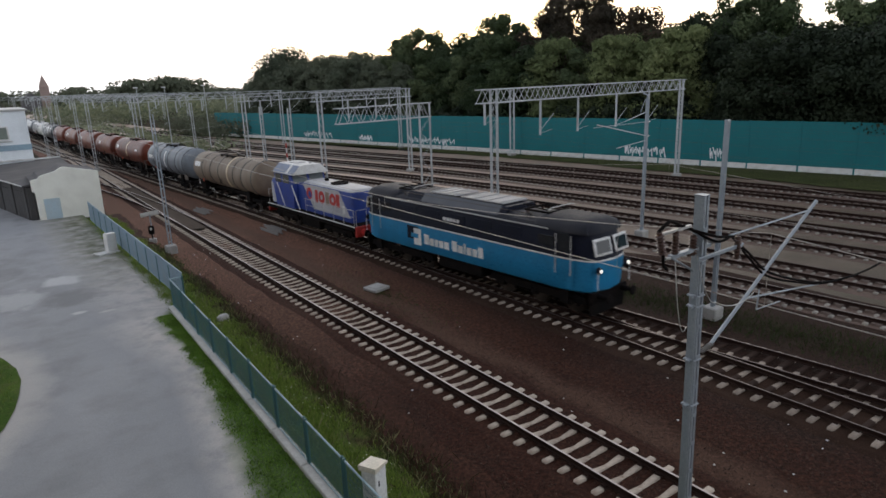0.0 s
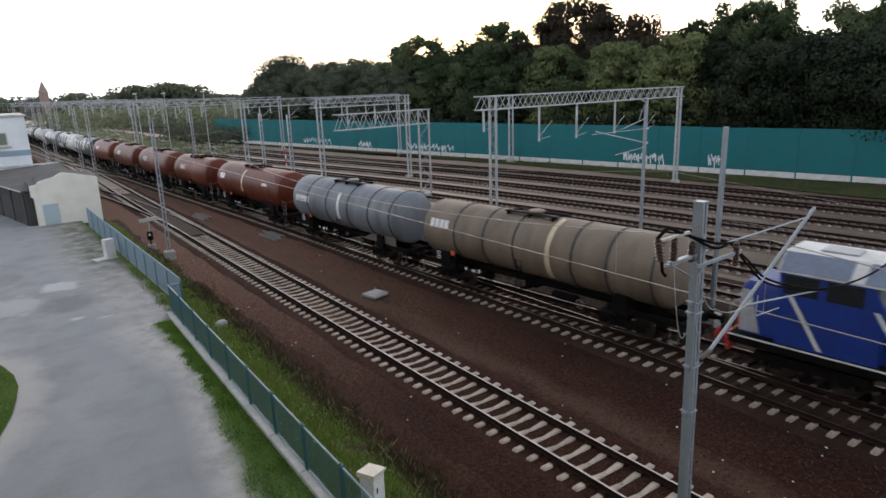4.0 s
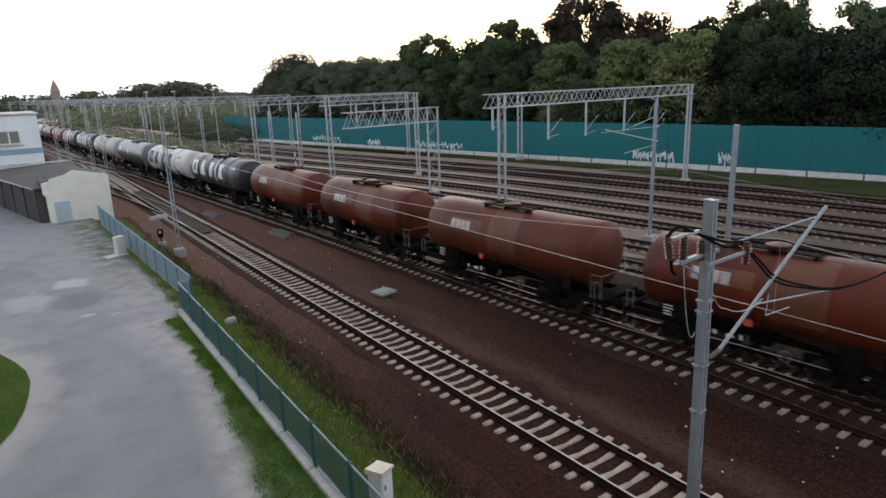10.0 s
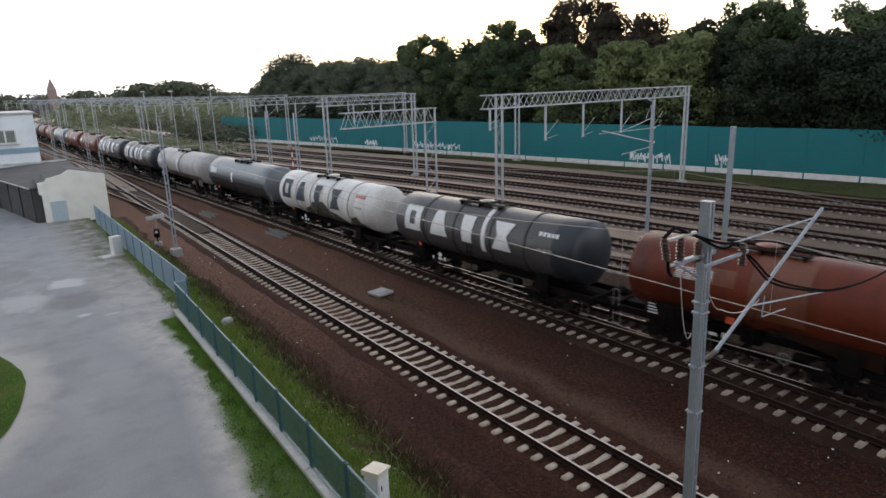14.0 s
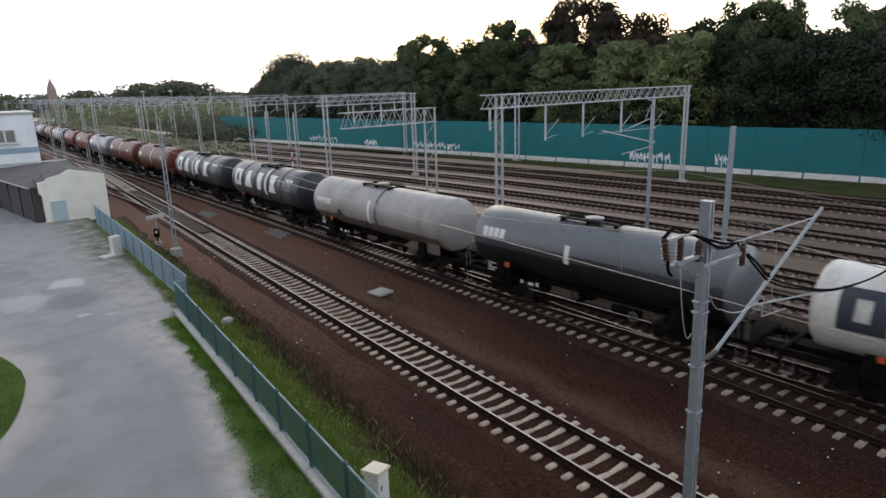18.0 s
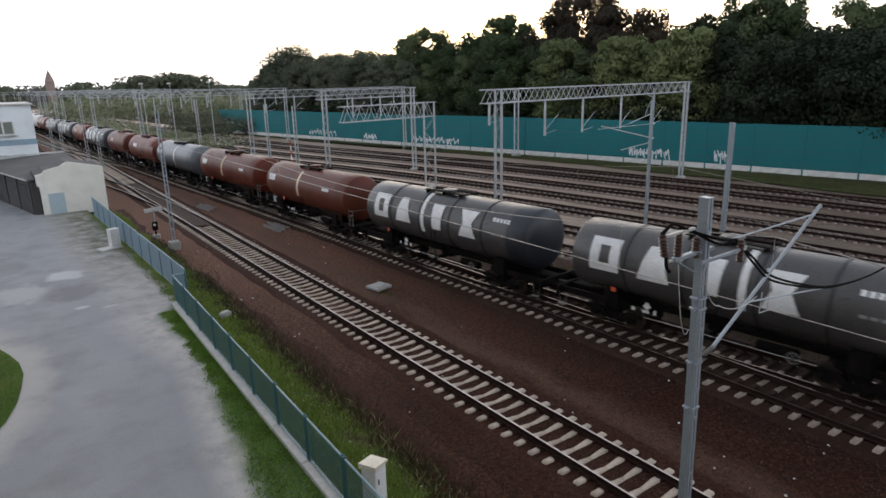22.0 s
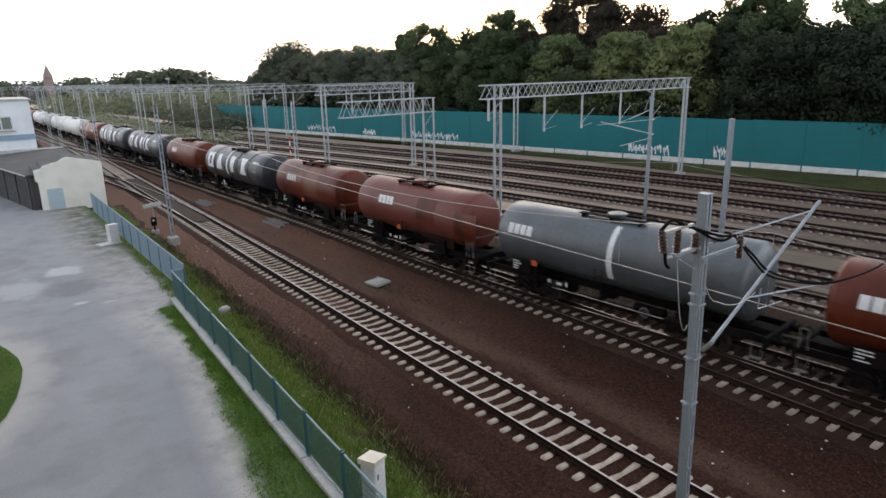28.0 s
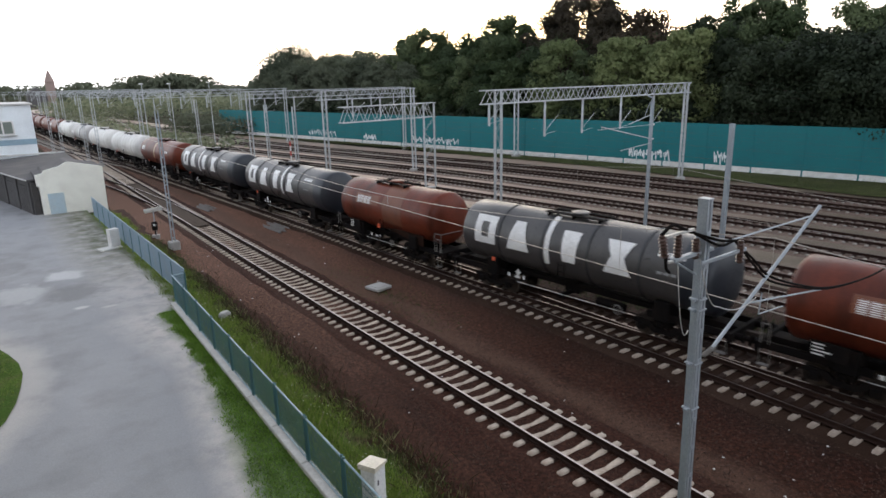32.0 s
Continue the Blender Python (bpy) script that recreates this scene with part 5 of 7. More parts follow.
    ladder(b, -1.42 if spec.get("bands") else -1.38, -0.25 + y, 0.6, zc + 0.4)
    part("ladder", b, BLACK, o)
    if spec.get("plat", True):
        b = Build()
        ye = -fl / 2 + 0.15
        for yy in (ye, ye + 0.55):
            b.rod((-1.3, yy, 1.2), (-1.3, yy, 2.25), 0.02, 6)
        b.rod((-1.3, ye, 2.25), (-1.3, ye + 0.55, 2.25), 0.02, 6)
        b.rod((-1.3, ye, 2.25), (1.3, ye, 2.25), 0.02, 6).rod((1.3, ye, 2.25), (1.3, ye, 1.2), 0.02, 6)
        part("end_rail", b, DULLSTEEL if spec["paint"] != "dark" else BLACK, o, "grey tubular end rail")
        part("end_platform", Build().box(-1.3, 1.3, ye - 0.1, ye + 0.6, 1.18, 1.24, 0.01), BLACK, o)
    ys = tl / 2 - 1.55
    if big:
        part("placard", Build().box(-1.37, -1.34, ys - 0.95, ys - 0.72, 1.66, 1.86, 0.01), ORANGE, o, "small orange hazard placard")
        part("diamond_plate", Build().prism([(ys - 2.1, 1.3), (ys - 2.28, 1.48), (ys - 2.46, 1.3), (ys - 2.28, 1.12)], -1.13, -1.12, "x"), WHITE, o, "white diamond-shaped plate")
        return o
    part("data_board", Build().box(-1.36, -1.33, ys - 0.75, ys + 0.45, 1.25, 1.85, 0.01), BLACK, o, "black board with small white text bars")
    for i in range(4):
        w = random.uniform(0.25, 0.6)
        part("text_bar", Build().box(-1.366, -1.361, ys + 0.35 - w, ys + 0.35, 1.36 + i * 0.12, 1.41 + i * 0.12), WHITE, o)
    part("placard", Build().box(-1.38, -1.35, ys - 1.1 - spec.get("plac", 0), ys - 0.78 - spec.get("plac", 0), 1.70, 1.96, 0.01), ORANGE, o, "small orange hazard placard")
    return o


TANK = {
    "brown": paint("red_brown_tank_paint", (0.138, 0.027, 0.0115), 0.40, dirt=(0.054, 0.0125, 0.0065), amount=0.95, scale=0.55, fine=9, relief=0.08, vary=0.10, spec=0.28, stretch=(1, 1.6, 0.5)),
    "brown2": paint("dull_brown_tank_paint", (0.128, 0.030, 0.0155), 0.42, dirt=(0.075, 0.023, 0.014), amount=0.8, scale=0.5, fine=9, relief=0.08, vary=0.12, spec=0.28, stretch=(1, 1.6, 0.5)),
    "grey": paint("mid_grey_tank_paint", (0.185, 0.207, 0.232), 0.5, dirt=(0.085, 0.083, 0.083), amount=0.75, scale=0.55, fine=9, relief=0.06, vary=0.08, spec=0.45, stretch=(1, 1.6, 0.5)),
    "palegrey": paint("pale_grey_tank_paint", (0.40, 0.392, 0.385), 0.45, dirt=(0.27, 0.235, 0.20), amount=0.8, scale=0.5, fine=9, relief=0.06, spec=0.45, stretch=(1, 1.6, 0.5)),
    "dark": paint("dark_grey_tank_paint", (0.058, 0.055, 0.055), 0.36, dirt=(0.095, 0.088, 0.084), amount=0.6, scale=0.5, fine=9, relief=0.06, vary=0.15, spec=0.6, stretch=(1, 1.6, 0.5)),
    "black": paint("black_tank_paint", (0.026, 0.028, 0.033), 0.5, dirt=(0.06, 0.056, 0.052), amount=0.5, scale=0.5, fine=9, relief=0.06, stretch=(1, 1.6, 0.5)),
    "white": paint("white_tank_paint", (0.74, 0.73, 0.70), 0.5, dirt=(0.36, 0.33, 0.26), amount=0.6, scale=0.6, fine=9, relief=0.06, stretch=(1, 1.6, 0.5)),
    "beige": paint("grimy_beige_tank_paint", (0.23, 0.18, 0.130), 0.6, dirt=(0.13, 0.085, 0.058), amount=0.8, scale=0.6, fine=9, relief=0.06, stretch=(1, 1.6, 0.5)),
    "salmon": paint("salmon_red_tank_paint", (0.175, 0.044, 0.030), 0.45, dirt=(0.13, 0.032, 0.022), amount=0.8, scale=0.5, fine=9, relief=0.07, spec=0.42, stretch=(1, 1.6, 0.5)),
    "grime": paint("oily_grime", (0.075, 0.066, 0.040), 0.7, dirt=(0.035, 0.033, 0.022), amount=0.8, fine=9, scale=2.0),
    "grey2": paint("steel_grey_tank_paint", (0.095, 0.108, 0.118), 0.36, dirt=(0.055, 0.056, 0.058), amount=0.6, scale=0.55, fine=9, relief=0.05, spec=0.9, stretch=(1, 1.6, 0.5)),
    "slate": paint("slate_grey_tank_paint", (0.128, 0.144, 0.160), 0.34, dirt=(0.105, 0.116, 0.127), amount=0.6, scale=0.5, fine=9, relief=0.05, spec=0.7, stretch=(1, 1.6, 0.5)),
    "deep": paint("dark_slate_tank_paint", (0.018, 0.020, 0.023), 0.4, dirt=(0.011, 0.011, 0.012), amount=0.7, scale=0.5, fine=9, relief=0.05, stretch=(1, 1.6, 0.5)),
    "faded": paint("faded_purple_brown_paint", (0.180, 0.058, 0.027), 0.5, dirt=(0.110, 0.034, 0.017), amount=0.7, scale=1.2, fine=9, relief=0.05),
    "gusset": paint("dusty_brown_plate", (0.026, 0.012, 0.008), 0.9, dirt=(0.015, 0.008, 0.006), amount=0.7, scale=1.5, fine=9, spec=0.08),
    "slate2": paint("reflection_fade_tank_paint", (0.062, 0.070, 0.078), 0.36, dirt=(0.03, 0.033, 0.037), amount=0.8, scale=0.5, fine=9, relief=0.05, spec=0.6, stretch=(1, 1.6, 0.5)),
    "deepblue": paint("blackish_blue_tank_paint", (0.022, 0.027, 0.036), 0.4, dirt=(0.035, 0.038, 0.044), amount=0.7, scale=0.6, fine=9, relief=0.05, spec=0.5),
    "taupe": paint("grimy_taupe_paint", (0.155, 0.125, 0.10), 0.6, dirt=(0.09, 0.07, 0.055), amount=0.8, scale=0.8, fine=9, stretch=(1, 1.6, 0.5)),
    "greytext": paint("grey_print", (0.3, 0.31, 0.32), 0.6), "whitemark": MARKWHITE, "cream": CREAM,
    "darkmark": paint("dark_mark_paint", (0.030, 0.044, 0.066), 0.6),
}

BROWN = dict(paint="brown", mark="whitemark", plac=2.0, patches=((1.8, 2.4, 9, 33), (4.7, 1.9, -28, 72)), label="red-brown tank wagon with a small white mark")
BROWN_S = dict(paint="brown", small_mark=3.3, mark="whitemark", mark_at=0.75, mark_n=3, stripe="cream", stripe_at=0.05, plac=0.6, label="red-brown tank wagon with a cream stripe")
BROWN_L = dict(BROWN_S, mark_at=0.5, paint="brown2", label="worn brown tank wagon with a cream stripe")
DULL = dict(BROWN, paint="brown2", label="faded brown tank wagon with a small white mark")
LETTER_A = dict(paint="dark", dark_end=1.5, bands=(2.5, 5.2, 7.7, 10.2), bandpaint="black", stripe="whitemark", stripe_y=5.5, s0=112, s1=204, big="whitemark", letters=(1.6, 3.75, 6.75, 9.2), small=10.9, label="dark grey strapped tank wagon with large white blocks", plat=False)
LETTER_B = dict(LETTER_A, paint="dark", bands=(2.55, 5.05, 7.75, 10.05), stripe_y=7.3, letters=(1.6, 3.85, 6.1, 8.6), small=10.8, label="dark strapped tank wagon with large white blocks and a stripe")
GREY_B = dict(paint="grey", bandpaint="black", skirt="taupe", bands=(2.2, 4.8, 7.5, 9.9, 12.2), r=1.56, zc=2.86, stripe="whitemark", stripe_y=6.35, s0=140, s1=205, plate=True, label="grey strapped tank wagon with a white stripe", plat=False)
GREY_S = dict(paint="palegrey", stripe="whitemark", stripe_y=7.0, s0=150, s1=208, plate=True, stains=((2.6, 1.5, -30, -14),), collar=7.8, belly="taupe", skirt="taupe", label="pale grey smooth tank wagon with a white stripe", plat=False)
GREY_D = dict({k: v for k, v in GREY_S.items() if k not in ("collar", "belly", "skirt")}, paint="grey2", stains=(), plate=False, stripe_y=6.25, mark="whitemark", mark_at=0.6, s0=120, s1=215, label="dark grey smooth tank wagon with a white stripe")
BEIGE = dict(paint="beige", bands=(2.4, 4.5, 6.5, 9.9, 11.7, 13.8), bandpaint="black", stripe="cream", stripe_y=8.6, s0=100, s1=225, mark="whitemark", mark_at=0.5, mark_n=4, label="grimy beige strapped tank wagon", plat=False)
WHITEW = dict(paint="white", bands=(2.9, 5.2, 7.8, 10.4), bandpaint="greytext", big="darkmark", letters=(1.4, 3.7, 6.2, 8.7), small=11.2, notice=True, stains=((3.4, 6.2, -62, -8), (9.8, 2.6, -60, -26)), label="off-white strapped tank wagon with large dark blocks", plat=False)
SALMON = dict(BROWN, paint="salmon", patchpaint="brown", patches=((6.0, 1.6, -8, 40), (9.2, 1.7, -30, 25)), mark_at=2.3, label="faded salmon-red tank wagon with brown patches")
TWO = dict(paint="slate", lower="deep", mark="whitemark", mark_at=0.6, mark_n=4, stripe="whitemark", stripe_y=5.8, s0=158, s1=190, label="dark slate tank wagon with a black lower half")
SILVER = dict(paint="white", bands=(3, 6, 9, 12), label="silvery white tank wagon", plat=False)
# far end of each tank along the train, metres behind the start, and the kind of wagon
CONSIST = [(65.8, BEIGE), (81.2, GREY_B), (96.7, BROWN_S), (108.8, BROWN), (122.25, DULL), (134.5, BROWN), (147.2, BROWN), (162.8, LETTER_B), (178.7, WHITEW),
           (194.4, TWO), (211.2, GREY_S), (226.9, LETTER_B), (242.8, LETTER_A), (257.9, BROWN_L), (273.4, BROWN_S), (287.9, GREY_D), (300.4, SALMON), (312.5, BROWN),
           (328.3, LETTER_A), (340.4, BROWN), (356.7, LETTER_B), (373.5, LETTER_A), (389.0, BROWN_S), (404.5, SILVER), (420.0, SILVER), (435.5, GREY_S), (450.0, SILVER),
           (462.5, BROWN), (475, DULL), (487.5, BROWN), (500, BROWN), (512.5, BROWN), (525, DULL)]
TRAIN = []          # (thing, place of its middle along the train)
made = {}
rear = 48.8
for far, spec in CONSIST:
    near = rear + 2.5
    far += 0.35
    length = round(far - near, 1)
    key = (spec["label"], length)
    if key in made:
        w = copy_thing(made[key], pose(0, 0, 0))
    else:
        w = made[key] = tank_wagon(spec, length, TANK)
    TRAIN.append((w, (near + far) / 2))
    rear = far - 0.35


# ---- the two locomotives ----
LOCO_BLUE = paint("cyan_blue_loco_paint", (0.015, 0.215, 0.42), 0.36, dirt=(0.022, 0.14, 0.25), amount=0.45, scale=0.7, fine=9, relief=0.05)
LOCO_NAVY = paint("navy_loco_paint", (0.005, 0.007, 0.020), 0.55, dirt=(0.012, 0.012, 0.016), amount=0.5, scale=0.7, fine=9, relief=0.05, spec=0.22)
LOCO_ROOF = paint("dusty_dark_roof_paint", (0.017, 0.018, 0.026), 0.6, dirt=(0.050, 0.048, 0.050), amount=0.6, scale=0.8, fine=9, spec=0.2)
ROOF_PANEL = paint("pale_grey_roof_panel", (0.36, 0.35, 0.35), 0.55, dirt=(0.13, 0.17, 0.16), amount=0.5, fine=9)
SLATE_PANEL = paint("dusty_slate_panel", (0.075, 0.080, 0.095), 0.55, dirt=(0.12, 0.12, 0.125), amount=0.5, fine=9)
ROYAL = paint("royal_blue_paint", (0.013, 0.045, 0.27), 0.4, dirt=(0.02, 0.03, 0.1), amount=0.4, fine=9, relief=0.05)
SILVERPAINT = paint("silver_grey_paint", (0.45, 0.45, 0.47), 0.45, dirt=(0.28, 0.27, 0.27), amount=0.4, fine=9, relief=0.05)
SLATE = paint("slate_blue_roof_paint", (0.20, 0.24, 0.33), 0.5, amount=0.3, fine=9)
TAN = paint("primer_tan_paint", (0.30, 0.22, 0.16), 0.7, amount=0.4, fine=9)
LAMP = flat("headlamp_glass", (1.0, 0.95, 0.85), 0.3, glow=1.2)
DULLGLASS = flat("dull_windscreen_glass", (0.16, 0.18, 0.18), 0.12)
SMOKED = flat("smoked_glass", (0.025, 0.028, 0.032), 0.08)


def rounded_plan(hw, hl, n=64, p=9.0, bow=0.05):
    pts = []
    for i in range(n):
        t = 2 * math.pi * i / n
        c, s = math.cos(t), math.sin(t)
        x = hw * math.copysign(abs(c) ** (2 / p), c)
        y = hl * math.copysign(abs(s) ** (2 / p), s)
        if abs(y) > hl * 0.9:
            y *= 1 - bow * (x / hw) ** 2
        pts.append((x, y))
    return pts


def stack(levels, cap_top=True, cap_low=True, p=9.0, bow=0.05, n=64):
    """A body of level plans: (z, half width, half length)."""
    b = Build()
    vs, fs = [], []
    for z, hw, hl in levels:
        vs += [(x, y, z) for x, y in rounded_plan(hw, hl, n, p, bow)]
    for k in range(len(levels) - 1):
        fs += [(k * n + i, k * n + (i + 1) % n, (k + 1) * n + (i + 1) % n, (k + 1) * n + i) for i in range(n)]
    if cap_low:
        fs.append(tuple(range(n))[::-1])
    if cap_top:
        fs.append(tuple(range((len(levels) - 1) * n, len(levels) * n)))
    return b.add(vs, fs)


def big_bogie(o, y, axles):
    L = (axles - 1) * 1.05 + 0.9
    b = Build()
    for s in (-1, 1):
        x = s * 1.12
        b.prism([(-L, 0.62), (-L + 0.15, 0.95), (L - 0.15, 0.95), (L, 0.62), (L - 0.5, 0.6), (-L + 0.5, 0.6)], x - 0.07, x + 0.07, "x")
        for k in range(axles * 2 - 1):
            yy = -L + 0.5 + k * (2 * L - 1) / (axles * 2 - 2)
            b.rod((x - s * 0.02, yy, 0.45), (x - s * 0.02, yy, 0.9), 0.09, 8)
    b.box(-1.1, 1.1, -0.25, 0.25, 0.6, 0.95, 0.03)
    bo = part("bogie", b, BLACK, o, at=pose(0, y, 0))
    for k in range(axles):
        yy = (k - (axles - 1) / 2) * 2.1
        for s in (-1, 1):
            part("wheel", WHEEL_BIG, None, bo, at=pose(s * 0.7525, yy, 0.62, 0, 0, 0 if s < 0 else 180))
            part("axle_box", AXLEBOX, None, bo, at=pose(s * 1.14, yy, 0.62, 0, 0, 0 if s < 0 else 180))


def electric_loco():
    o = thing("electric_locomotive", "blue and navy electric locomotive with white waist line, headlights on", "locomotive")
    HL = 8.75
    low = part("body_lower", stack([(1.16, 1.40, HL - 0.25), (1.26, 1.47, HL - 0.12), (2.2, 1.48, HL), (2.60, 1.48, HL - 0.02)]), LOCO_BLUE, o, "cyan-blue lower body")
    part("waist_line", stack([(2.60, 1.492, HL), (2.67, 1.492, HL - 0.01)]), WHITE, o, "thin white line")
    up = part("body_upper", stack([(2.67, 1.475, HL - 0.03), (3.2, 1.46, HL - 0.18), (3.78, 1.40, HL - 0.42)]), LOCO_NAVY, o, "navy upper body")
    # cab roofs and the main roof
    for s in (-1, 1):
        b = stack([(3.78, 1.44, 1.75), (3.93, 1.42, 1.72), (4.14, 1.25, 1.6), (4.3, 0.85, 1.3), (4.36, 0.3, 0.9)], p=5)
        part("cab_roof", b, LOCO_ROOF, o, "dusty domed cab roof", at=pose(0, s * (HL - 2.1), 0))
    part("roof", Build().prism([(-1.38, 3.82), (1.38, 3.82), (1.28, 3.98), (0.8, 4.16), (-0.8, 4.16), (-1.28, 3.98)], -5.6, 5.6, "y"), LOCO_ROOF, o)
    hood = part("roof_hood", Build().prism([(-1.15, 4.02), (1.15, 4.02), (0.95, 4.36), (-0.95, 4.36)], -3.3, 4.4, "y"), LOCO_NAVY, o, "raised equipment hood")
    part("sloping_panel", Build().prism([(-1.30, 3.96), (-1.27, 4.0), (-0.94, 4.40), (-0.97, 4.36)], -2.9, 3.0, "y"), SLATE_PANEL, hood, "slate grey sloping panel")
    for y0, y1 in ((-2.9, 0.2), (0.6, 2.7)):
        pnl = part("top_panel", Build().box(-0.85, 0.9, y0, y1, 4.40, 4.48, 0.02), ROOF_PANEL, o, "pale grey walkway panel")
        for k in range(4):
            part("rib", Build().box(-0.85, 0.9, y0 + 0.2 + k * (y1 - y0 - 0.4) / 3 - 0.03, y0 + 0.2 + k * (y1 - y0 - 0.4) / 3 + 0.03, 4.48, 4.52), ROOF_PANEL, pnl)
    for s in (-1, 1):
        y = s * 4.9
        pg = part("pantograph", Build().box(-0.75, 0.75, y - 0.75, y - 0.68, 4.3, 4.38).box(-0.75, 0.75, y + 0.68, y + 0.75, 4.3, 4.38).box(-0.75, -0.68, y - 0.75, y + 0.75, 4.3, 4.38).box(0.68, 0.75, y - 0.75, y + 0.75, 4.3, 4.38), BLACK, o, "folded pantograph")
        for x in (-0.55, 0.55):
            for q in (-0.7, 0.7):
                part("insulator", Build().rod((x, y + q, 4.0), (x, y + q, 4.3), 0.07, 10), CERAMIC, pg)
        part("pantograph_arm", Build().rod((-0.6, y - 0.6, 4.42), (-0.45, y + 1.1, 4.5), 0.025, 6).rod((0.6, y - 0.6, 4.42), (0.45, y + 1.1, 4.5), 0.025, 6).rod((-0.45, y + 1.1, 4.5), (-0.3, y - 0.9, 4.58), 0.02, 6).rod((0.45, y + 1.1, 4.5), (0.3, y - 0.9, 4.58), 0.02, 6), BLACK, pg)
        part("collector_bow", Build().rod((-0.95, y - 0.9, 4.52), (-0.7, y - 0.9, 4.6), 0.025, 6).rod((-0.7, y - 0.9, 4.6), (0.7, y - 0.9, 4.6), 0.03, 6).rod((0.7, y - 0.9, 4.6), (0.95, y - 0.9, 4.52), 0.025, 6), BAREMETAL, pg)
    b = Build().rod((-1.05, -5.0, 4.25), (-1.05, 5.0, 4.25), 0.02, 6)
    for k in range(6):
        b.rod((-1.05, -4.8 + k * 1.9, 4.05), (-1.05, -4.8 + k * 1.9, 4.25), 0.03, 6)
    part("roof_conductor", b, COPPER, o)
    # fronts
    for s in (-1, 1):
        for x in (-0.66, 0.66):
            fr = part("windscreen_frame", Build().box(-0.55, 0.55, -0.05, 0.05, -0.38, 0.38, 0.04), WHITE, o, "white windscreen frame", at=pose(x, s * (HL - 0.2), 3.24, s * 14, 0, -s * math.copysign(5, x)))
            part("windscreen", Build().box(-0.46, 0.46, -0.06, 0.06, -0.29, 0.29, 0.03), SMOKED, fr)
        for x in (-1.02, 1.02):
            h = part("headlight", Build().lathe([(-0.06, 0.001), (-0.06, 0.17), (0.05, 0.16), (0.08, 0.13), (0.08, 0.001)], 16, "y"), LOCO_NAVY, o, at=pose(x, s * (HL - 0.06), 2.25, 0, 0, 0 if s > 0 else 180))
            part("lens", Build().lathe([(0.07, 0.001), (0.09, 0.09), (0.10, 0.06), (0.10, 0.001)], 12, "y"), LAMP if s < 0 else SMOKED, h, "lit headlamp lens" if s < 0 else "")
            part("buffer", BUFFER, None, o, at=pose(math.copysign(0.875, x), s * (HL - 0.15), 1.05, 0, 0, 0 if s > 0 else 180))
            part("grab_rail", Build().rod((x * 1.15, s * (HL - 0.02), 1.4), (x * 1.15, s * (HL - 0.02), 2.2), 0.018, 6), WHITE, o)
        part("buffer_beam", Build().box(-1.3, 1.3, s * (HL - 0.3) - 0.1, s * (HL - 0.3) + 0.1, 0.75, 1.25, 0.03), BLACK, o)
        part("snow_guard", Build().prism([(-1.2, 0.15), (1.2, 0.15), (1.3, 0.75), (-1.3, 0.75)], s * (HL - 0.35) - 0.04, s * (HL - 0.35) + 0.04, "y"), BLACK, o)
    # cab doors, windows and rails on both flanks
    for q in (-1, 1):
        for s in (-1, 1):
            y = s * 7.1
            part("cab_window", Build().box(-0.02, 0.02, -0.45, 0.45, -0.3, 0.3, 0.01), SMOKED, o, at=pose(q * 1.455, y - s * 1.0, 3.24, 0, q * 5, 0))
            part("cab_door", Build().box(-0.015, 0.015, -0.32, 0.32, -0.4, 0.42, 0.01), SMOKED, o, "dark glazed upper door", at=pose(q * 1.465, y, 3.34, 0, q * 4, 0))
            for d in (-0.42, 0.42):
                part("door_rail", Build().rod((q * 1.53, y + d, 1.9), (q * 1.51, y + d, 3.7), 0.024, 6), BAREMETAL, o, "pale vertical grab rail")
        for k in range(5):
            part("louvre", Build().box(q * 1.455 - 0.015, q * 1.455 + 0.015, -4.6 + k * 1.95, -3.2 + k * 1.95, 3.15, 3.62, 0.01), LOCO_NAVY, o)
        part("gutter", Build().box(q * 1.42 - 0.025, q * 1.42 + 0.025, -6.2, 6.2, 3.8, 3.85), BAREMETAL, o)
    # plain marks on the near flank
    part("mark_square", Build().box(-1.496, -1.488, 3.1, 4.1, 1.75, 2.5), LOCO_NAVY, low, "dark square of the mark")
    part("mark_square", Build().box(-1.502, -1.497, 2.85, 3.5, 1.45, 2.4), WHITE, low, "white square of the mark")
    part("mark_square", Build().box(-1.506, -1.503, 3.1, 3.75, 1.85, 2.1), LOCO_BLUE, low)
    y = 2.6
    for k in range(11):
        w = (0.42, 0.34, 0.26, 0.36, 0.36, 0.40, 0.36, 0.14, 0.34, 0.34, 0.36)[k]
        tall = 0.56 if k in (0, 5, 7, 10) else 0.40
        part("mark_bar", Build().box(-1.496, -1.488, y - w, y, 1.62, 1.62 + tall, 0.002), WHITE, low, "white bar in a row of marks")
        y -= w + (0.08 if k != 4 else 0.26)
    for k in range(5):
        part("number_bar", Build().box(-1.482, -1.47, -0.3 + k * 0.26, -0.1 + k * 0.26, 3.2, 3.38), WHITE, up)
    part("equipment_box", Build().box(-1.25, 1.25, -1.7, 1.7, 0.5, 1.12, 0.05), BLACK, o)
    for q in (-1, 1):
        for s in (-1, 1):
            part("step", Build().box(q * 1.32 - 0.1, q * 1.32 + 0.1, s * 7.1 - 0.25, s * 7.1 + 0.25, 0.55, 0.6).box(q * 1.38 - 0.02, q * 1.38 + 0.02, s * 7.1 - 0.25, s * 7.1 + 0.25, 0.6, 1.15), BLACK, o)
    big_bogie(o, -5.2, 3)
    big_bogie(o, 5.2, 3)
    return o


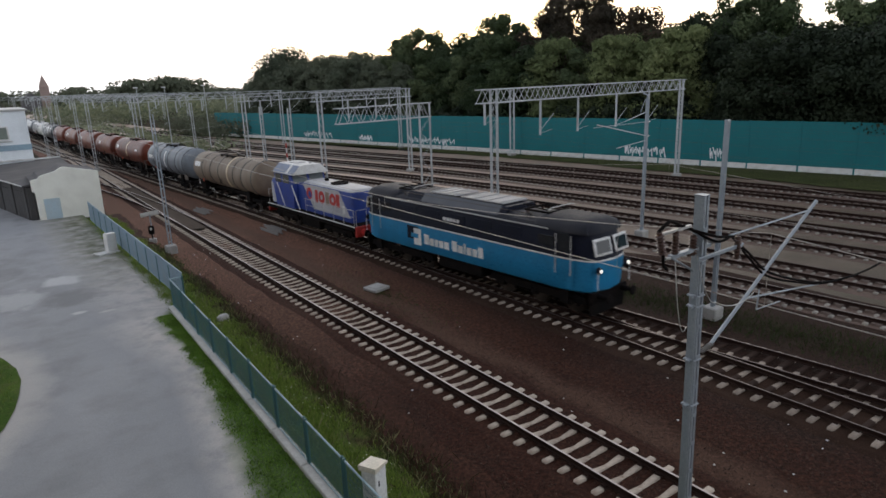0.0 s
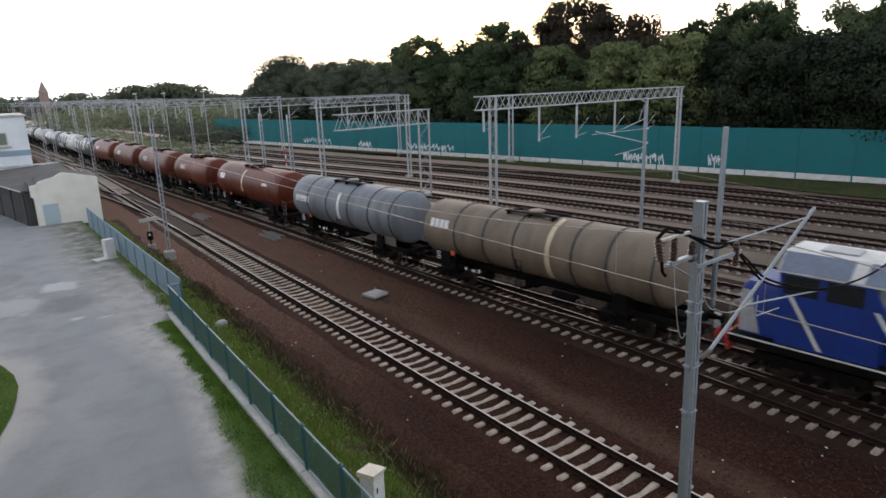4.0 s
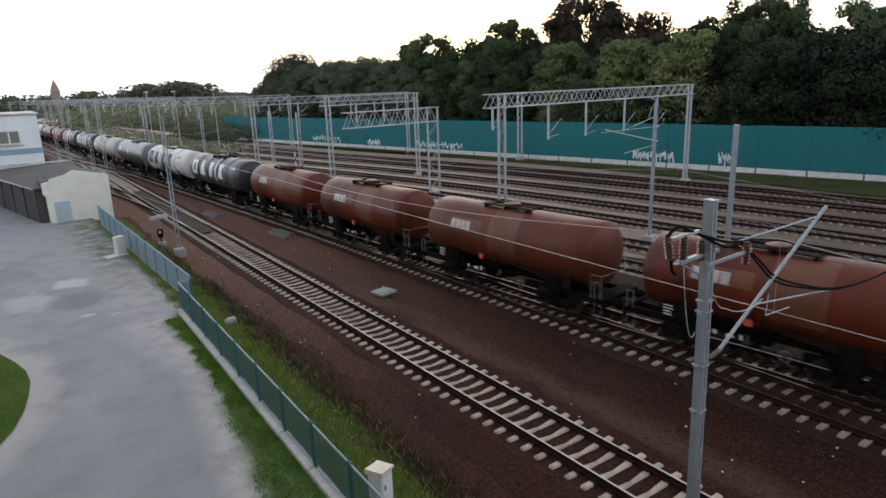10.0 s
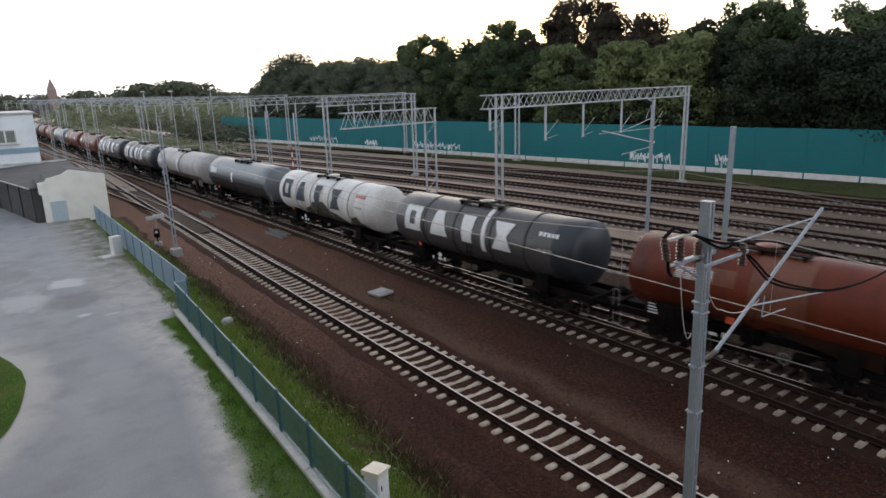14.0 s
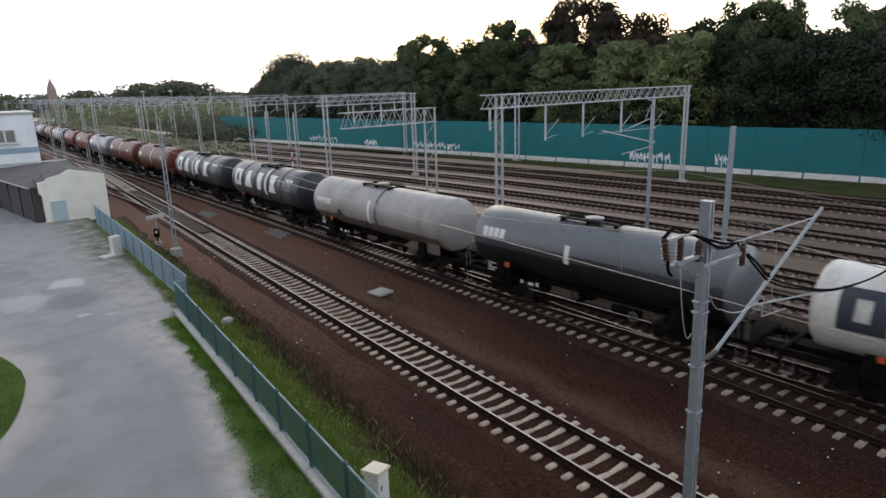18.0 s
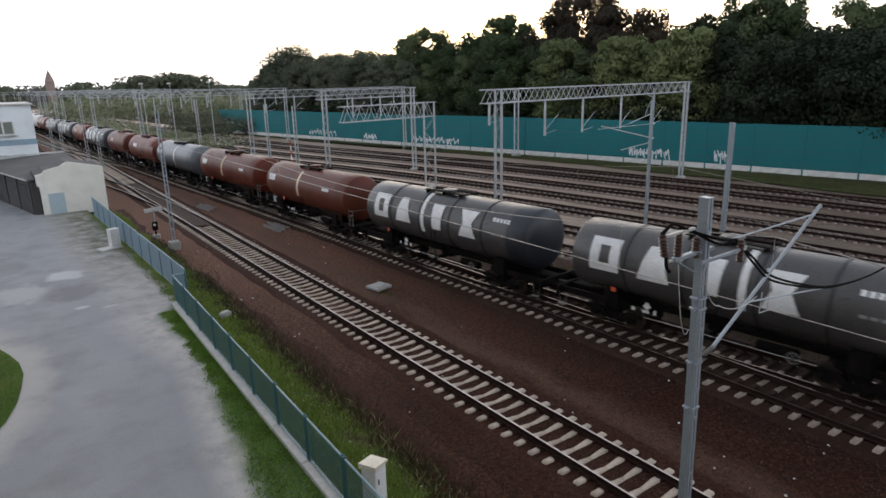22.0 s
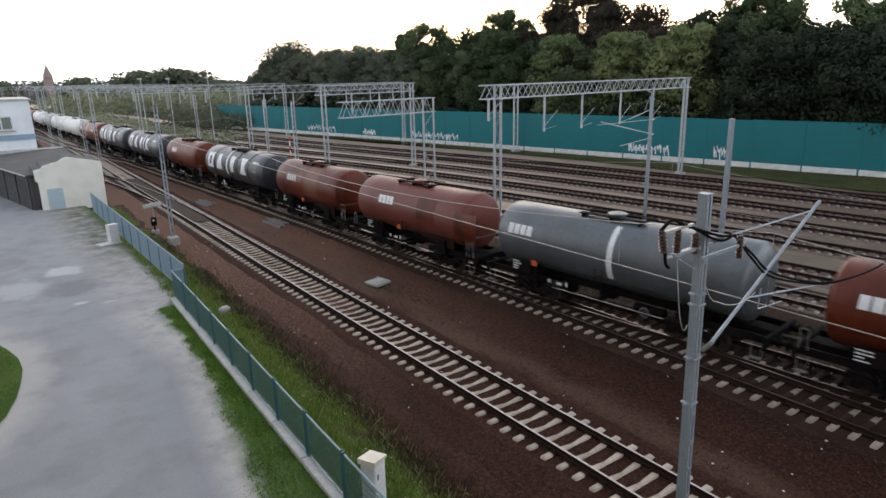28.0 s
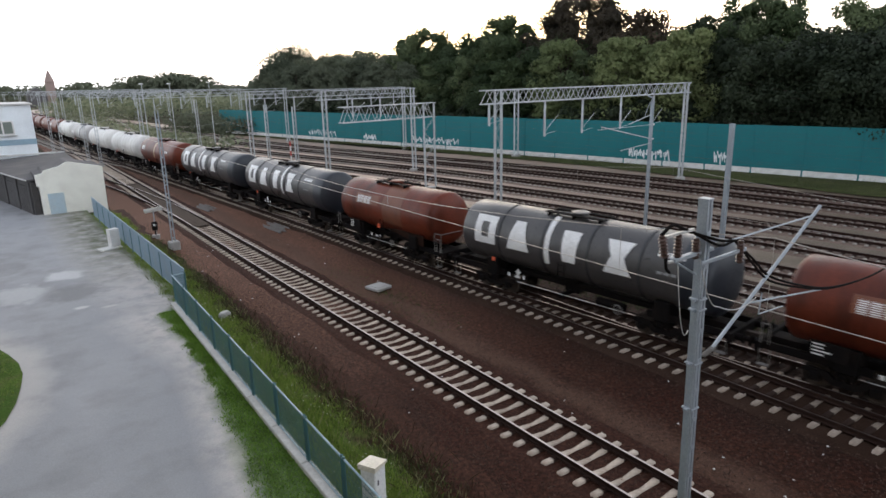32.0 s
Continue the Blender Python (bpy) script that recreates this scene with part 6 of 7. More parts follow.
def diesel_loco():
    o = thing("diesel_shunter", "blue and silver diesel shunter with a white-roofed cab", "locomotive")
    part("frame", Build().box(-1.45, 1.45, -6.6, 6.6, 1.12, 1.48, 0.03), BLACK, o)
    hood = part("long_hood", stack([(1.48, 1.0, 3.55), (3.2, 1.0, 3.5), (3.54, 0.96, 3.42), (3.62, 0.85, 3.3)], p=16, bow=0.02), ROYAL, o, "royal-blue engine hood", at=pose(0, -2.25, 0))
    part("hood_roof", stack([(3.50, 0.985, 3.46), (3.63, 0.9, 3.36), (3.68, 0.7, 3.2)], p=16, bow=0.02), SILVERPAINT, hood, "pale grey hood roof")
    b = Build()
    b.prism([(-3.2, 1.75), (1.85, 1.75), (3.3, 3.46), (-1.85, 3.46)][::-1], -1.03, -1.006, "x")
    part("side_panel", b, SILVERPAINT, hood, "slanted silver panel on the flank")
    for y0, y1, m in ((1.52, 1.1, RED), (0.0, -0.5, TAN), (-1.44, -1.92, RED)):
        part("mark_block", Build().box(-1.042, -1.032, y1, y0, 2.3, 3.2, 0.004), m, hood, "plain coloured block of the mark")
    for y0 in (0.56, -0.98):
        part("mark_ring", Build().lathe([(-1.032, 0.17), (-1.042, 0.17), (-1.042, 0.44), (-1.032, 0.44)], 20, "x"), RED, hood, "plain red ring of the mark", at=pose(0, y0, 2.75))
    part("mark_disc", Build().lathe([(-1.045, 0.001), (-1.045, 0.42), (-1.032, 0.42), (-1.032, 0.001)], 24, "x"), RED, hood, "round red mark", at=pose(0, 2.35, 2.85))
    part("mark_disc", Build().lathe([(-1.05, 0.001), (-1.05, 0.24), (-1.046, 0.24), (-1.046, 0.001)], 20, "x"), ROYAL, hood, at=pose(0, 2.27, 2.78))
    for k in range(2):
        part("notice", Build().box(-1.04, -1.032, -2.55, -2.25, 2.0 + k * 0.24, 2.28 + k * 0.24), WHITE, hood)
    part("fan_grille", Build().lathe([(3.66, 0.001), (3.66, 0.62), (3.78, 0.62), (3.78, 0.5), (3.72, 0.48), (3.72, 0.001)], 24, "z"), BLACK, hood, at=pose(0, -0.3, 0))
    part("exhaust", Build().lathe([(3.58, 0.16), (3.86, 0.16), (3.86, 0.11), (3.58, 0.11)], 14, "z"), BLACK, hood, at=pose(0.1, 1.7, 0))
    # cab
    cab = part("cab", Build().prism([(2.0, 1.48), (5.05, 1.48), (5.05, 4.1), (2.35, 4.1), (2.0, 3.3)], -1.38, 1.38, "x"), ROYAL, o, "royal-blue cab")
    eaves, ridge = 4.02, 4.68
    part("cab_roof", Build().prism([(-1.44, eaves), (1.44, eaves), (1.44, eaves + 0.07), (0.88, ridge - 0.04), (0.8, ridge), (-0.8, ridge), (-0.88, ridge - 0.04), (-1.44, eaves + 0.07)], 1.62, 5.12, "y"), WHITE, cab, "off-white faceted cab roof")
    for y0, y1 in ((1.66, 2.6), (3.0, 5.08)):
        part("roof_band", Build().prism([(-1.452, eaves + 0.08), (-0.9, ridge - 0.03), (-0.88, ridge - 0.045), (-1.43, eaves + 0.065)], y0, y1, "y"), SLATE, cab, "slate-blue sloping roof panel")
    part("roof_hatch", Build().box(-0.45, 0.4, 3.1, 4.2, ridge, ridge + 0.07, 0.02), SILVERPAINT, cab)
    part("horn", Build().rod((0.3, 2.0, ridge + 0.1), (0.3, 2.5, ridge + 0.1), 0.05, 8, 0.03).box(0.27, 0.33, 2.3, 2.36, ridge, ridge + 0.08), BAREMETAL, cab)
    for q in (-1, 1):
        for y in (2.55, 3.85):
            part("side_window", Build().box(q * 1.375 - 0.02, q * 1.375 + 0.02, y, y + 1.05, 3.3, 3.95, 0.01), SMOKED, cab)
        part("front_window", Build().box(q * 0.67 - 0.57, q * 0.67 + 0.57, -0.025, 0.025, -0.4, 0.4, 0.01), DULLGLASS, cab, "dull reflecting windscreen", at=pose(0, 2.16, 3.69, -23.6, 0, 0))
        part("rear_window", Build().box(q * 0.68 - 0.5, q * 0.68 + 0.5, -0.025, 0.025, -0.3, 0.3, 0.01), SMOKED, cab, at=pose(0, 5.06, 3.65))
    part("front_panel", stack([(1.48, 1.0, 0.62), (3.2, 1.0, 0.6), (3.4, 0.96, 0.55)], p=16, bow=0.0), ROYAL, o, "blue casing before the cab", at=pose(0, 1.5, 0))
    for y0 in (4.6, 2.1):
        b = Build().prism([(y0, 3.25), (y0 + 0.16, 3.25), (y0 - 1.05 + 0.16, 1.55), (y0 - 1.05, 1.55)], -1.396, -1.384, "x")
        part("white_slash", b, WHITE, cab, "slanted white stripe")
    rear = part("short_hood", stack([(1.48, 1.1, 0.75), (3.2, 1.1, 0.72), (3.4, 0.98, 0.6)], p=14, bow=0.02), ROYAL, o, at=pose(0, 5.65, 0))
    part("side_panel", Build().prism([(0.7, 1.55), (0.0, 1.55), (0.4, 3.1), (0.7, 3.1)], -1.12, -1.105, "x"), SILVERPAINT, rear)
    # running boards, rails, buffers
    for q in (-1, 1):
        b = Build()
        for z in (2.05, 2.5):
            b.rod((q * 1.4, -6.5, z), (q * 1.4, 0.2, z), 0.02, 6)
        part("handrail", b, BAREMETAL, o, "pale handrail along the running board")
        for k in range(6):
            part("stanchion", Build().rod((q * 1.4, -6.5 + k * 1.32, 1.48), (q * 1.4, -6.5 + k * 1.32, 2.5), 0.02, 6), BAREMETAL, o)
        part("edge_stripe", Build().box(q * 1.452 - 0.006, q * 1.452 + 0.006, -6.6, 6.6, 1.4, 1.46), WHITE, o)
    for s in (-1, 1):
        part("buffer_beam", Build().box(-1.4, 1.4, s * 6.62 - 0.08, s * 6.62 + 0.08, 0.75, 1.45, 0.03), RED, o, "red buffer beam")
        b = Build()
        for x in (-1.3, -0.5, 0.5, 1.3):
            b.rod((x, s * 6.6, 1.45), (x, s * 6.6, 2.5), 0.02, 6)
        b.rod((-1.3, s * 6.6, 2.5), (-0.5, s * 6.6, 2.5), 0.02, 6).rod((0.5, s * 6.6, 2.5), (1.3, s * 6.6, 2.5), 0.02, 6)
        part("end_rail", b, BAREMETAL, o)
        for x in (-0.875, 0.875):
            part("buffer", Build().lathe([(0, 0.001), (0, 0.2), (0.32, 0.2), (0.32, 0.1), (0.5, 0.1), (0.51, 0.24), (0.56, 0.24), (0.58, 0.1), (0.58, 0.001)], 18, "y"), RED, o, "red buffer", at=pose(x, s * 6.65, 1.08, 0, 0, 0 if s > 0 else 180))
    part("fuel_tank", Build().box(-1.2, 1.2, -1.4, 1.4, 0.4, 1.12, 0.06), BLACK, o)
    big_bogie(o, -3.9, 2)
    big_bogie(o, 3.9, 2)
    return o


TRAIN.append((electric_loco(), 26.0))
TRAIN.append((diesel_loco(), 42.35))


# ---- trees and growth ----
def leaf_cloud(b, rng, centre, radii, n, size):
    """Leaves on and in an ellipsoid, turned outwards at random."""
    c = Vector(centre)
    for _ in range(n):
        d = Vector((rng.gauss(0, 1), rng.gauss(0, 1), rng.gauss(0, 1))).normalized()
        k = 0.55 + 0.5 * rng.random() ** 0.6
        p = c + Vector((d.x * radii[0] * k, d.y * radii[1] * k, d.z * radii[2] * k))
        nrm = (d + Vector((rng.gauss(0, 0.3), rng.gauss(0, 0.3), rng.gauss(0.2, 0.3)))).normalized()
        a = nrm.orthogonal().normalized()
        a.rotate(Matrix.Rotation(rng.random() * 6.28, 3, nrm))
        e = nrm.cross(a)
        s = size * rng.uniform(0.6, 1.25)
        w = s * rng.uniform(0.45, 0.8)
        b.add([p - a * s, p + e * w, p + a * s + nrm * s * 0.15, p - e * w], [(0, 1, 2, 3)])


def make_tree(seed, h, spread, leaf, low=0.22, clumps=40, per=230, size=0.215):
    rng = random.Random(seed)
    o = thing("tree", "", "tree", "trees behind the noise barrier")
    tr = Build()
    base = Vector((0, 0, -0.6))
    top = Vector((rng.uniform(-0.5, 0.5), rng.uniform(-0.5, 0.5), h * 0.72))
    knee = (base + top) / 2 + Vector((rng.uniform(-0.4, 0.4), rng.uniform(-0.4, 0.4), 0))
    r0 = h * 0.016 + 0.06
    tr.rod(base, knee, r0, 8, r0 * 0.7).rod(knee, top, r0 * 0.7, 8, r0 * 0.25)
    cr = Build()
    for i in range(clumps):
        a, u = rng.random() * 6.28, (i + rng.random()) / clumps
        z = h * (low + (0.95 - low) * u)
        env = math.sin(math.pi * min(0.16 + 0.80 * u, 1.0)) ** 0.55
        rad = spread * env * (0.25 + 0.75 * rng.random() ** 0.5)
        c = Vector((math.cos(a) * rad, math.sin(a) * rad, z + rng.uniform(-0.5, 0.5)))
        q = spread * rng.uniform(0.32, 0.48) * (1.0 - 0.35 * u)
        leaf_cloud(cr, rng, c, (q * 1.15, q * 1.15, q * 0.8), per, size)
        if i % 3 == 0:
            s = knee.lerp(top, min(max((z - knee.z) / max(top.z - knee.z, 1), 0), 1) * 0.8)
            tr.rod(s, c, r0 * 0.28, 5, r0 * 0.08)
    part("trunk", tr, BARK, o)
    part("crown", cr, leaf, o, smooth=0)
    return o


LABELS = {LEAF_DARK.name: "dark green broadleaf tree behind the noise barrier", LEAF_LIGHT.name: "olive-green broadleaf tree with a loose crown", LEAF_RED.name: "tall dark copper-leaved tree",
          LEAF_SHADED.name: "dense tree with shade-darkened leaves overhanging the noise barrier", LEAF_HAZY.name: "haze-greyed broadleaf tree at the end of the wood"}
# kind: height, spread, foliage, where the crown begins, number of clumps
KINDS = {"deep": (16, 4.6, LEAF_SHADED, 0.16, 46), "dark": (16, 4.4, LEAF_DARK, 0.24, 44), "green": (16, 4.2, LEAF_MID, 0.26, 44), "grey": (16, 4.6, LEAF_HAZY, 0.24, 44), "light": (15, 4.0, LEAF_LIGHT, 0.3, 44),
         "over": (16, 5.2, LEAF_SHADED, 0.36, 46), "tall": (20, 4.0, LEAF_DARK, 0.34, 40, 250), "loose": (20, 4.4, LEAF_MID, 0.34, 38, 250), "copper": (22, 4.6, LEAF_RED, 0.36, 50, 280), "wide": (18, 7.2, LEAF_HAZY, 0.08, 90), "shrub": (7, 3.4, LEAF_SHADED, 0.03, 30)}
LABELS[LEAF_MID.name] = "mid-green broadleaf tree behind the noise barrier"
MADE = {}
for i, (k, a) in enumerate(KINDS.items()):
    MADE[k] = make_tree(i + 11, *a)
    tagged(MADE[k], "dense shrub with shade-darkened leaves behind the noise barrier" if k == "shrub" else LABELS[a[2].name])


def canopy(y):
    """Height of the closed canopy along the barrier, between the tall single trees."""
    return np.interp(y, [28, 37, 46, 52, 58, 68, 78, 88, 95, 111, 120, 135, 154], [17.6, 15.8, 18.6, 17.6, 17.0, 17.8, 17.2, 18.2, 17.0, 17.0, 16.3, 16.9, 16.0])


rng = random.Random(5)
WOOD = []        # (kind, x, y, height)
y = 6.0
while y < 140:
    WOOD.append(("shrub", barrier_x(y) + 6.3 + rng.uniform(-0.3, 0.9), y, rng.uniform(5.0, 7.6)))
    y += 3.2
y = 8.0
while y < 150:
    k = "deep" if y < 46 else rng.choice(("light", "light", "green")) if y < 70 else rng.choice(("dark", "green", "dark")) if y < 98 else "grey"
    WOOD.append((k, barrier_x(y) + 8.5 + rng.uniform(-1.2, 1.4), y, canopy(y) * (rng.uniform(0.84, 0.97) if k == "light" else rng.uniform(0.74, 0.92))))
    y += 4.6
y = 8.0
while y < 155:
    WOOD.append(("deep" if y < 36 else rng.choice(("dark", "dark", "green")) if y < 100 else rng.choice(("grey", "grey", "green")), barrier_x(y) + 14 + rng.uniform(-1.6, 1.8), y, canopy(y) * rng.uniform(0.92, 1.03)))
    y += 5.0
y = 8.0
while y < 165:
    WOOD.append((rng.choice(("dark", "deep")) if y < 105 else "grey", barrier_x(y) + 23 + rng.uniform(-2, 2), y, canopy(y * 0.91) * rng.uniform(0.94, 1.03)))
    y += 6.0
# trees that stand out above the canopy
for k, off, y, h in (("copper", 14, 71.6, 23.2), ("copper", 15, 67.4, 22.9), ("copper", 14, 75.0, 20.3), ("copper", 14, 64.2, 20.4), ("copper", 15, 59.4, 19.9), ("tall", 14, 82.2, 21.2), ("loose", 15, 86.6, 21.3), ("loose", 14, 103.0, 20.6), ("loose", 15, 99.6, 19.7), ("tall", 14, 106.6, 19.4), ("tall", 15, 91.0, 18.8),
                     ("tall", 14, 41.4, 20.0), ("loose", 14, 44.4, 20.4), ("tall", 15, 47.6, 20.2), ("deep", 14, 49.6, 18.6), ("tall", 14, 31.0, 18.9), ("loose", 13, 33.6, 18.8), ("over", 5.0, 33.0, 15.0), ("over", 5.0, 27.5, 15.5), ("over", 5.4, 38.5, 14.5), ("over", 2.3, 24.0, 12.5), ("over", 2.6, 19.0, 13.0), ("over", 3.6, 29.5, 13.5), ("wide", 13, 142.5, 19.2), ("wide", 16, 131.0, 17.0), ("wide", 15, 120.5, 16.2), ("grey", 14, 150.5, 15.6),
                     ("light", 5.5, 66.0, 9.2), ("light", 6.0, 62.5, 8.0)):
    WOOD.append((k, barrier_x(y) + off, y, h))
placed = set()
for k, x, y, h in WOOD:
    m = pose(x, y, -0.4, 0, 0, rng.uniform(0, 360))
    if k in placed:
        o = copy_thing(MADE[k], m)
    else:
        placed.add(k)
        o = MADE[k]
        o.matrix_basis = m
    q = h / KINDS[k][0]
    w = q ** 0.5
    o.scale = (w * rng.uniform(0.92, 1.1), w * rng.uniform(0.92, 1.1), q)

far, bushes = Build(), Build()
rng = random.Random(9)
for i in range(210):
    x = rng.uniform(56, 190)
    yy = rng.uniform(316, 345)
    top = np.interp(x, [55, 60, 75, 92, 97, 106, 112, 122, 190], [12.5, 15.6, 15.6, 14.6, 11.5, 10.5, 12.4, 12.6, 14.5])
    leaf_cloud(far, rng, (x, yy, rng.uniform(1, 1.0) * top * rng.random() ** 0.5 - 2.2), (5.5, 5, 3.4), 130, 1.0)
for i in range(150):
    x = rng.uniform(-60, 150)
    yy = rng.uniform(560, 640)
    leaf_cloud(far, rng, (x, yy, rng.uniform(1, 11) + 1.5 * math.sin(x * 0.19)), (10, 8, 3.4), 60, 1.7)
for i in range(230):
    x = rng.uniform(20, 165)
    leaf_cloud(bushes, rng, (x, rng.uniform(235, 285), rng.uniform(0.5, 6.0)), (5, 4, 2.6), 80, 0.55)

# low growth between yard and distant tracks
for i in range(60):
    yy = rng.uniform(138, 165)
    leaf_cloud(far, rng, (barrier_x(yy) - rng.uniform(-2, 6), yy, rng.uniform(0.2, 3.6)), (2.6, 2.6, 1.6), 90, 0.3)
low = Build()
for i in range(260):
    yy = rng.uniform(110, 300)
    x = main_x(yy) + rng.uniform(6, 22)
    leaf_cloud(low, rng, (x, yy, rng.uniform(-0.2, 0.8)), (2.5, 2.5, 0.9), 18, 0.5)
bs = new("bushes", bushes.mesh("bushes", SCRUB, 0))
tagged(bs, "bushes beyond the yard, paled with painted haze", "bushes", "", "stuff")
fw = new("far_woods", far.mesh("far_woods", LEAF_HAZY, 0))
tagged(fw, "distant woods on the horizon, haze painted into their green", "woods", "", "stuff")
lw = new("scrub", low.mesh("scrub", SCRUB, 0))
tagged(lw, "scrub beside the distant tracks, haze painted into its green", "scrub", "", "stuff")


def tufts(name, n, place, mat, h0, h1, seed, label):
    rng = random.Random(seed)
    b = Build()
    for _ in range(n):
        x, y, z = place(rng)
        a, h, w = rng.random() * 6.28, rng.uniform(h0, h1), rng.uniform(0.007, 0.018)
        dx, dy = math.cos(a), math.sin(a)
        lx, ly = rng.gauss(0, 0.4) * h, rng.gauss(0, 0.4) * h
        b.add([(x - dx * w, y - dy * w, z), (x + dx * w, y + dy * w, z), (x + dx * w * 0.6 + lx * 0.5, y + dy * w * 0.6 + ly * 0.5, z + h * 0.6), (x + lx, y + ly, z + h)], [(0, 1, 2, 3)])
    o = new(name, b.mesh(name, mat, 0))
    return tagged(o, label, "grass", "", "stuff")


def bank(rng):
    y = 6 + 54 * rng.random() ** 1.6
    x = 5.95 + 0.026 * min(max(y - 10, 0), 21) + 1.85 * min(rng.random(), rng.random() * 1.3) + rng.gauss(0, 0.15) + 0.5 * noise.noise((y * 0.4, 2.0, 0))
    return max(x, 5.9), y, -0.14


def clumped(rng):
    """A place on the bank where the growth is thick."""
    while True:
        x, y, z = bank(rng)
        if noise.noise((x * 0.9, y * 0.55, 4.0)) + 0.25 * noise.noise((x * 3, y * 3, 1.0)) > rng.uniform(-0.45, 0.25):
            return x, y, z


def verge(rng):
    y = 8 + 23 * rng.random()
    lo = min(2.40 + 0.125 * y, 5.40) + 0.1 + 0.3 * noise.noise((y * 0.5, 7.0, 0)) + 0.2 * noise.noise((y * 1.7, 2.0, 0))
    e = 5.58 + 0.026 * max(y - 10, 0)
    return e - (e - lo) * rng.random() ** 1.2 + min(rng.gauss(0, 0.12), 0), y, -0.05


tufts("grass", 100000, clumped, GRASS, 0.06, 0.22, 1, "long weedy grass on the bank")
tufts("grass", 26000, verge, VERGEGRASS, 0.02, 0.08, 2, "short grass of the verge")
tufts("grass", 3500, lambda r: next(p for p in iter(lambda: verge(r), None) if noise.noise((p[0] * 1.6, p[1] * 1.1, 5.0)) > 0.05), MIDGRASS, 0.03, 0.10, 51, "darker tussocks in the verge")
tufts("weeds", 2600, lambda r: (r.uniform(6.2, 8.7), 7 + 40 * r.random() ** 1.5, -0.1), WEED, 0.12, 0.36, 3, "dry pale weed stalks")
tufts("grass", 12000, lambda r: ((lambda a, q: (-10.3 + 9.85 * q * math.cos(a), 27.3 + 9.85 * q * math.sin(a), 0.0))(r.random() * 6.28, r.random() ** 0.5)), GRASS, 0.06, 0.16, 4, "short grass of the island")
tufts("grass", 16000, lambda r: ((lambda y: (barrier_x(y) - 0.3 - np.interp(y, [20, 32, 55, 90], [9.0, 7.3, 4.4, 2.4]) * r.random(), y, -0.25))(r.uniform(5, 110))), ROUGHGRASS, 0.10, 0.32, 6, "rough grass below the noise barrier")
tufts("weeds", 9000, lambda r: ((lambda y: (8.0 + 0.012 * y + r.gauss(0, 0.30) + 0.4 * noise.noise((y * 0.5, 1.0, 2.0)), y, -0.18))(7 + 40 * r.random() ** 1.3)), DARKGRASS, 0.05, 0.26, 41, "dark low weeds where the bank meets the ballast")
tufts("weeds", 3500, lambda r: ((lambda y: (8.5 + r.gauss(0, 0.4), y, -0.2))(7 + 30 * r.random() ** 1.4)), DEADSTALK, 0.08, 0.4, 31, "dead brown stalks at the edge of the bank")
tufts("weeds", 16000, lambda r: (lambda y: (fork_right(y) + r.triangular(1.6, 5.6, 3.4), y, -0.27))(r.uniform(2, 40)), DARKGRASS, 0.05, 0.24, 7, "sparse weeds beside the main track")


tufts("weeds", 2200, lambda r: (lambda a, q: (15.6 + 1.9 * q * math.cos(a), 27.5 + 7.0 * q * math.sin(a), -0.27))(r.random() * 6.28, r.random()), DARKGRASS, 0.02, 0.09, 17, "low sparse weeds round the concrete slab")
FLOWER = flat("pale_flower_heads", (0.55, 0.56, 0.42), 0.8)


def stones(name, n, place, mat, s0, s1, seed, label):
    rng = random.Random(seed)
    b = Build()
    for _ in range(n):
        x, y, z = place(rng)
        s = rng.uniform(s0, s1)
        vs = [(x + s * dx * rng.uniform(0.7, 1.2), y + s * dy * rng.uniform(0.7, 1.2), z + s * dz * rng.uniform(0.5, 0.9)) for dx, dy, dz in ((1, 0, 0), (0, 1, 0), (-1, 0, 0), (0, -1, 0), (0, 0, 1))]
        b.add(vs, [(0, 1, 4), (1, 2, 4), (2, 3, 4), (3, 0, 4)])
    o = new(name, b.mesh(name, mat, 0))
    return tagged(o, label, "stones", "", "stuff")


stones("flower_heads", 700, lambda r: (lambda q: (q[0], q[1], r.uniform(0.05, 0.3)))(clumped(r)), FLOWER, 0.012, 0.03, 14, "small pale flower heads in the grass of the bank")
STONE = leafy("ballast_stone", (0.026, 0.012, 0.009), (0.085, 0.050, 0.038), 0.0)
stones("ballast_stones", 12000, lambda r: (r.uniform(8.8, 19.0), 5 + 40 * r.random() ** 1.4, -0.25), STONE, 0.015, 0.042, 8, "loose dark ballast stones")
stones("ballast_stones", 9000, lambda r: (NEAR_X + r.uniform(-1.9, 1.9), 4 + 40 * r.random() ** 1.3, -0.292), STONE, 0.02, 0.05, 12, "ballast stones of the near track")
stones("pale_litter", 60, lambda r: (r.uniform(9, 19), 6 + 40 * r.random(), -0.24), WHITE, 0.02, 0.06, 13, "small pale stones and litter")


# ---- small lineside things ----
cab = thing("relay_cabinet", "white switch cabinet with a sloping lid beside the fence", "cabinet", at=pose(6.28, 11.95, 0, 0, 0, 28))
part("body", Build().box(-0.24, 0.24, -0.2, 0.2, -0.1, 1.48, 0.015), WHITE, cab)
part("lid", Build().prism([(-0.28, 1.48), (0.28, 1.48), (0.28, 1.53), (-0.28, 1.62)], -0.24, 0.24, "y"), LIDCREAM, cab, "slightly yellowed lid")
part("lock", Build().box(-0.14, -0.09, -0.215, -0.198, 1.05, 1.2, 0.005), BLACK, cab, "black lock")
part("door", Build().box(-0.21, 0.21, -0.208, -0.2, 0.15, 1.36, 0.003), WHITE, cab)
cab2 = thing("meter_box", "small pale box on a concrete plate by the fence", "cabinet", at=pose(6.0, 46.7, 0, 0, 0, 20))
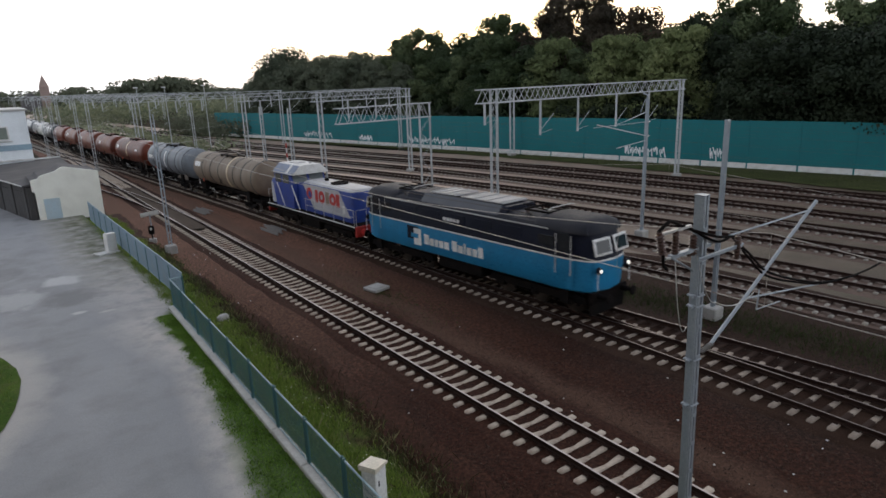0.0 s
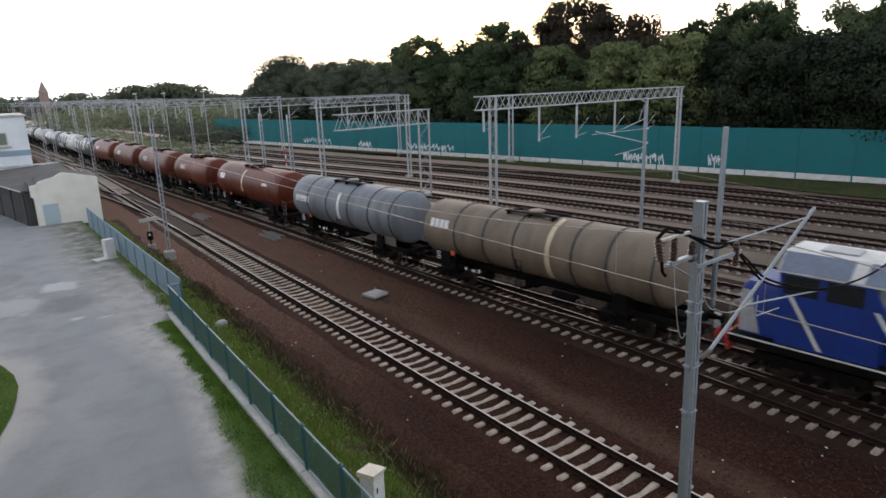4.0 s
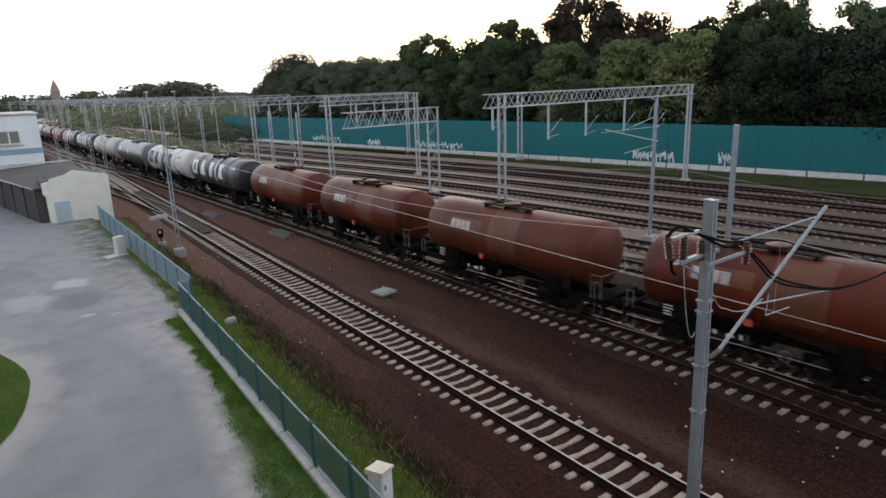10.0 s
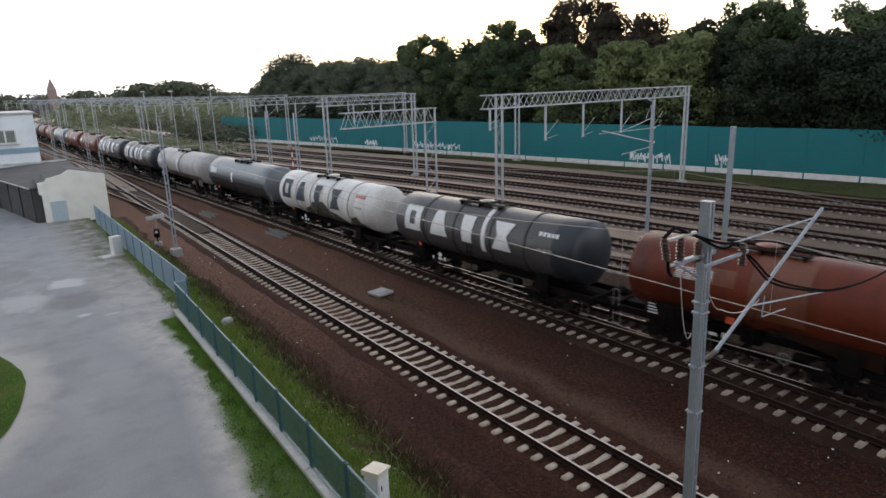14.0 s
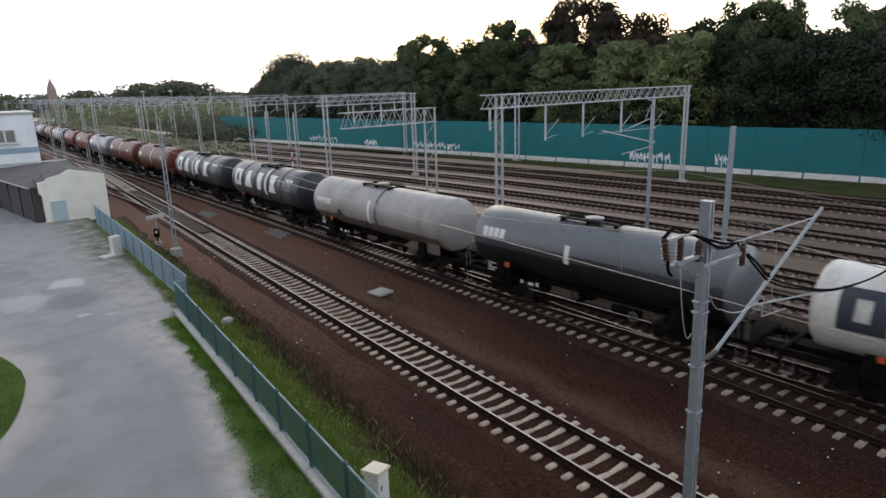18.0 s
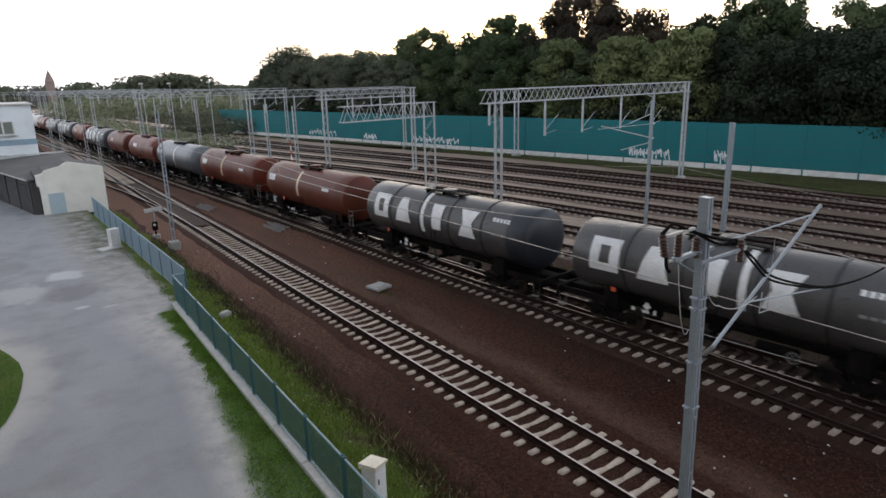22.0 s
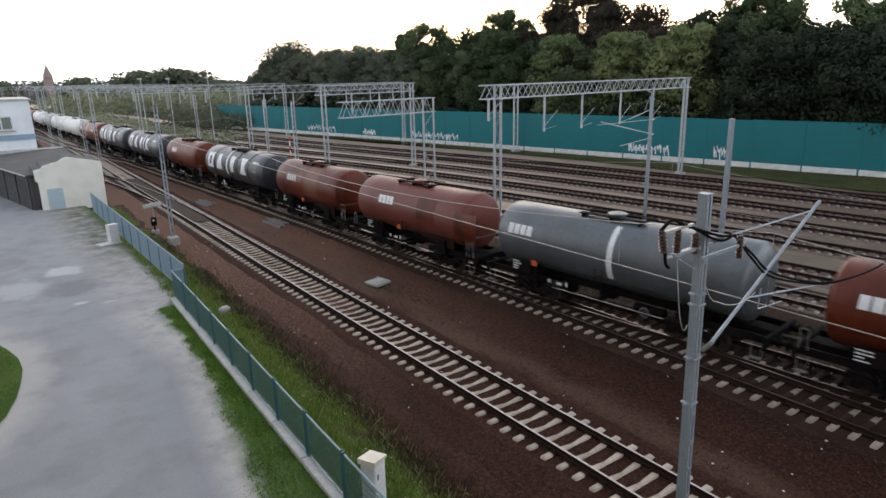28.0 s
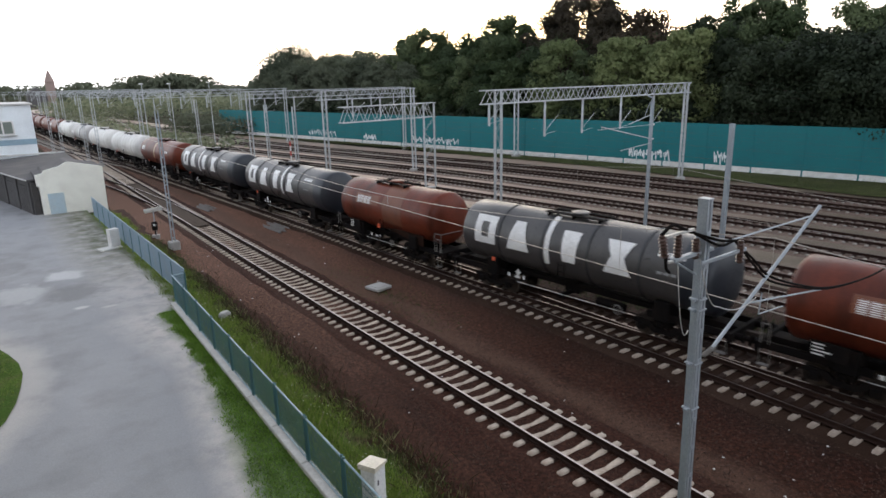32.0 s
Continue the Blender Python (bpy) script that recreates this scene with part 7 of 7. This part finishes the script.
part("body", Build().box(-0.32, 0.32, -0.22, 0.22, -0.05, 1.25, 0.02), WHITE, cab2)
part("base_plate", Build().box(-1.1, 0.3, -0.5, 0.35, -0.08, 0.05, 0.02), WHITEPLINTH, cab2)
slab = thing("cable_slab", "square grey concrete slab lying on the ballast", "slab", at=pose(15.72, 28.1, -0.24, 0, 0, 12))
part("plate", Build().box(-0.52, 0.52, -0.5, 0.5, 0, 0.16, 0.03), CONCRETE, slab)
part("cover", Build().box(-0.36, 0.36, -0.34, 0.34, 0.16, 0.19, 0.01), CONCRETE, slab)
for x, y, a in ((17.3, 46.4, 4), (16.7, 45.6, 4), (14.95, 57.6, 5), (15.4, 58.4, 5)):
    pl = thing("rail_pile", "short grey steel lengths lying beside the track", "steel bars", "steel lengths by the track", at=pose(x, y, -0.25, 0, 0, a))
    for dx, d0, d1 in ((-0.22, -1.7, 1.2), (0.0, -1.3, 1.8), (0.26, -1.5, 1.1)):
        part("rail_length", Build().box(dx - 0.05, dx + 0.05, d0, d1, 0, 0.1, 0.015), DULLSTEEL, pl)
sg = thing("dwarf_signal", "dwarf shunting signal with a grey board", "signal", at=pose(9.0, 48.6, 0, 0, 0, -20))
part("post", Build().rod((0, 0, -0.3), (0, 0, 0.75), 0.05, 8), BLACK, sg)
part("head", Build().box(-0.18, 0.18, -0.14, 0.14, 0.35, 0.95, 0.03), BLACK, sg)
part("lens", Build().lathe([(-0.16, 0.001), (-0.16, 0.07), (-0.14, 0.09), (-0.13, 0.001)], 12, "y"), WHITE, sg, at=pose(0, 0, 0.75))
part("board", Build().box(-0.62, 0.62, -0.02, 0.02, -0.16, 0.16, 0.01), WHITE, sg, at=pose(-0.05, 0.5, 1.75, 20, -8, 0))
part("board_post", Build().rod((-0.05, 0.5, -0.3), (-0.05, 0.5, 1.7), 0.035, 8), GALV, sg)
part("base", Build().box(-0.25, 0.25, -0.2, 0.2, -0.3, 0.0, 0.02), CONCRETE, sg)
st = thing("stone_block", "pale stone block in the weeds", "stone", at=pose(7.79, 28.7, -0.1, 0, 0, 20))
part("block", stack([(0, 0.3, 0.2), (0.18, 0.28, 0.18), (0.26, 0.2, 0.12)], p=3, n=14), CONCRETE, st)


strip("turnout_fill", lambda y: NEAR_X - 0.6, lambda y: NEAR_X + 0.6, 50, 78, -0.10, 1.0, PATHSOIL, "sand-filled crossing between the rails", "path", rough=0.01)


# ---- overhead wires ----
def thread(r):
    return [(r * math.cos(k * math.pi / 3), r * math.sin(k * math.pi / 3)) for k in range(6)]


def wire(name, pts, r, mat, label):
    o = thing(name, label, "overhead wire", "overhead wires")
    part("strand", Build().sweep(thread(r), pts), mat, o)
    return o


def catenary(fx, ys, z, rise, label, r=0.009, drop=True, mat=WIRELIGHT):
    cw = [(fx(y), y, z) for y in np.arange(ys[0], ys[-1] + 0.1, 6.0)]
    o = wire("contact_wire", cw, r, mat, label)
    run, drops = [], []
    for a, c in zip(ys[:-1], ys[1:]):
        for i in range(11):
            k = i / 10
            y = a + (c - a) * k
            p = (fx(y), y, z + rise - (rise - 0.35) * 4 * k * (1 - k))
            if drop and i % 3 == 1:
                drops.append((p, (fx(y), y, z)))
            if i or not run:
                run.append(p)
    mw = part("messenger_wire", Build().sweep(thread(r), run), mat, o)
    for p, q in drops:
        part("dropper", Build().rod(p, q, r * 0.5, 4, caps=False), mat, mw)


catenary(lambda y: NEAR_X, [-44, 6.2, 44.5, 84, 118, 160], 5.6, 1.55, "contact wire of the near track with its messenger wire", 0.011)
catenary(main_x, [-40, 14, 60, 105, 150, 200], 5.6, 1.5, "contact wire of the main track", 0.007)
for x15 in YARD_LINES[:5]:
    catenary(yard_x(x15), [-35, 38, 64, 90, 116, 144], 5.7, 1.4, "contact wire of a yard track", 0.004, drop=False, mat=COPPER)

# fittings on the nearest mast: isolator bracket, insulators, looping feeder cables
part("bracket", Build().box(-0.85, 0.3, -0.05, 0.05, 7.36, 7.43, 0.01).box(-0.2, 1.2, -0.15, -0.11, 7.2, 7.27, 0.01).rod((-0.85, 0, 7.4), (-0.15, 0, 7.0), 0.02, 6), GALV, mast_a, "isolator bracket")
for x, z, h in ((-1.08, 7.5, 0.40), (-0.72, 7.43, 0.40), (-0.2, 7.3, 0.36), (1.02, 7.0, 0.42)):
    prof = [(0, 0.05)]
    for i in range(6):
        prof += [(0.02 + i * h / 6.5, 0.05), (0.03 + i * h / 6.5, 0.08), (0.05 + i * h / 6.5, 0.05)]
    prof += [(h, 0.05), (h + 0.02, 0.001)]
    part("insulator", Build().lathe(prof, 12, "z"), CERAMIC, mast_a, "brown ribbed insulator", at=pose(x, 0.0 if x < 0.5 else -0.13, z, 0, -14 if x < -1 else 0, 0))
part("isolator_blade", Build().box(-1.1, -0.3, -0.03, 0.03, 7.82, 7.87, 0.008).rod((-1.0, 0, 7.4), (-0.6, 0, 7.35), 0.03, 6), BAREMETAL, mast_a)
part("drive_rod", Build().rod((-0.25, -0.16, 1.2), (-0.25, -0.16, 7.3), 0.016, 6), GALV, mast_a)


def cable(name, pts, r, parent, mat=None):
    """A round cable along a line, as one tube."""
    v = [Vector(q) for q in pts]
    vs = []
    for i, q in enumerate(v):
        d = (v[min(i + 1, len(v) - 1)] - v[max(i - 1, 0)]).normalized()
        a = d.cross(Vector((0.13, 0.98, 0.1))).normalized()
        e = d.cross(a)
        vs += [q + r * (a * math.cos(k * math.pi / 3) + e * math.sin(k * math.pi / 3)) for k in range(6)]
    fs = [(i * 6 + k, i * 6 + (k + 1) % 6, i * 6 + 6 + (k + 1) % 6, i * 6 + 6 + k) for i in range(len(v) - 1) for k in range(6)]
    return part(name, Build().add(vs, fs), mat or BLACK, parent)


def loop(p, q, sag, n=10):
    p, q = Vector(p), Vector(q)
    return [p.lerp(q, i / n) - Vector((0, 0, sag * 4 * (i / n) * (1 - i / n))) for i in range(n + 1)]


def bent(pts, n=5):
    """A smooth line through a few points."""
    v = [Vector(q) for q in pts]
    v = [v[0] * 2 - v[1]] + v + [v[-1] * 2 - v[-2]]
    out = []
    for a, b, c, d in zip(v[:-3], v[1:-2], v[2:-1], v[3:]):
        for i in range(n):
            t = i / n
            out.append(0.5 * (2 * b + (c - a) * t + (2 * a - 5 * b + 4 * c - d) * t * t + (3 * b - a - 3 * c + d) * t ** 3))
    return out + [v[-2]]


for dz in (0.0, 0.09):
    cable("feeder_cable", bent([(-0.3, 0, 7.78), (0.2, -0.2, 7.5 + dz), (0.75, -0.15, 7.48), (1.1, 0, 7.34), (1.75, 0, 6.8 + dz), (2.45, 0, 6.3 + dz), (3.75, 0, 5.85 + dz * 0.6), (5.2, 0, 5.48 + dz * 0.3), (7.0, 0, 5.3), (8.5, 0, 5.32), (10.4, 0, 5.6)]), 0.024, mast_a)
cable("feeder_cable", bent([(-1.2, 0, 7.9), (-0.9, 0, 8.02), (-0.6, 0, 7.9), (-0.35, 0, 7.8)]), 0.03, mast_a)
cable("feeder_cable", bent([(-1.05, 0, 7.5), (-1.02, 0, 7.3), (-0.92, 0, 7.2)]), 0.028, mast_a)
cable("feeder_cable", loop((-0.2, -0.1, 7.3), (0.4, -0.15, 6.3), 0.25) + loop((0.4, -0.15, 6.3), (2.0, 0, 6.05), 0.15)[1:], 0.009, mast_a, BAREMETAL)
cable("feeder_cable", loop((-0.7, 0, 7.35), (-0.1, 0.1, 5.9), 0.55), 0.009, mast_a, BAREMETAL)
for z in (6.5, 6.3, 5.25, 4.33, 1.0):
    part("clamp", Build().box(-0.13, 0.1, -0.115, 0.115, z, z + 0.035, 0.006).box(-0.2, -0.09, -0.04, 0.03, z - 0.01, z + 0.05, 0.008), GALV, mast_a)
cable("feeder_cable", loop((0.05, 0, 8.9), (-0.4, 0.2, 7.9), -0.25), 0.02, mast_d, GALV)
part("top_bracket", Build().rod((-0.02, 0, 8.6), (-0.02, 0, 9.05), 0.05, 8).rod((-0.02, 0, 9.05), (-0.35, 0.1, 9.15), 0.05, 8), GALV, mast_d)
part("arm", Build().rod((-0.1, 0, 8.0), (-1.9, 0.2, 7.5), 0.03, 6), GALVFAR, mast_d)
part("arm", Build().rod((-0.1, 0, 6.2), (-2.5, 0.3, 5.9), 0.03, 6), GALVFAR, mast_d)

# ---- graffiti on the barrier, plain strokes ----
GRAF = paint("whitish_spray_paint", (0.75, 0.77, 0.78), 0.7, dirt=(0.4, 0.48, 0.5), amount=0.4, scale=3, fine=12)
rng = random.Random(21)
for yc, w, z0, z1, n in ((48.7, 5.2, 0.4, 1.75, 10), (40.2, 1.6, 0.35, 1.9, 4), (84.2, 10.0, 0.4, 1.65, 12), (100, 3.4, 0.4, 1.45, 4), (113.6, 8.6, 0.45, 1.8, 8)):
    gr = thing("graffiti", "scrawled whitish graffiti strokes on the barrier", "graffiti", "graffiti")
    gr.matrix_basis = pose(barrier_x(yc) - 0.08, yc, 0, 0, 0, math.degrees(math.atan(0.2)))
    for i in range(n):
        y = -w / 2 + w * (i + 0.5) / n
        z = [z0 + (z1 - z0) * q for q in (rng.uniform(0, 0.3), rng.uniform(0.7, 1.0), rng.uniform(0.1, 0.6), rng.uniform(0.5, 1.0))]
        a = [y + w / n * q for q in (rng.uniform(-0.6, -0.3), rng.uniform(-0.4, 0.0), rng.uniform(0.0, 0.4), rng.uniform(0.3, 0.7))]
        t = min(w / n, 0.6) * rng.uniform(0.22, 0.38)
        for k in range(3):
            d = Vector((a[k + 1] - a[k], z[k + 1] - z[k]))
            c = Vector((-d.y, d.x)).normalized() * t / 2
            e = d.normalized() * t / 3
            o = [(a[k] + c.x - e.x, z[k] + c.y - e.y), (a[k] - c.x - e.x, z[k] - c.y - e.y), (a[k + 1] - c.x + e.x, z[k + 1] - c.y + e.y), (a[k + 1] + c.x + e.x, z[k + 1] + c.y + e.y)]
            part("stroke", Build().prism(o, -0.006 - 0.001 * k, 0.0, "x"), GRAF, gr)

# ---- distance: church, yard lamps ----
# Brick red dulled and paled to carry the haze over the distant church.
BRICKFAR = paint("hazy_far_brick", (0.33, 0.24, 0.21), 0.9, amount=0.3, scale=0.2, fine=2, relief=0)
ch = thing("church", "distant brick church with a pointed tower", "church")
part("tower", Build().box(38.9, 44.0, 498, 504, -1, 15.0), BRICKFAR, ch)
b = Build().add([(38.7, 497.8, 15.0), (44.2, 497.8, 15.0), (44.2, 504.2, 15.0), (38.7, 504.2, 15.0), (41.5, 501, 23.0)], [(0, 1, 4), (1, 2, 4), (2, 3, 4), (3, 0, 4), (3, 2, 1, 0)])
part("spire", b, BRICKFAR, ch, smooth=0)
part("nave", Build().prism([(28, -1), (38.8, -1), (38.8, 8.0), (33.4, 11.5), (28, 8.0)], 500, 520, "y"), ROOFFELT, ch)
for x, y, z in ((34.5, 120, 10.9), (27.8, 120, 10.8), (23.3, 120, 10.85)):
    lp = thing("yard_lamp", "grey yard lamp on a tall pole", "lamp", "yard lamps")
    part("pole", Build().rod((x, y, -0.5), (x, y, z), 0.09, 8, 0.06), GALVFAR, lp)
    part("lamp_head", Build().box(x - 0.45, x + 0.25, y - 0.18, y + 0.18, z - 0.02, z + 0.14, 0.03), WHITE, lp)
mk = thing("marker_post", "red and white striped marker post", "post", at=pose(31.6, 77.5, 0))
for k in range(6):
    part("segment", Build().rod((0, 0, -0.3 + k * 0.6), (0, 0, 0.3 + k * 0.6), 0.09, 8), RED if k % 2 else WHITE, mk)



# ---- motion of the train ----
SPEED = [(0, 9.326), (4, 9.363), (8, 9.348), (10, 9.226), (12, 9.554), (16, 9.565), (18, 9.62), (20, 9.745), (21, 9.70), (24, 9.383), (28, 9.446), (32, 9.465)]
TRAIN_X = np.array([fork_right(y) for y in STEP])
TRAIN_ARC = np.concatenate(([0.0], np.cumsum(np.hypot(np.diff(TRAIN_X), 0.5))))
TRAIN_ARC -= np.interp(0, STEP, TRAIN_ARC)


def gone(t):
    """Metres that the train has gone since the start."""
    ts = np.linspace(0, 32, 321)
    v = np.interp(ts, [a for a, q in SPEED], [q for a, q in SPEED])
    return float(np.interp(t, ts, np.concatenate(([0.0], np.cumsum((v[1:] + v[:-1]) / 2 * 0.1)))))


def on_main(s):
    y = float(np.interp(s, TRAIN_ARC, STEP))
    return pose(fork_right(y), y, 0, 0, 0, heading(fork_right, y))


def motions():
    for w, s in TRAIN:
        walk(w, [(float(t), on_main(s - gone(t))) for t in range(33)])


motions()
